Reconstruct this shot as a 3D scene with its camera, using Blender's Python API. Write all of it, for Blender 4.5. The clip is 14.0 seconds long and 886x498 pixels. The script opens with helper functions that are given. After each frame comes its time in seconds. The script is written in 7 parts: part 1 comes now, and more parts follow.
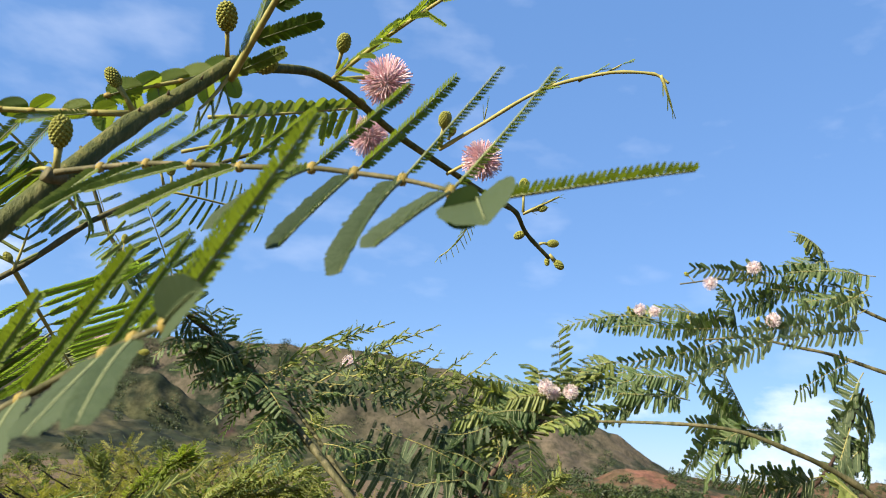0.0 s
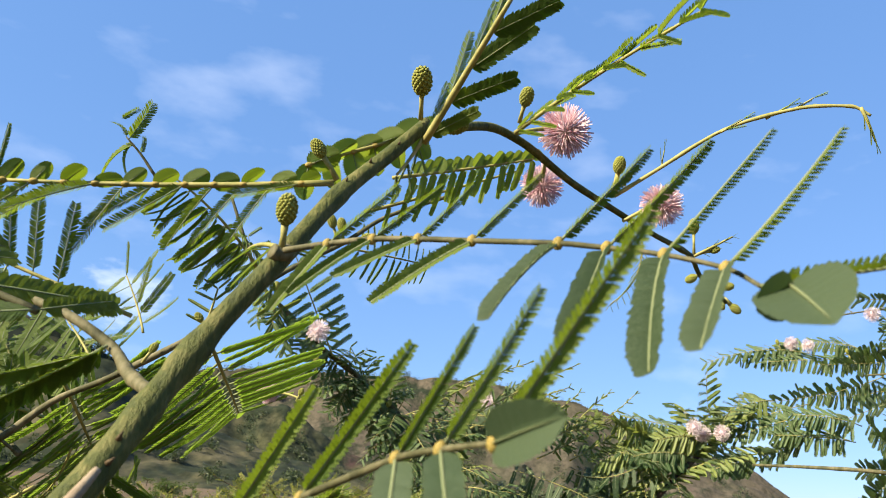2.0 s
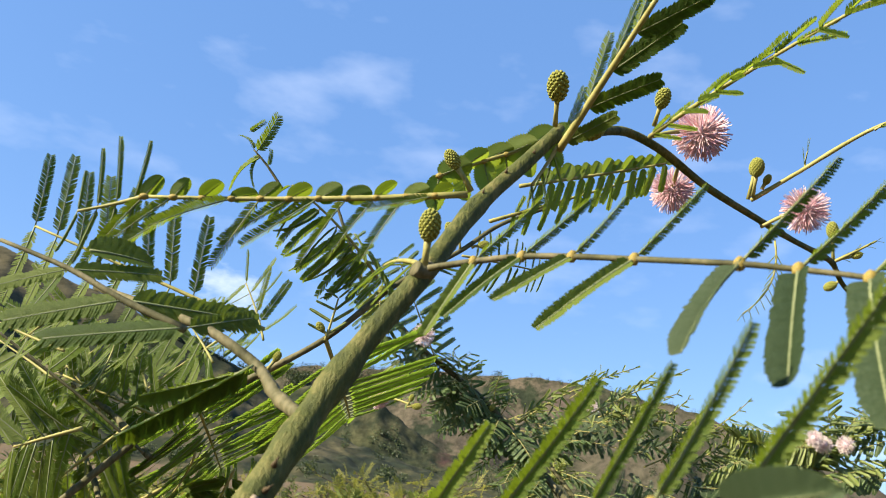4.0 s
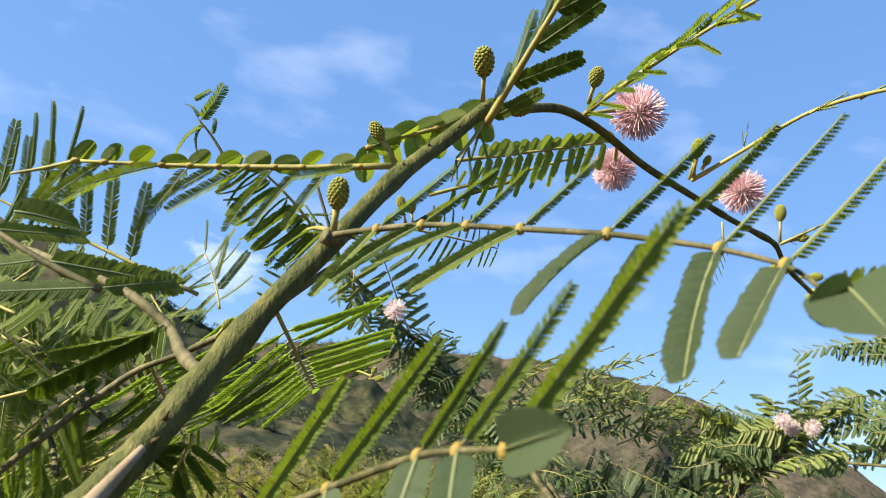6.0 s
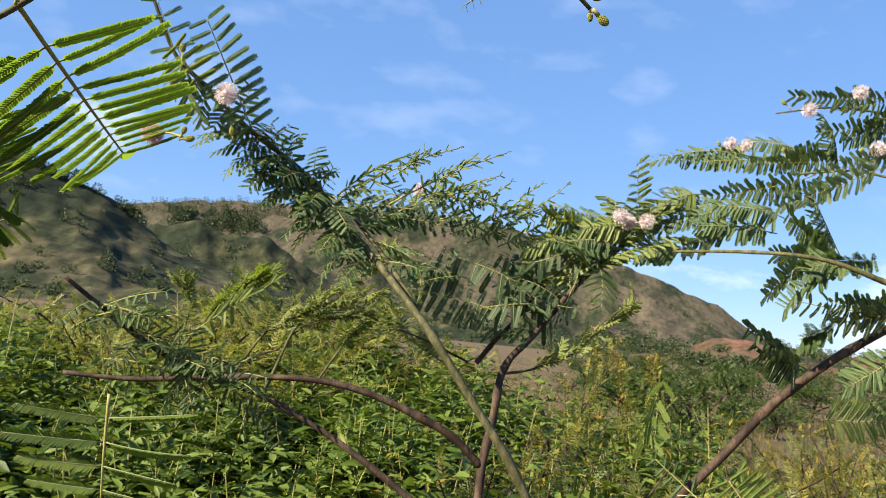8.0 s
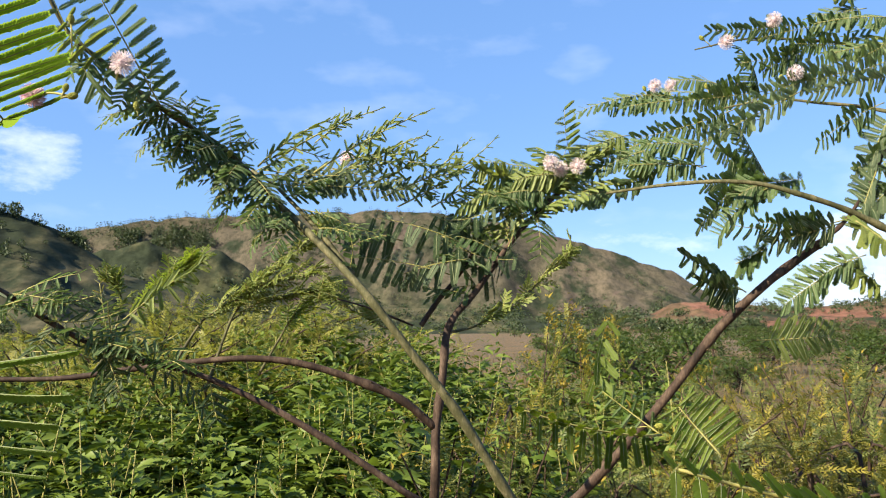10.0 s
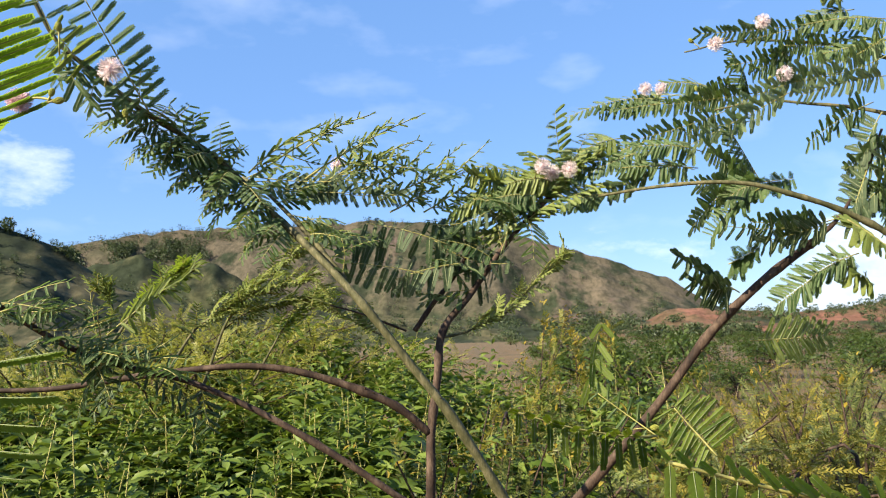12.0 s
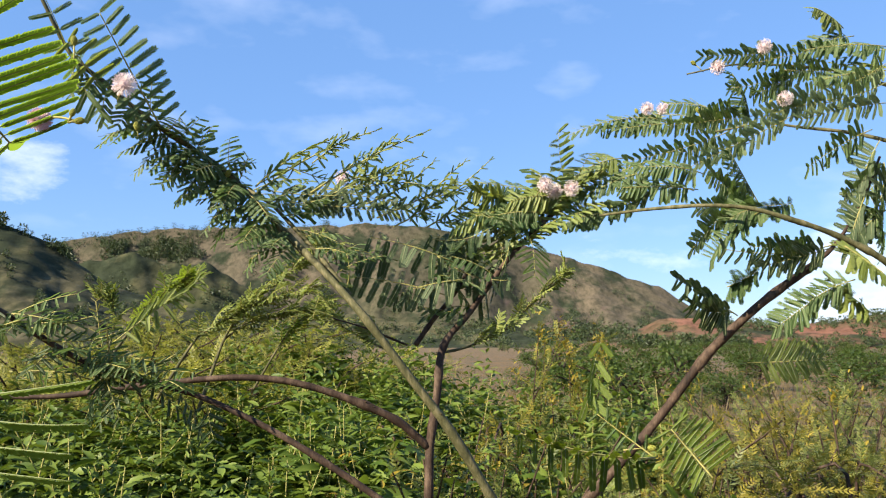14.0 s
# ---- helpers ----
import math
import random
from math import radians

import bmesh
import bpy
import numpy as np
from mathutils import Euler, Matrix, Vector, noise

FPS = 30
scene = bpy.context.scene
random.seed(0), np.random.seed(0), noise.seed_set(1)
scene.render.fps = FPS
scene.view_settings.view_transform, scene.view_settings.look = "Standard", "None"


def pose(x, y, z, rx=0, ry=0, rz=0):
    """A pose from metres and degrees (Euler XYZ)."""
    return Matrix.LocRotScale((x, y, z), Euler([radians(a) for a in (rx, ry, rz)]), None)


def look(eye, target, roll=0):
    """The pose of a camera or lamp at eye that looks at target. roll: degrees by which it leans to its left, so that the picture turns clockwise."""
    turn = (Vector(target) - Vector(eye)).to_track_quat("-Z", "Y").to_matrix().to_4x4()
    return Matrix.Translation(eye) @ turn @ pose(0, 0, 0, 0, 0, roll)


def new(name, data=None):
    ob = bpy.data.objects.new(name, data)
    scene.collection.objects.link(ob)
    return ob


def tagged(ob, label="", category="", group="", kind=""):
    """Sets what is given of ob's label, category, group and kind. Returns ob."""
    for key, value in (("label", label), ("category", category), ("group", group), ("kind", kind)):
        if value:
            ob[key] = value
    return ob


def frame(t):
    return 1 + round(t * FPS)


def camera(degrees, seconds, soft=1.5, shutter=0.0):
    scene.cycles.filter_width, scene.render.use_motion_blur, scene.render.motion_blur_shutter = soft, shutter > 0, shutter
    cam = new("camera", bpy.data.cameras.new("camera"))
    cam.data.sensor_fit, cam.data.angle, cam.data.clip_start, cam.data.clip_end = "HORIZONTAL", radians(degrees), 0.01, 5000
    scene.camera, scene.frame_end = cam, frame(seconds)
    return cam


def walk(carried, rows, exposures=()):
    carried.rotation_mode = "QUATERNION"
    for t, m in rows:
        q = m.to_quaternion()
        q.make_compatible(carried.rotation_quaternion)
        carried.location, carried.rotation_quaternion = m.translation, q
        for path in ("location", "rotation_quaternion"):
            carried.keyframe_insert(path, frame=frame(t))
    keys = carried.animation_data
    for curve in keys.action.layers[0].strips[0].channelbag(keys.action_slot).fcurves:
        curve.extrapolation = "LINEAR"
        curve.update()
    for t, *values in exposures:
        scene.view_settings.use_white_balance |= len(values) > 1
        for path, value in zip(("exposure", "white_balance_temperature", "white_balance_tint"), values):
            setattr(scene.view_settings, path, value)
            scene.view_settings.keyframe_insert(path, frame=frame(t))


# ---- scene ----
cam = camera(60.0, 14.0, soft=0.9)
# seconds, eye, yaw to the left, pitch up, lean to the left
PATH = [
    (0, (-0.06264, -0.05330, 1.22774), -2.667, 17.009, 4.440),
    (0.5, (-0.07299, -0.05131, 1.22907), -1.488, 17.047, 4.412),
    (1, (-0.09404, -0.05339, 1.23566), 4.373, 18.245, 5.728),
    (1.5, (-0.08860, -0.05007, 1.22735), 5.650, 18.297, 5.507),
    (2, (-0.08686, -0.04957, 1.23556), 6.562, 18.575, 5.596),
    (2.5, (-0.08596, -0.04478, 1.23469), 8.153, 18.345, 6.150),
    (3, (-0.08496, -0.04670, 1.23599), 8.899, 18.116, 6.224),
    (3.5, (-0.09720, -0.04540, 1.23945), 12.095, 17.954, 6.896),
    (3.7, (-0.10022, -0.04514, 1.24030), 13.237, 17.890, 7.049),
    (5.8, (-0.08431, -0.04479, 1.23909), 13.776, 16.504, 8.280),
    (6, (-0.08021, -0.04525, 1.23916), 13.040, 16.262, 8.558),
    (6.5, (-0.07491, -0.04550, 1.23843), 11.516, 15.443, 8.840),
    (7, (-0.06460, -0.04000, 1.23119), 8.865, 12.816, 8.771),
    (7.5, (-0.04221, -0.03489, 1.20999), 5.379, 9.681, 7.670),
    (8, (-0.02600, -0.02400, 1.18660), 3.800, 6.570, 5.930),
    (8.5, (-0.01463, -0.01555, 1.16557), 2.273, 5.458, 3.590),
    (10.8, (-0.00062, -0.00188, 1.15030), 0.376, 6.597, -0.896),
    (11, (-0.00091, -0.00261, 1.14904), 0.264, 6.636, -0.827),
    (11.5, (-0.00079, -0.00160, 1.14925), 0.140, 6.703, -0.950),
    (12, (0.00089, -0.00013, 1.14893), 0.039, 6.908, -1.288),
    (12.5, (0.00000, 0.00000, 1.15000), 0.000, 7.000, -1.500),
    (13, (0.00059, -0.00172, 1.15154), -0.103, 7.010, -1.318),
    (13.5, (-0.00402, -0.00844, 1.15785), -0.308, 7.086, -0.730),
    (14, (-0.00861, -0.01088, 1.16049), -0.417, 7.238, -0.013),
]
walk(cam, [(t, pose(*eye, 90 + pitch, 0, yaw) @ pose(0, 0, 0, 0, 0, lean)) for t, eye, yaw, pitch, lean in PATH],
     [(0, 1.48), (1, 1.55), (3, 1.60), (6.5, 1.65), (7.5, 1.53), (8.5, 1.57), (10.8, 1.68), (12.5, 1.68), (14, 1.62)])
cam.data.dof.use_dof = True
cam.data.dof.focus_distance = 0.34
cam.data.dof.aperture_fstop = 54.0

# ---------------------------------------------------------------- light
SUN_DIR = Vector((-0.66, -0.52, 0.54)).normalized()
sun_data = bpy.data.lights.new("sun", "SUN")
sun_data.energy, sun_data.angle, sun_data.color = 5.0, radians(0.6), (1.0, 0.88, 0.69)
sun = new("sun", sun_data)
sun.matrix_world = look((0, 0, 30), Vector((0, 0, 30)) - SUN_DIR)

world = bpy.data.worlds.new("sky")
world.use_nodes = True
scene.world = world
wn, wl = world.node_tree.nodes, world.node_tree.links
wn.clear()
sky = wn.new("ShaderNodeTexSky")
sky.sky_type, sky.sun_disc = "NISHITA", False
sky.sun_elevation = math.asin(SUN_DIR.z)
sky.sun_rotation = math.atan2(SUN_DIR.x, SUN_DIR.y)
sky.air_density, sky.dust_density, sky.ozone_density = 1.0, 0.2, 3.0


def wnode(kind, **sets):
    nd = wn.new(kind)
    for key, value in sets.items():
        if key == "operation":
            nd.operation = value
    return nd


def wmath(op, a, b=None, clamp=False):
    nd = wnode("ShaderNodeMath", operation=op)
    nd.use_clamp = clamp
    for n, v in enumerate((a, b)):
        if v is None:
            continue
        if isinstance(v, (int, float)):
            nd.inputs[n].default_value = v
        else:
            wl.new(v, nd.inputs[n])
    return nd.outputs[0]


sky_place = wn.new("ShaderNodeTexCoord").outputs["Generated"]
sep = wn.new("ShaderNodeSeparateXYZ")
wl.new(sky_place, sep.inputs[0])
# thin clouds: puffs low over the horizon, wisps higher up
squash = wn.new("ShaderNodeMapping")
squash.inputs["Scale"].default_value = (1.0, 1.0, 2.3)
wl.new(sky_place, squash.inputs["Vector"])
puff = wn.new("ShaderNodeTexNoise")
puff.inputs["Scale"].default_value, puff.inputs["Detail"].default_value, puff.inputs["Roughness"].default_value = 9.0, 8.0, 0.62
wl.new(squash.outputs[0], puff.inputs["Vector"])
wisp = wn.new("ShaderNodeTexNoise")
wisp.inputs["Scale"].default_value, wisp.inputs["Detail"].default_value, wisp.inputs["Roughness"].default_value = 7.0, 5.0, 0.5
wl.new(squash.outputs[0], wisp.inputs["Vector"])


def bank(x, y, z, inner, outer):
    """How near a way lies to the middle of a cloud bank, 0 to 1."""
    v = Vector((x, y, z)).normalized()
    dot = wn.new("ShaderNodeVectorMath")
    dot.operation = "DOT_PRODUCT"
    wl.new(sky_place, dot.inputs[0])
    dot.inputs[1].default_value = v
    mp = wn.new("ShaderNodeMapRange")
    mp.interpolation_type = "SMOOTHSTEP"
    mp.inputs["From Min"].default_value, mp.inputs["From Max"].default_value = math.cos(radians(outer)), math.cos(radians(inner))
    wl.new(dot.outputs["Value"], mp.inputs["Value"])
    return mp.outputs[0]


banks = wmath("ADD", bank(-0.56, 1, 0.235, 0.5, 5.0), wmath("ADD", wmath("MULTIPLY", bank(0.53, 1, 0.062, 1.5, 7.0), 1.35), wmath("MULTIPLY", bank(0.25, 1, 0.10, 1, 9), 0.6)))
puffs = wn.new("ShaderNodeMapRange")
puffs.inputs["From Min"].default_value, puffs.inputs["From Max"].default_value = 0.74, 1.16
wl.new(wmath("ADD", puff.outputs["Fac"], wmath("MULTIPLY", banks, 0.32)), puffs.inputs["Value"])
wisps = wn.new("ShaderNodeMapRange")
wisps.inputs["From Min"].default_value, wisps.inputs["From Max"].default_value = 0.56, 1.0
wisps.inputs["To Max"].default_value = 0.35
wl.new(wmath("ADD", wisp.outputs["Fac"], wmath("MULTIPLY", bank(-0.42, 1, 0.66, 3.0, 20.0), 0.08)), wisps.inputs["Value"])
cover = wmath("MAXIMUM", puffs.outputs[0], wisps.outputs[0], True)
tint = wn.new("ShaderNodeMix")
tint.data_type = "RGBA"
wl.new(cover, tint.inputs["Factor"])
even = wn.new("ShaderNodeMix")
even.data_type = "RGBA"
even.inputs["Factor"].default_value = 0.55
even.inputs["B"].default_value = (1.12, 2.54, 5.70, 1)
wl.new(sky.outputs[0], even.inputs["A"])
wl.new(even.outputs["Result"], tint.inputs["A"])
tint.inputs["B"].default_value = (7.2, 7.6, 8.6, 1)
back = wn.new("ShaderNodeBackground")
back.inputs["Strength"].default_value = 0.062
wl.new(tint.outputs["Result"], back.inputs["Color"])
out = wn.new("ShaderNodeOutputWorld")
wl.new(back.outputs[0], out.inputs["Surface"])

# ---------------------------------------------------------------- materials
def blank(name):
    m = bpy.data.materials.new(name)
    m.use_nodes = True
    nt = m.node_tree
    nt.nodes.clear()
    return m, nt.nodes, nt.links


def ramp(nodes, links, fac, stops):
    r = nodes.new("ShaderNodeValToRGB")
    while len(r.color_ramp.elements) < len(stops):
        r.color_ramp.elements.new(0.5)
    for e, (at, col) in zip(r.color_ramp.elements, stops):
        e.position, e.color = at, (*col, 1)
    links.new(fac, r.inputs[0])
    return r.outputs[0]


def noise_of(nodes, links, scale, detail=4, rough=0.55, vector=None):
    n = nodes.new("ShaderNodeTexNoise")
    n.inputs["Scale"].default_value, n.inputs["Detail"].default_value, n.inputs["Roughness"].default_value = scale, detail, rough
    if vector is None:
        vector = nodes.new("ShaderNodeTexCoord").outputs["Object"]
    links.new(vector, n.inputs["Vector"])
    return n.outputs["Fac"]


def mixed(nodes, links, fac, a, b, how="MIX"):
    x = nodes.new("ShaderNodeMix")
    x.data_type, x.blend_type = "RGBA", how
    for v, s in ((fac, x.inputs["Factor"]), (a, x.inputs["A"]), (b, x.inputs["B"])):
        if isinstance(v, tuple):
            s.default_value = (*v, 1)
        elif isinstance(v, (int, float)):
            s.default_value = v
        else:
            links.new(v, s)
    return x.outputs["Result"]


def bumped(nodes, links, height, strength, distance):
    b = nodes.new("ShaderNodeBump")
    b.inputs["Strength"].default_value, b.inputs["Distance"].default_value = strength, distance
    links.new(height, b.inputs["Height"])
    return b.outputs["Normal"]


def leaf_material(name, dark, mid, light, through_light, grain=900.0, share=0.42, rough=0.5, island=False, depth=0.70, gloss=0.3):
    """A thin leaf: gloss above, green light through it, colour varied by leaf and by blotches. depth: a factor on all its colours."""
    dark, mid, light, through_light = (tuple(0.74 * depth * c for c in col) for col in (dark, mid, light, through_light))
    m, n, k = blank(name)
    info = n.new("ShaderNodeNewGeometry").outputs["Random Per Island"] if island else n.new("ShaderNodeObjectInfo").outputs["Random"]
    blot = noise_of(n, k, grain, 3)
    wide = noise_of(n, k, grain * 0.12, 2)
    v = n.new("ShaderNodeMath")
    v.operation = "MULTIPLY_ADD"
    k.new(info, v.inputs[0])
    v.inputs[1].default_value = 0.55
    k.new(wide, v.inputs[2])
    w = n.new("ShaderNodeMath")
    w.operation = "MULTIPLY_ADD"
    k.new(blot, w.inputs[0])
    w.inputs[1].default_value = 0.25
    k.new(v.outputs[0], w.inputs[2])
    col = ramp(n, k, w.outputs[0], [(0.42, dark), (0.75, mid), (1.0, light)])
    p = n.new("ShaderNodeBsdfPrincipled")
    k.new(col, p.inputs["Base Color"])
    p.inputs["Roughness"].default_value = rough
    p.inputs["Specular IOR Level"].default_value = gloss
    k.new(bumped(n, k, blot, 0.35, 0.0004), p.inputs["Normal"])
    t = n.new("ShaderNodeBsdfTranslucent")
    k.new(mixed(n, k, 0.75, col, through_light), t.inputs["Color"])
    mix = n.new("ShaderNodeMixShader")
    mix.inputs[0].default_value = share
    k.new(p.outputs[0], mix.inputs[1])
    k.new(t.outputs[0], mix.inputs[2])
    o = n.new("ShaderNodeOutputMaterial")
    k.new(mix.outputs[0], o.inputs["Surface"])
    return m


def solid_material(name, stops, scale, rough=0.7, bump=0.4, depth=0.0005, stretch=(1, 1, 1), per_object=0.0, fine=6.0, depth_of_colour=0.54):
    """Bark, soil and the like: a coarse and a fine noise through a ramp of colours, with relief."""
    m, n, k = blank(name)
    mp = n.new("ShaderNodeMapping")
    mp.inputs["Scale"].default_value = stretch
    k.new(n.new("ShaderNodeTexCoord").outputs["Object"], mp.inputs["Vector"])
    a = noise_of(n, k, scale, 5, 0.6, mp.outputs[0])
    b = noise_of(n, k, scale * fine, 4, 0.6, mp.outputs[0])
    v = n.new("ShaderNodeMath")
    v.operation = "MULTIPLY_ADD"
    k.new(b, v.inputs[0])
    v.inputs[1].default_value = 0.45
    k.new(a, v.inputs[2])
    s = n.new("ShaderNodeMath")
    s.operation = "MULTIPLY_ADD"
    k.new(n.new("ShaderNodeObjectInfo").outputs["Random"], s.inputs[0])
    s.inputs[1].default_value = per_object
    k.new(v.outputs[0], s.inputs[2])
    p = n.new("ShaderNodeBsdfPrincipled")
    k.new(ramp(n, k, s.outputs[0], [(at, tuple(depth_of_colour * c for c in col)) for at, col in stops]), p.inputs["Base Color"])
    p.inputs["Roughness"].default_value = rough
    p.inputs["Specular IOR Level"].default_value = 0.22
    k.new(bumped(n, k, v.outputs[0], bump, depth), p.inputs["Normal"])
    o = n.new("ShaderNodeOutputMaterial")
    k.new(p.outputs[0], o.inputs["Surface"])
    return m


LEAF = leaf_material("mimosa_leaf", (0.022, 0.050, 0.006), (0.072, 0.130, 0.014), (0.185, 0.25, 0.040), (0.36, 0.50, 0.020), rough=0.55, gloss=0.2, share=0.42, depth=0.85)
LEAF_GREY = leaf_material("grey_green_mimosa_leaf", (0.028, 0.054, 0.018), (0.068, 0.112, 0.046), (0.125, 0.175, 0.085), (0.22, 0.34, 0.06), rough=0.55, gloss=0.2, share=0.34, depth=0.74)
LEAF_YOUNG = leaf_material("young_mimosa_leaf", (0.10, 0.14, 0.03), (0.19, 0.25, 0.055), (0.30, 0.35, 0.10), (0.42, 0.50, 0.07), depth=0.95)
# Lighter copy of the leaf with sun through the blades put into its colour.
LEAF_BACK = leaf_material("sunlight_tinted_mimosa_leaf", (0.050, 0.098, 0.014), (0.095, 0.155, 0.024), (0.165, 0.23, 0.045), (0.30, 0.45, 0.036), share=0.54, depth=0.98)
# Brighter still: sunlight in the colour, and fresh green for the far shoots.
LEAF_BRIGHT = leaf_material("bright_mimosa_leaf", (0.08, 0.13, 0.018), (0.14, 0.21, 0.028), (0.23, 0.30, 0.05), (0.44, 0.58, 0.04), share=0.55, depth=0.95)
LEAF_FAR = leaf_material("mimosa_leaf_behind", (0.028, 0.062, 0.020), (0.078, 0.138, 0.046), (0.17, 0.245, 0.095), (0.26, 0.40, 0.07), grain=400, rough=0.55, depth=0.92, gloss=0.25)
LEAF_FAN = leaf_material("pale_mimosa_leaf", (0.085, 0.135, 0.06), (0.16, 0.225, 0.10), (0.27, 0.34, 0.17), (0.32, 0.47, 0.10), grain=400, rough=0.55, depth=1.05, gloss=0.25)
LEAF_YELLOW = leaf_material("yellowing_leaf", (0.16, 0.17, 0.03), (0.28, 0.27, 0.05), (0.42, 0.36, 0.08), (0.50, 0.45, 0.06), grain=300)
RACHIS = solid_material("leaf_stalk", [(0.45, (0.25, 0.26, 0.07)), (0.75, (0.46, 0.42, 0.125)), (1.0, (0.60, 0.52, 0.22))], 300, 0.6, 0.3, 0.0002)
NODE = solid_material("yellow_joint", [(0.45, (0.26, 0.19, 0.04)), (0.75, (0.44, 0.33, 0.07)), (1.0, (0.60, 0.47, 0.16))], 500, 0.55, 0.3, 0.0002)
BARK_GREEN = solid_material("green_bark", [(0.45, (0.040, 0.054, 0.008)), (0.70, (0.100, 0.116, 0.022)), (0.98, (0.27, 0.24, 0.075))], 240, 0.7, 1.0, 0.0010, (1, 1, 0.35))
BARK_BROWN = solid_material("brown_bark", [(0.45, (0.022, 0.014, 0.009)), (0.70, (0.066, 0.040, 0.026)), (0.98, (0.20, 0.135, 0.090))], 90, 0.75, 0.9, 0.0009, (1, 1, 0.4))
BARK_OLIVE = solid_material("olive_bark", [(0.45, (0.040, 0.040, 0.014)), (0.70, (0.118, 0.114, 0.046)), (0.98, (0.30, 0.26, 0.14))], 110, 0.75, 0.8, 0.0008, (1, 1, 0.35))
SCAR = solid_material("pale_scar", [(0.45, (0.26, 0.19, 0.11)), (0.75, (0.40, 0.31, 0.20)), (1.0, (0.52, 0.43, 0.30))], 150, 0.8, 0.5, 0.0004)
BUD = solid_material("green_bud", [(0.45, (0.20, 0.23, 0.035)), (0.75, (0.42, 0.43, 0.075)), (1.0, (0.62, 0.56, 0.17))], 700, 0.6, 0.4, 0.0003)
PINK = leaf_material("pink_filament", (0.72, 0.36, 0.43), (0.85, 0.54, 0.59), (0.93, 0.80, 0.80), (0.95, 0.6, 0.65), grain=250, share=0.35, rough=0.6, island=True, depth=1.2)
PINK_PALE = leaf_material("pale_pink_filament", (0.84, 0.60, 0.60), (0.90, 0.74, 0.73), (0.95, 0.88, 0.86), (0.95, 0.78, 0.76), grain=250, share=0.35, rough=0.6, island=True, depth=1.2)
MIDRIB = solid_material("leaf_midrib", [(0.45, (0.17, 0.21, 0.08)), (0.75, (0.28, 0.32, 0.145)), (1.0, (0.38, 0.41, 0.23))], 300, 0.6, 0.2, 0.0001)
THORN = solid_material("thorn", [(0.45, (0.07, 0.055, 0.025)), (1.0, (0.20, 0.13, 0.06))], 300)


# ---------------------------------------------------------------- building
def mesh_of(name, verts, faces, material, smooth=True):
    me = bpy.data.meshes.new(name)
    me.from_pydata(verts, [], faces)
    me.materials.append(material)
    if smooth:
        me.polygons.foreach_set("use_smooth", [True] * len(faces))
    me.update()
    return me


HOME = {}


def thing(name, place, label, category, group=""):
    """An Empty at the base of a thing."""
    ob = tagged(new(name), label, category, group)
    ob.empty_display_size = 0.05
    ob.location = place
    HOME[ob] = Vector(place)
    return ob


def under(name, me, parent, place, turn=None, scale=(1, 1, 1), label=""):
    """A mesh as a part of parent, at a place in the world; turn: its axes as a 3x3 matrix."""
    ob = new(name, me)
    ob.parent = parent
    rel = Vector(place) - HOME[parent]
    ob.matrix_basis = Matrix.Translation(rel) @ (turn.to_4x4() if turn else Matrix()) @ Matrix.Diagonal((*scale, 1))
    HOME[ob] = Vector(place)
    return tagged(ob, label)


def curve_points(points, steps=6):
    """A smooth line through a few points."""
    p = [Vector(q) for q in points]
    p = [2 * p[0] - p[1]] + p + [2 * p[-1] - p[-2]]
    way = [Vector()] + [(c - a).normalized() * min((c - b).length, (b - a).length) for a, b, c in zip(p, p[1:], p[2:])] + [Vector()]
    line = []
    for k in range(1, len(p) - 2):
        for n in range(steps):
            t = n / steps
            u = t * t * (3 - 2 * t)
            line.append(p[k] * (1 - u) + p[k + 1] * u + way[k] * (t * (1 - t) ** 2) - way[k + 1] * (t * t * (1 - t)))
    return line + [p[-2]]


def tube_data(line, radii, sides=8, cap=True):
    """Vertices and faces of a tube along a line."""
    verts, faces = [], []
    normal = None
    for n, (q, r) in enumerate(zip(line, radii)):
        along = (line[min(n + 1, len(line) - 1)] - line[max(n - 1, 0)]).normalized()
        if normal is None:
            normal = along.orthogonal().normalized()
        normal = (normal - along * normal.dot(along)).normalized()
        other = along.cross(normal)
        for s in range(sides):
            a = 2 * math.pi * s / sides
            verts.append(q + r * (math.cos(a) * normal + math.sin(a) * other))
    for n in range(len(line) - 1):
        for s in range(sides):
            a, b = n * sides + s, n * sides + (s + 1) % sides
            faces.append((a, b, b + sides, a + sides))
    if cap:
        faces += [tuple(range(sides))[::-1], tuple(range(len(verts) - sides, len(verts)))]
    return verts, faces


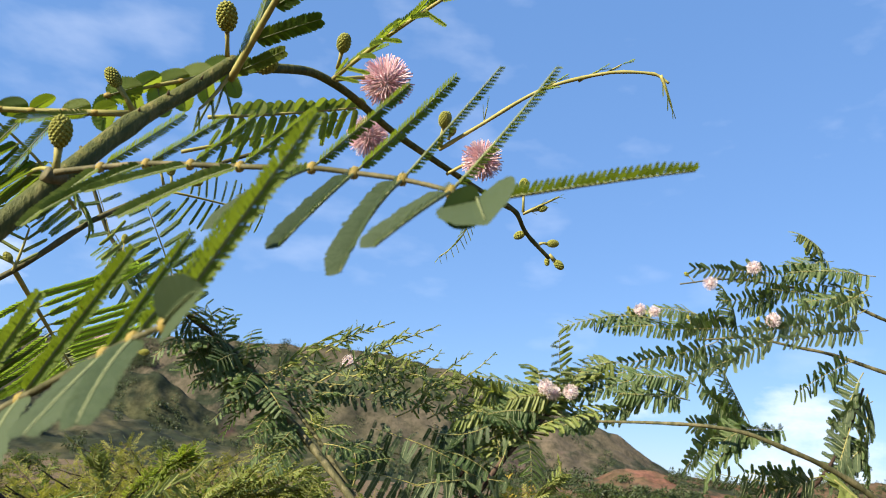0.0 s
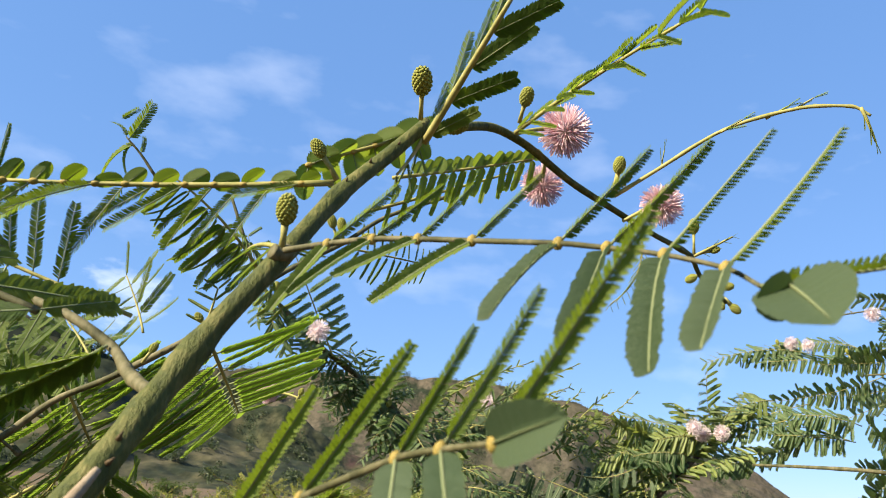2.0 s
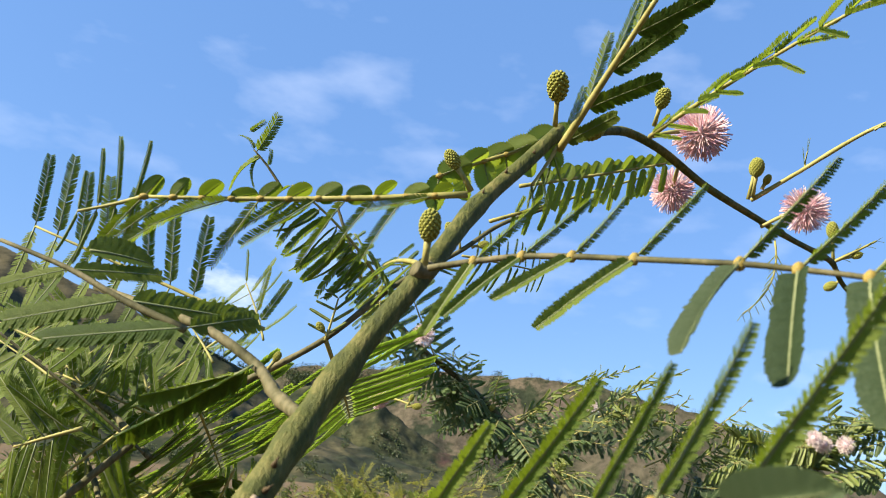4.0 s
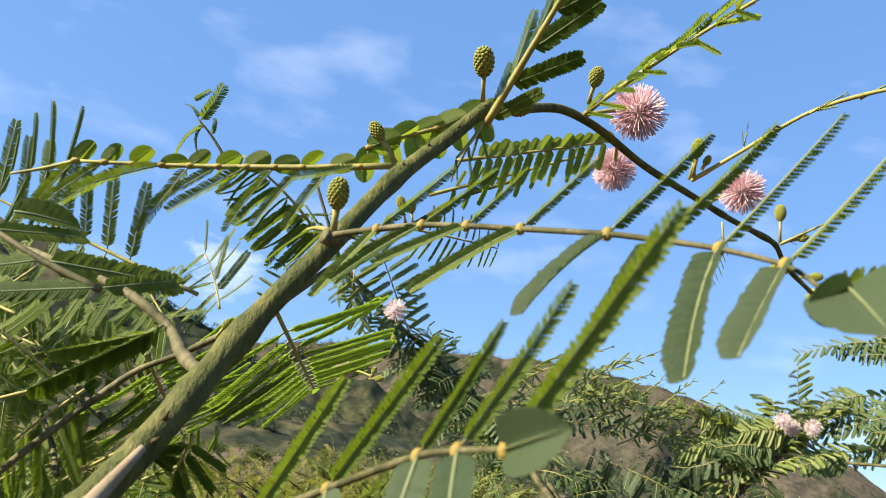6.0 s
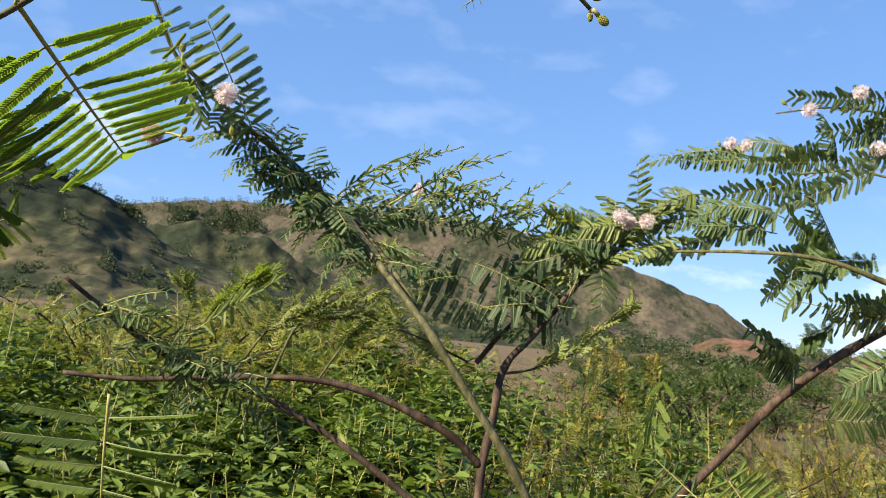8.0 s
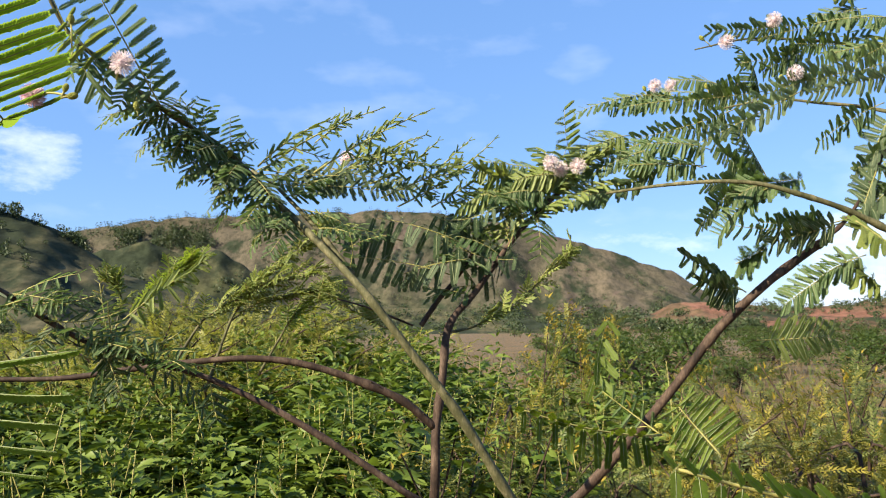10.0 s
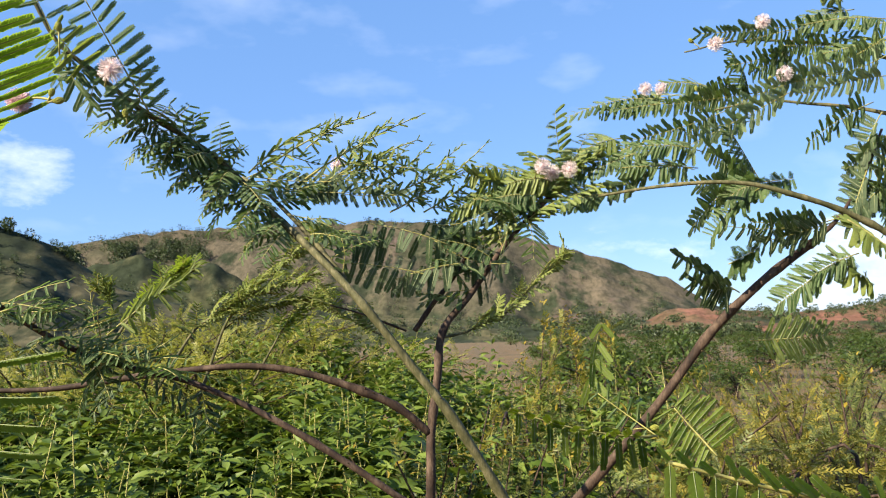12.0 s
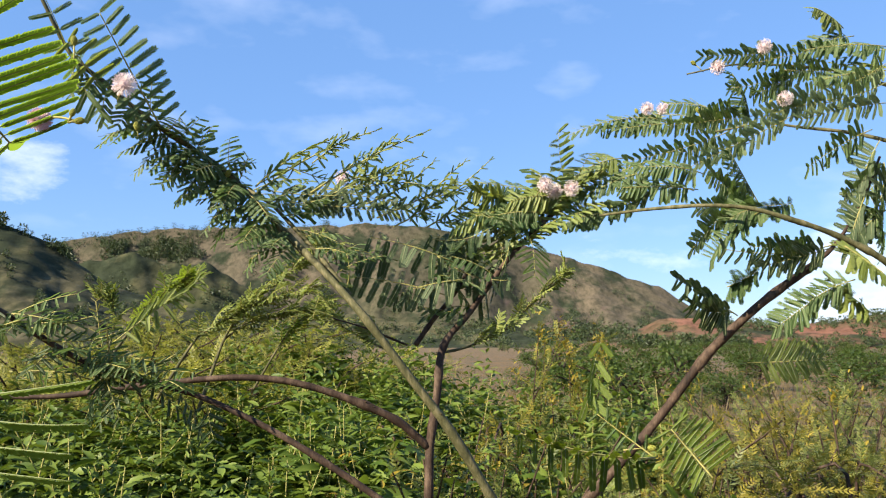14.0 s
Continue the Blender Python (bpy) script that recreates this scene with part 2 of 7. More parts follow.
def stem(plant, points, r0, r1, material, name="stem", nodes=0, thorns=0, sides=10, steps=7, label="", rough=0.06, seed=1):
    """A tapering stem through a few points, swollen at its nodes, with thorns."""
    rng = random.Random(seed)
    line = curve_points(points, steps)
    size = len(line) - 1
    radii = []
    swell = [rng.uniform(0.05, 0.98) for _ in range(nodes)]
    for n, q in enumerate(line):
        f = n / size
        r = r0 + (r1 - r0) * f
        r *= 1 + rough * noise.noise(q * 90) + sum(0.22 * math.exp(-(((f - s) * size / 0.9) ** 2)) for s in swell)
        radii.append(r)
    home = line[0]
    v, f = tube_data([q - home for q in line], radii, sides)
    ob = under(name, mesh_of(name, v, f, material), plant, home, label=label)
    for _ in range(thorns):
        n = rng.randrange(1, size)
        along = (line[n + 1] - line[n - 1]).normalized()
        outward = (along.orthogonal().normalized().lerp(along.cross(along.orthogonal()).normalized(), rng.random()) * rng.choice((-1, 1))).normalized()
        long = rng.uniform(0.6, 1.0) * radii[n] * 0.7 + 0.0004
        out_way = (outward + 0.25 * along).normalized()
        side = out_way.cross(along).normalized()
        turn = Matrix((out_way, side, out_way.cross(side))).transposed()
        under("thorn", THORN_MESH, ob, line[n] + outward * radii[n] * 0.85, turn, (long, long, long))
    return line


tv, tf = tube_data([Vector((0, 0, 0)), Vector((0.5, 0, -0.04)), Vector((1, 0, -0.2))], [0.30, 0.15, 0.01], 6)
THORN_MESH = mesh_of("thorn", tv, tf, THORN)


def blade(length, width, bend, cup, wave=0.0):
    """A pointed oblong leaflet along +x from the origin: its vertices and faces."""
    outline = ((0.0, 0.62), (0.22, 0.95), (0.58, 1.0), (0.86, 0.74), (1.0, 0.12))
    verts, faces = [], []
    for n, (f, w) in enumerate(outline):
        drop = -bend * f * f * length
        for s in (-1, 0, 1):
            verts.append(Vector((f * length, s * w * width * 0.5, drop + cup * w * width * 0.5 * abs(s) + wave * math.sin(5 * f) * width)))
        if n:
            a = 3 * (n - 1)
            faces += [(a, a + 3, a + 4, a + 1), (a + 1, a + 4, a + 5, a + 2)]
    return verts, faces


def plain_leaflet(length, width, bend, cup):
    outline = ((0.0, 0.65), (0.5, 1.0), (1.0, 0.30))
    verts, faces = [], []
    for n, (f, w) in enumerate(outline):
        verts += [Vector((f * length, -w * width * 0.5, -bend * f * f * length)), Vector((f * length, w * width * 0.5, -bend * f * f * length))]
        if n:
            a = 2 * (n - 1)
            faces.append((a, a + 2, a + 3, a + 1))
    return verts, faces


def pinna_mesh(name, pairs, width, fold, droop, material, coarse=False, seed=0, lean=56, lap=1.55):
    """One feather of a mimosa leaf, 1 long along +x: two rows of leaflets on a thin stalk.
    fold: degrees by which the two rows close upwards."""
    rng = random.Random(seed)
    verts, faces = [], []

    def at(f):
        return Vector((f - 0.10 * droop * f * f, 0, -droop * 0.5 * f * f))

    for n in range(pairs):
        f = 0.07 + 0.92 * n / (pairs - 1)
        taper = min(1.0, 0.55 + 5 * f) * (1.0 if f < 0.78 else 1.0 - 0.42 * ((f - 0.78) / 0.22) ** 2)
        long = width * 0.5 * taper * rng.uniform(0.96, 1.04)
        wide = 0.92 / pairs * lap * taper**0.3
        data = plain_leaflet(long, wide, 0.15, 0) if coarse else blade(long, wide, 0.12, 0.06)
        pitch = math.atan2(-droop * f, 1.0)
        for s in (-1, 1):
            turn = (Matrix.Rotation(-pitch, 3, "Y") @ Matrix.Rotation(s * radians(fold + rng.uniform(-4, 4)), 3, "X")
                    @ Matrix.Rotation(s * radians(lean + rng.uniform(-5, 5)), 3, "Z") @ Matrix.Rotation(radians(s * rng.uniform(4, 16)), 3, "X"))
            base = len(verts)
            verts += [at(f) + turn @ q for q in data[0]]
            faces += [tuple(base + i for i in face) for face in data[1]]
    if not coarse:
        line = [at(n / 7) for n in range(8)]
        v, fc = tube_data(line, [0.011 - 0.006 * n / 7 for n in range(8)], 4)
    else:
        up = Vector((0, 0, 0.012))
        v, fc = tube_data([at(0) + up, at(0.5) + up, at(1) + up], [0.020, 0.016, 0.006], 4, False)
    cut = len(faces)
    base = len(verts)
    faces += [tuple(base + i for i in face) for face in fc]
    me = mesh_of(name, verts + v, faces, material)
    me.materials.append(MIDRIB)
    for poly in list(me.polygons)[cut:]:
        poly.material_index = 1
    return me


def pinna_set(material, pairs, width, coarse, tag, lap=1.55):
    """Open, half-closed and closed feathers, two of each."""
    folds = {"open": 4, "half": 38, "shut": 66}
    return {key: [pinna_mesh("pinna", pairs, width, fold, d, material, coarse, hash_of(tag + key, n), 56, lap if key != "shut" else 0.8 * lap) for n, d in enumerate((0.05, 0.22))]
            for key, fold in folds.items()}


def hash_of(text, n):
    return sum((i + 1) * ord(c) for i, c in enumerate(text)) * 7 + n


NEAR = pinna_set(LEAF, 34, 0.135, False, "near", 1.0)
NEAR_BROAD = pinna_set(LEAF_GREY, 34, 0.20, False, "broad", 1.5)
NEAR_MID = pinna_set(LEAF, 34, 0.21, False, "mid", 0.9)
NEAR_WIDE = pinna_set(LEAF, 34, 0.31, False, "wide", 1.7)
NEAR_DROOP = {key: [pinna_mesh("pinna", 24, 0.22, 20, d, LEAF, seed=n, lap=1.1) for n, d in enumerate((0.5, 0.8))] for key in ("open", "half", "shut")}
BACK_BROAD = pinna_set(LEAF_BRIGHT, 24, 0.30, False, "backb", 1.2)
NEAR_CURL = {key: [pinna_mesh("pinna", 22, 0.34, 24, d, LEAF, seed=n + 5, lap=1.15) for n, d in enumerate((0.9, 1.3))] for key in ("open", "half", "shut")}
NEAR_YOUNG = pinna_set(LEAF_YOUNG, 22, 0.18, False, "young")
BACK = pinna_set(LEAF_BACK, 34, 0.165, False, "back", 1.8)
# Darker feathers; shade on the hanging middle leaves is put into their colour.
FAR_DARK = pinna_set(LEAF_GREY, 13, 0.32, True, "fardark", 1.3)
FAR = pinna_set(LEAF_FAR, 14, 0.29, True, "far", 1.25)
FAN = pinna_set(LEAF_FAN, 14, 0.30, True, "fan", 1.25)
FAR_YOUNG = pinna_set(LEAF_YOUNG, 11, 0.30, True, "fary", 1.7)
FAR_LIVE = pinna_set(LEAF_BRIGHT, 11, 0.30, True, "live", 1.3)
FAR_YELLOW = pinna_set(LEAF_YELLOW, 12, 0.22, True, "yellow")
BROAD_FAR = pinna_set(LEAF_FAR, 12, 0.30, True, "broadfar")


SHAPES = {}


def joined_mesh(name, pieces):
    """Copies of meshes, each at its pose, in one mesh with their materials."""
    verts, faces, slots, base = [], [], [], 0
    for me, m in pieces:
        if me not in SHAPES:
            SHAPES[me] = (np.array([(*v.co, 1.0) for v in me.vertices]), [tuple(p.vertices) for p in me.polygons], [p.material_index for p in me.polygons])
        co, fc, ix = SHAPES[me]
        verts.append((co @ np.array(m).T)[:, :3])
        faces += [tuple(base + i for i in f) for f in fc]
        slots += ix
        base += len(co)
    first = pieces[0][0]
    out_me = mesh_of(name, np.concatenate(verts).tolist(), faces, first.materials[0])
    out_me.materials.append(first.materials[1])
    out_me.polygons.foreach_set("material_index", slots)
    return out_me


def leaf(plant, base, tip, a, b, pairs, long, kind=None, fold="open", bow=0.06, bend=0.0, radius=0.0006, joints=False, end=(),
         seed=0, jitter=6.0, start=0.16, taper=0.35, roll=0.0, fan=0.25, face=None, stop=1.0,
         kind_a=None, size_a=1.0, size_b=1.0, fold_a=None, roll_a=0.0, joined=False):
    """A twice-feathered leaf: a stalk from base to tip with pairs of feathers of a given length, which point along a and b.
    bow: how far the stalk arches out of the leaf's plane, bend: within it; fan: how far the feathers turn forward towards the tip;
    joined: all its feathers, too small to tell apart, become one part."""
    kind = kind or NEAR
    rng = random.Random(seed * 131 + pairs)
    base, tip, a, b = Vector(base), Vector(tip), Vector(a).normalized(), Vector(b).normalized()
    run = tip - base
    along = run.normalized()
    face = Vector(face) if face else along.cross(a - b)
    face = (face - along * face.dot(along)).normalized()
    across = face.cross(along)
    line = [base + run * f + (face * bow + across * bend) * run.length * 4 * f * (1 - f) for f in (n / 10 for n in range(11))]
    v, f = tube_data([q - base for q in line], [radius * (1.15 - 0.055 * n) for n in range(11)], 6)
    rachis = under("compound_leaf", mesh_of("leaf_stalk", v, f, RACHIS), plant, base)
    pieces = []
    for n in range(pairs):
        f = start + (stop - start) * n / max(pairs - 1, 1)
        i = min(int(f * 10), 9)
        q = line[i].lerp(line[i + 1], f * 10 - i)
        way = (line[i + 1] - line[i]).normalized()
        grow = 1 - taper * max(0.0, f - 0.55) / 0.45 - 0.18 * max(0.0, 0.3 - f) / 0.3
        for side, part_kind, part_size, part_fold, part_roll in ((a, kind_a or kind, size_a, fold_a or fold, roll_a), (b, kind, size_b, fold, roll)):
            d = (side + way * fan * (f - 0.35)).normalized()
            wob = Vector((rng.gauss(0, 1), rng.gauss(0, 1), rng.gauss(0, 1))) * radians(jitter) * 0.7
            d = (d + wob).normalized()
            z = (face - d * face.dot(d)).normalized()
            z = Matrix.Rotation(radians(part_roll + rng.uniform(-1.6, 1.6) * jitter), 3, d) @ z
            turn = Matrix((d, z.cross(d), z)).transposed()
            size = long * part_size * grow * rng.uniform(0.92, 1.06)
            me = part_kind[part_fold][rng.randrange(2)]
            if joined:
                pieces.append((me, Matrix.Translation(q - base) @ turn.to_4x4() @ Matrix.Scale(size, 4)))
            else:
                under("pinna", me, rachis, q, turn, (size, size, size))
        if joints:
            up = (face - way * face.dot(way)).normalized()
            under("joint", JOINT_MESH, rachis, q, Matrix((way, up.cross(way), up)).transposed(), (radius * 1.7, radius * 1.2, radius * 1.3))
    if pieces:
        tagged(under("leaf_blade", joined_mesh("leaf_blade", pieces), rachis, base), kind="stuff")
    for size, wide, swing in end:
        way = (line[-1] - line[-2]).normalized()
        d = Matrix.Rotation(radians(swing), 3, face) @ way
        turn = Matrix((d, face.cross(d), face)).transposed()
        under("terminal_leaflet", END_BRIGHT if kind is BACK else END_LEAFLET, rachis, line[-1], turn, (size, wide, size), "broad rounded end leaflet")
    return rachis


def stalk(plant, points, radius):
    """The stalk of a leaf whose feathers are set one by one."""
    line = curve_points(points, 4)
    size = len(line) - 1
    v, f = tube_data([q - line[0] for q in line], [radius * (1.2 - 0.6 * n / size) for n in range(size + 1)], 6)
    return under("compound_leaf", mesh_of("leaf_stalk", v, f, BARK_OLIVE), plant, line[0])


def joint(rachis, place, size):
    under("joint", JOINT_MESH, rachis, place, None, (size * 0.8, size * 0.8, size))


def end_leaflet(rachis, foot, tip, face, wide):
    """A broad leaflet at the end of a leaf."""
    foot, tip, face = Vector(foot), Vector(tip), Vector(face)
    d = (tip - foot).normalized()
    z = (face - d * face.dot(d)).normalized()
    size = (tip - foot).length
    under("terminal_leaflet", END_LEAFLET, rachis, foot, Matrix((d, z.cross(d), z)).transposed(), (size, wide, size), "broad rounded end leaflet")


def feather(rachis, foot, tip, face, kind, fold, turn_by=0.0, pick=0):
    """One feather of a leaf from its foot on the stalk to its tip."""
    foot, tip, face = Vector(foot), Vector(tip), Vector(face)
    d = (tip - foot).normalized()
    z = Matrix.Rotation(radians(turn_by), 3, d) @ (face - d * face.dot(d)).normalized()
    size = (tip - foot).length
    under("pinna", kind[fold][pick], rachis, foot, Matrix((d, z.cross(d), z)).transposed(), (size, size, size))
    return d


def spray(plant, line, count, reach, heading, kind, long, pairs, seed, loose=0.5, fold="open", stretch=(0.0, 1.0), droop=0.25, radius=0.0005, fan=0.25):
    """Leaves along part of a stem, which leave it roughly towards heading."""
    rng = random.Random(seed)
    heading = Vector(heading).normalized()
    for n in range(count):
        f = stretch[0] + (stretch[1] - stretch[0]) * (n + rng.random()) / count
        at = f * (len(line) - 1)
        i = min(int(at), len(line) - 2)
        base = line[i].lerp(line[i + 1], at - i)
        d = (heading + loose * Vector((rng.gauss(0, 1), rng.gauss(0, 1), rng.gauss(0, 0.7)))).normalized()
        size = reach * rng.uniform(0.7, 1.2)
        tip = base + d * size
        up = Vector((rng.gauss(0, 0.35), rng.gauss(0, 0.35) - 0.2, 1)).normalized()
        side = d.cross(up).normalized()
        low = Vector((0, 0, -droop))
        folded = fold if rng.random() < 0.7 else rng.choice(("open", "half", "shut"))
        leaf(plant, base, tip, side * 0.9 + d * 0.35 + low, -side * 0.9 + d * 0.35 + low, max(5, round(pairs * size / reach)), long * rng.uniform(0.85, 1.1),
             kind, folded, bow=rng.uniform(0.02, 0.10), radius=radius, seed=seed * 50 + n, jitter=9, start=0.12, face=up, fan=fan, joined=True)


def ball(name, material, rings=6, sides=9):
    verts, faces = [Vector((0, 0, 1))], []
    for r in range(1, rings):
        a = math.pi * r / rings
        verts += [Vector((math.sin(a) * math.cos(2 * math.pi * s / sides), math.sin(a) * math.sin(2 * math.pi * s / sides), math.cos(a))) for s in range(sides)]
    verts.append(Vector((0, 0, -1)))
    for s in range(sides):
        faces.append((0, 1 + s, 1 + (s + 1) % sides))
        for r in range(rings - 2):
            a = 1 + r * sides
            faces.append((a + s, a + sides + s, a + sides + (s + 1) % sides, a + (s + 1) % sides))
        faces.append((len(verts) - 1, len(verts) - 1 - sides + (s + 1) % sides, len(verts) - 1 - sides + s))
    return verts, faces


jv, jf = ball("joint", NODE)
JOINT_MESH = mesh_of("joint", [Vector((q.x, q.y, q.z)) * (1 + 0.25 * noise.noise(q * 2)) for q in jv], jf, NODE)


def end_leaflet_mesh(material, teeth=0.03, slim=1.0):
    verts, faces = [], []
    rows, cols = 26, 4
    for i in range(rows + 1):
        f = i / rows
        w = 1.12 * max(0.0, 1 - abs(2 * f - 0.96) ** 2.3 / 1.1) ** 0.5
        for j in range(-cols, cols + 1):
            c = j / cols
            rim = 1 + (teeth * (i % 2) if abs(j) == cols else 0)
            verts.append(Vector((f, 0.5 * slim * w * c * rim, 0.10 * abs(c) * w - 0.12 * f * f + 0.008 * math.sin(50 * f - 9 * abs(c)))))
    step = 2 * cols + 1
    for i in range(rows):
        for j in range(step - 1):
            a = i * step + j
            faces.append((a, a + step, a + step + 1, a + 1))
    cut = len(faces)
    line = [Vector((f, 0, 0.014 - 0.12 * f * f)) for f in (0.0, 0.25, 0.5, 0.75, 0.93)]
    v, fc = tube_data(line, [0.026, 0.022, 0.018, 0.013, 0.005], 5)
    faces += [tuple(len(verts) + i for i in face) for face in fc]
    me = mesh_of("terminal_leaflet", verts + v, faces, material)
    me.materials.append(MIDRIB)
    for poly in list(me.polygons)[cut:]:
        poly.material_index = 1
    return me


END_LEAFLET, END_BRIGHT = end_leaflet_mesh(LEAF_GREY), end_leaflet_mesh(LEAF_BACK)
OVAL, OVAL_BRIGHT = ({key: [end_leaflet_mesh(m, 0.20, wide), end_leaflet_mesh(m, 0.16, wide * 0.85)] for key, wide in (("open", 0.62), ("half", 0.5), ("shut", 0.3))} for m in (LEAF, LEAF_BRIGHT))


def filament_mesh(material, count, seed):
    """A ball of thin straight threads, 1 in radius."""
    rng = random.Random(seed)
    verts, faces = [], []
    for n in range(count):
        z = 1 - 2 * (n + 0.5) / count
        a = n * 2.39996 + rng.uniform(-0.2, 0.2)
        s = math.sqrt(1 - z * z)
        d = Vector((s * math.cos(a), s * math.sin(a), z + rng.uniform(-0.05, 0.05))).normalized()
        long = rng.uniform(0.80, 1.05)
        side = d.orthogonal().normalized()
        curl = side * rng.uniform(-0.08, 0.08)
        line = [d * 0.25, d * 0.62 * long + curl * 0.4, d * long + curl]
        v, f = tube_data(line, [0.016, 0.013, 0.021], 3, False)
        base = len(verts)
        verts += v
        faces += [tuple(base + i for i in face) for face in f]
    return mesh_of("thread_ball", verts, faces, material)


cv, cf = ball("core", PINK)
CORE_MESH = mesh_of("flower_core", [q * 0.42 for q in cv], cf, PINK)
THREADS = [filament_mesh(PINK, 640, 3), filament_mesh(PINK_PALE, 300, 4)]


def grain_mesh():
    """A flower bud: an oval set closely with small round grains, 1 long from its foot along +z."""
    verts, faces = [], []
    bv, bf = ball("grain", BUD, 4, 6)
    body_v, body_f = ball("body", BUD, 8, 12)
    verts += [Vector((q.x * 0.30, q.y * 0.30, 0.5 + q.z * 0.48)) for q in body_v]
    faces += body_f
    for n in range(110):
        z = 1 - 2 * (n + 0.5) / 110
        a = n * 2.39996
        s = math.sqrt(1 - z * z)
        d = Vector((s * math.cos(a), s * math.sin(a), z))
        q = Vector((d.x * 0.30, d.y * 0.30, 0.5 + d.z * 0.48))
        base = len(verts)
        verts += [q + Vector(g) * 0.062 for g in bv]
        faces += [tuple(base + i for i in face) for face in bf]
    return mesh_of("bud", verts, faces, BUD)


BUD_MESH = grain_mesh()


def axes_along(d):
    d = Vector(d).normalized()
    x = d.orthogonal().normalized()
    return Matrix((x, d.cross(x), d)).transposed()


def flower(plant, foot, middle, radius, pale=False, seed=0):
    foot, middle = Vector(foot), Vector(middle)
    run = middle - foot
    line = curve_points([foot, foot + run * 0.5 + Vector((0, 0, 0.06 * run.length)), middle], 4)
    head = under("flower_head", CORE_MESH, plant, middle, axes_along(run), (radius, radius, radius), "pink pompom of fine threads")
    # the head's own turn and size are undone for its stalk
    threads = new("thread_ball", THREADS[1 if pale else 0])
    threads.parent = head
    threads.rotation_euler = (seed * 1.3, seed * 0.7, seed * 2.1)
    v, f = tube_data([q - foot for q in line], [0.0007] * len(line), 6)
    under("flower_stalk", mesh_of("flower_stalk", v, f, RACHIS), plant, foot)
    return head


def bud(plant, foot, top, size, stalk_radius=0.0006):
    """A bud on a stalk: foot on the stem, top the middle of the bud."""
    foot, top = Vector(foot), Vector(top)
    d = (top - foot).normalized()
    start = top - d * size * 0.45
    stalk_v, stalk_f = tube_data([Vector(), (start - foot) * 0.5 + Vector((0, 0, 0.0004)), start - foot], [stalk_radius * 1.3, stalk_radius, stalk_radius * 1.2], 6)
    stalk = under("bud_stalk", mesh_of("bud_stalk", stalk_v, stalk_f, RACHIS), plant, foot)
    under("bud", BUD_MESH, stalk, start, axes_along(d), (size, size, size))

# ---------------------------------------------------------------- ground and distance
def field_material():
    m, n, k = blank("dry_grass_field")
    place = n.new("ShaderNodeTexCoord").outputs["Object"]
    wide, mid, fine = noise_of(n, k, 0.035, 4, 0.6, place), noise_of(n, k, 0.6, 5, 0.6, place), noise_of(n, k, 18, 5, 0.7, place)
    grass = ramp(n, k, mid, [(0.30, (0.044, 0.050, 0.014)), (0.52, (0.140, 0.086, 0.027)), (0.72, (0.215, 0.128, 0.041))])
    soil = ramp(n, k, mid, [(0.3, (0.082, 0.034, 0.018)), (0.7, (0.150, 0.070, 0.039))])
    patch = ramp(n, k, wide, [(0.64, (0, 0, 0)), (0.74, (1, 1, 1))])
    col = mixed(n, k, patch, grass, soil)
    col = mixed(n, k, 0.85, col, ramp(n, k, fine, [(0.3, (0.25, 0.22, 0.2)), (0.7, (1, 1, 1))]), "MULTIPLY")
    p = n.new("ShaderNodeBsdfPrincipled")
    k.new(col, p.inputs["Base Color"])
    p.inputs["Roughness"].default_value = 0.95
    k.new(bumped(n, k, fine, 0.8, 0.05), p.inputs["Normal"])
    k.new(p.outputs[0], n.new("ShaderNodeOutputMaterial").inputs["Surface"])
    return m


def hill_material(name, low, mid, high, soil, soil_from, trees):
    """Grassy slopes with dark scrub in the folds and bare red soil."""
    m, n, k = blank(name)
    mp = n.new("ShaderNodeMapping")
    mp.inputs["Scale"].default_value = (1.0, 0.4, 0.8)
    k.new(n.new("ShaderNodeTexCoord").outputs["Object"], mp.inputs["Vector"])
    place = mp.outputs[0]
    wide, scrub, fine = noise_of(n, k, 0.006, 5, 0.6, place), noise_of(n, k, 0.022, 8, 0.68, place), noise_of(n, k, 0.16, 6, 0.75, place)
    col = ramp(n, k, wide, [(0.34, low), (0.5, mid), (0.66, high)])
    col = mixed(n, k, ramp(n, k, noise_of(n, k, 0.009, 5, 0.65, place), [(soil_from, (0, 0, 0)), (soil_from + 0.06, (1, 1, 1))]), col, soil)
    col = mixed(n, k, ramp(n, k, scrub, [(0.50 - trees, (0, 0, 0)), (0.60 - trees, (1, 1, 1))]), (0.026, 0.033, 0.018), col)
    col = mixed(n, k, 0.75, col, ramp(n, k, fine, [(0.36, (0.28, 0.33, 0.27)), (0.60, (1, 1, 1))]), "MULTIPLY")
    p = n.new("ShaderNodeBsdfPrincipled")
    k.new(col, p.inputs["Base Color"])
    p.inputs["Roughness"].default_value = 1.0
    p.inputs["Specular IOR Level"].default_value = 0.1
    k.new(bumped(n, k, scrub, 0.3, 4.0), p.inputs["Normal"])
    k.new(p.outputs[0], n.new("ShaderNodeOutputMaterial").inputs["Surface"])
    return m


